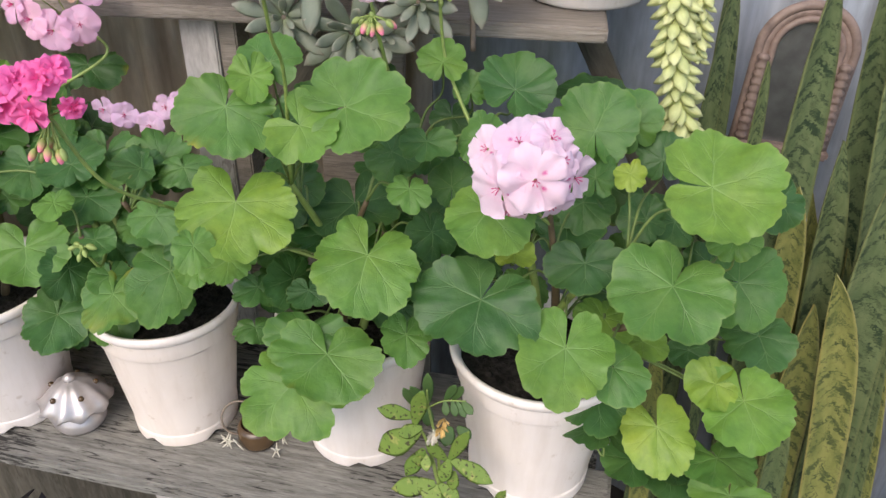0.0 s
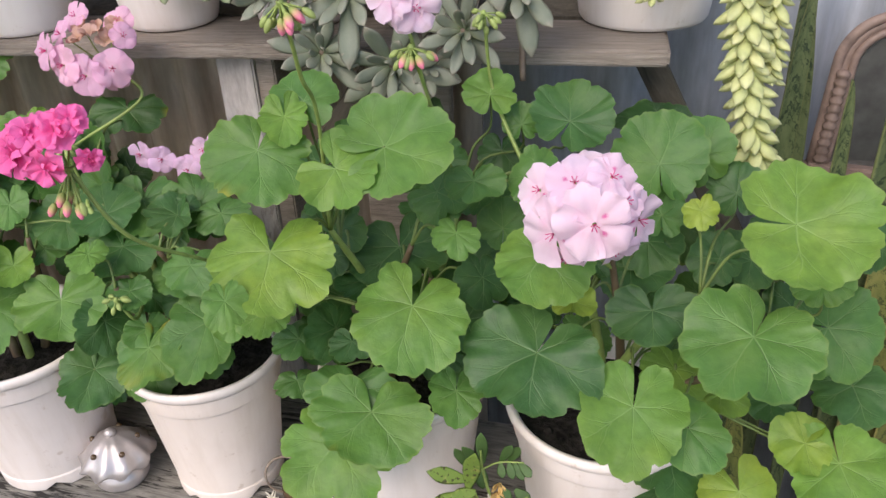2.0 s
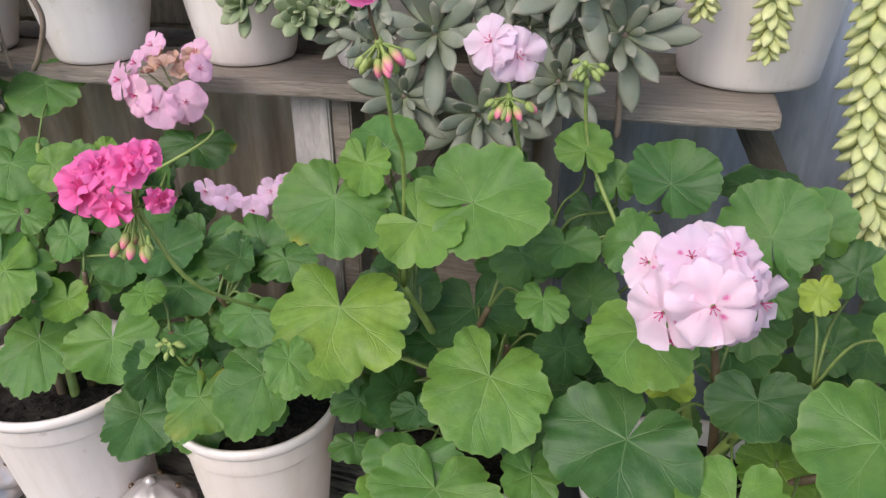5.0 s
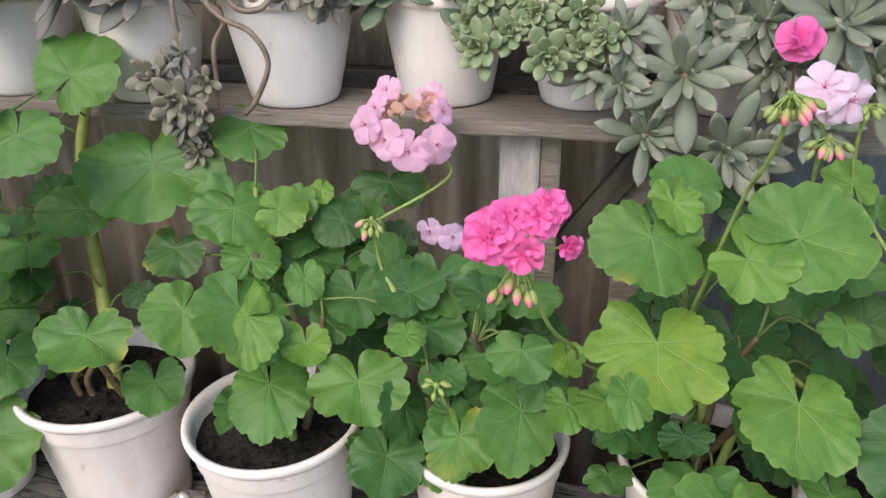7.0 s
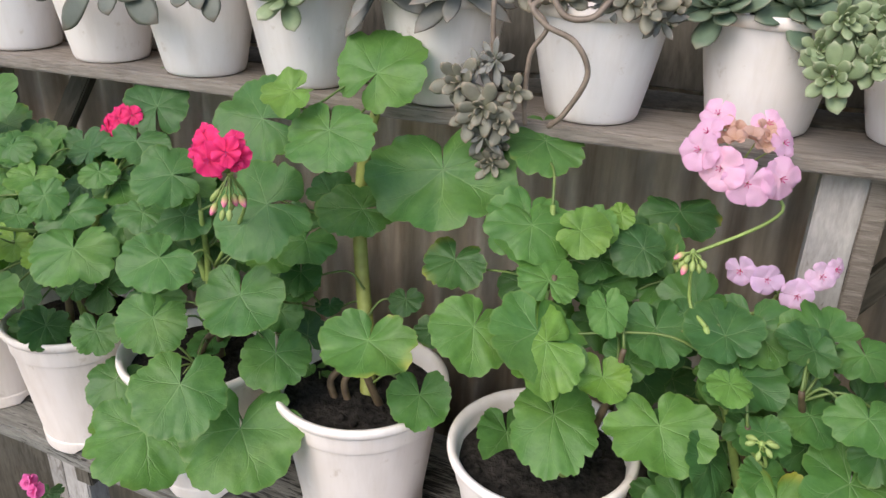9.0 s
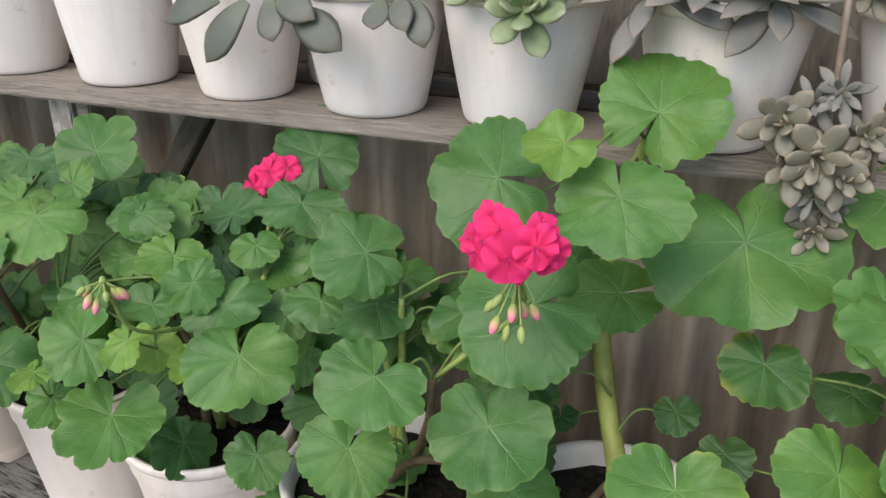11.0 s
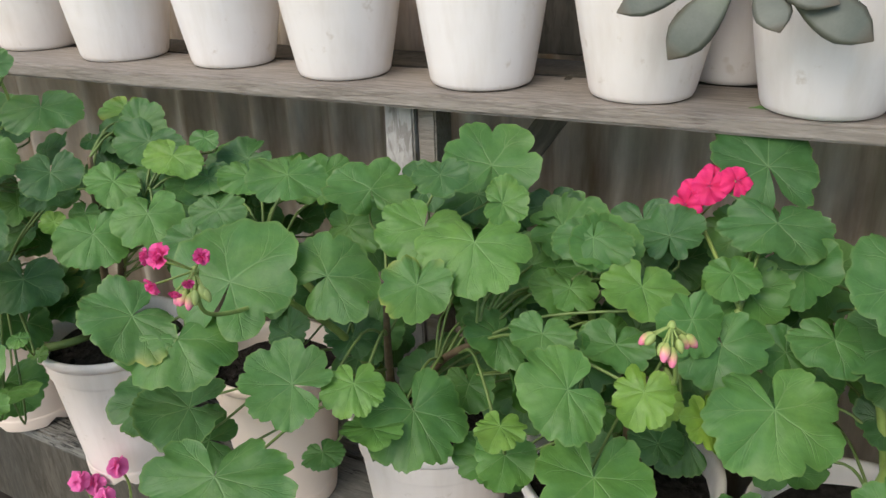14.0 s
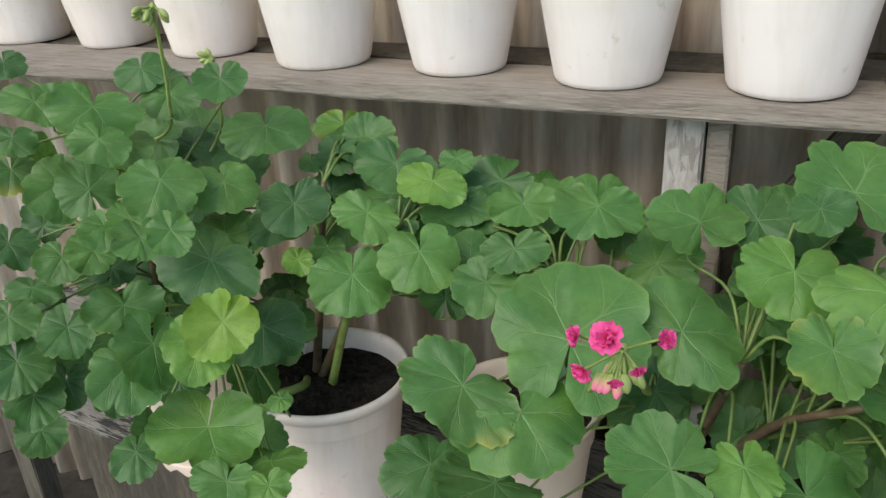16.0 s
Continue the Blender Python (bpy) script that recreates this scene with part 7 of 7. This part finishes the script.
lone_leaf(weed, (-0.182, 0.731, 0.702), (-0.170, 0.721, 0.734), 0.010, WD[1])
lone_leaf(weed, (-0.182, 0.731, 0.701), (-0.177, 0.721, 0.689), 0.009, WD[0])
lone_leaf(weed, (-0.172, 0.731, 0.702), (-0.159, 0.721, 0.695), 0.010, WD[1])
lone_leaf(weed, (-0.177, 0.731, 0.701), (-0.167, 0.721, 0.689), 0.009, WD[0])
lone_leaf(weed, (-0.183, 0.731, 0.664), (-0.188, 0.721, 0.645), 0.017, WD[1])
lone_leaf(weed, (-0.176, 0.731, 0.665), (-0.161, 0.721, 0.659), 0.014, WD[0])
lone_leaf(weed, (-0.220, 0.731, 0.686), (-0.232, 0.721, 0.724), 0.011, WD[1])
for i, (x, y, z, mt) in enumerate(((-0.199, 0.700, 0.676, STAR), (-0.198, 0.700, 0.683, STAR), (-0.189, 0.700, 0.693, OCHRE), (-0.187, 0.700, 0.706, OCHRE))):
    bmx = bmesh.new()
    uvx = bmx.loops.layers.uv.new("UVMap")
    for k in range(7):
        petal(bmx, uvx, 0.011, 0.004, pose(0, 0, 0, 0, 0, 51 * k) @ pose(0, 0, 0, 35 + 9 * (k % 3), 0, 0), 0, 0.2, i * 9 + k, 0.1)
    part("dry_flower", bmx, mt, weed, "", pose(x, y, z, 50 + 20 * i, 15, 0))

# ---- on the ground under the bench ----
dark = thing("dark_foliage", (-0.75, 0.66, 0.0), "low plant with dark purple-black leaves under the bench", "plant")
DK = [fleshy_mesh("leaf", 1, 0.30, 0.03, BLACKLEAF, 0.2, b) for b in (-0.2, 0.1)]
part("stem", tube([(-0.75, 0.66, 0.0), (-0.76, 0.67, 0.2), (-0.74, 0.66, 0.36)], [0.006, 0.005, 0.003], 7), BARK, dark)
for i in range(70):
    l = rnd.uniform(0.06, 0.11)
    part("leaf", DK[i % 2], None, dark, "", pose(-0.75 + rnd.uniform(-0.28, 0.24), 0.68 + rnd.uniform(-0.05, 0.10), rnd.uniform(0.24, 0.42), rnd.uniform(-10, 50), 0, rnd.uniform(0, 360)) @ Matrix.Diagonal((l, l, l, 1)))
for gx, gy, gz, heads in ((-2.069, 0.80, 0.529, ((-2.099, 0.815, 0.544), (-2.039, 0.825, 0.575), (-2.048, 0.805, 0.542), (-2.091, 0.830, 0.529))), (-1.593, 0.87, 0.382, ((-1.593, 0.860, 0.382), (-1.570, 0.850, 0.379)))):
    g = Geranium(gx, gy, ((gx - 0.03, gy, gz - 0.08), (gx + 0.04, gy, gz - 0.10)), "low pink-flowered plant on the ground by the bench", 0.02)
    for i in range(12):
        g.leaf(gx + rnd.uniform(-0.1, 0.1), gy + rnd.uniform(-0.02, 0.07), gz - 0.14 + rnd.uniform(-0.06, 0.04), rnd.uniform(0.02, 0.03), rnd.uniform(40, 80), rnd.uniform(-30, 30), rnd.uniform(0, 360), 0.1)
    for i, c in enumerate(heads):
        flower_head(g, c, 0.008, 3, 0.0125, [HOT], "small pink flower", [(c[0], c[1] + 0.01, c[2] - 0.05)], seed=40 + i, cover=0.4, open_=0.2)
for i, (x, y, w, d, h, rz) in enumerate(((-2.34, 0.76, 0.16, 0.11, 0.30, 20), (-2.52, 0.80, 0.12, 0.12, 0.24, -15), (-1.80, 0.86, 0.2, 0.1, 0.22, 8))):
    bmx = plank((w, d, h), 0.012, 0.006, 80 + i, 6)
    st = new("stone_block", mesh_of("stone_block", bmx, STONE))
    st.matrix_world = pose(x, y, h / 2 + 0.002, 0, 0, rz)
    tagged(st, "rough grey stone block standing under the bench", "stone")
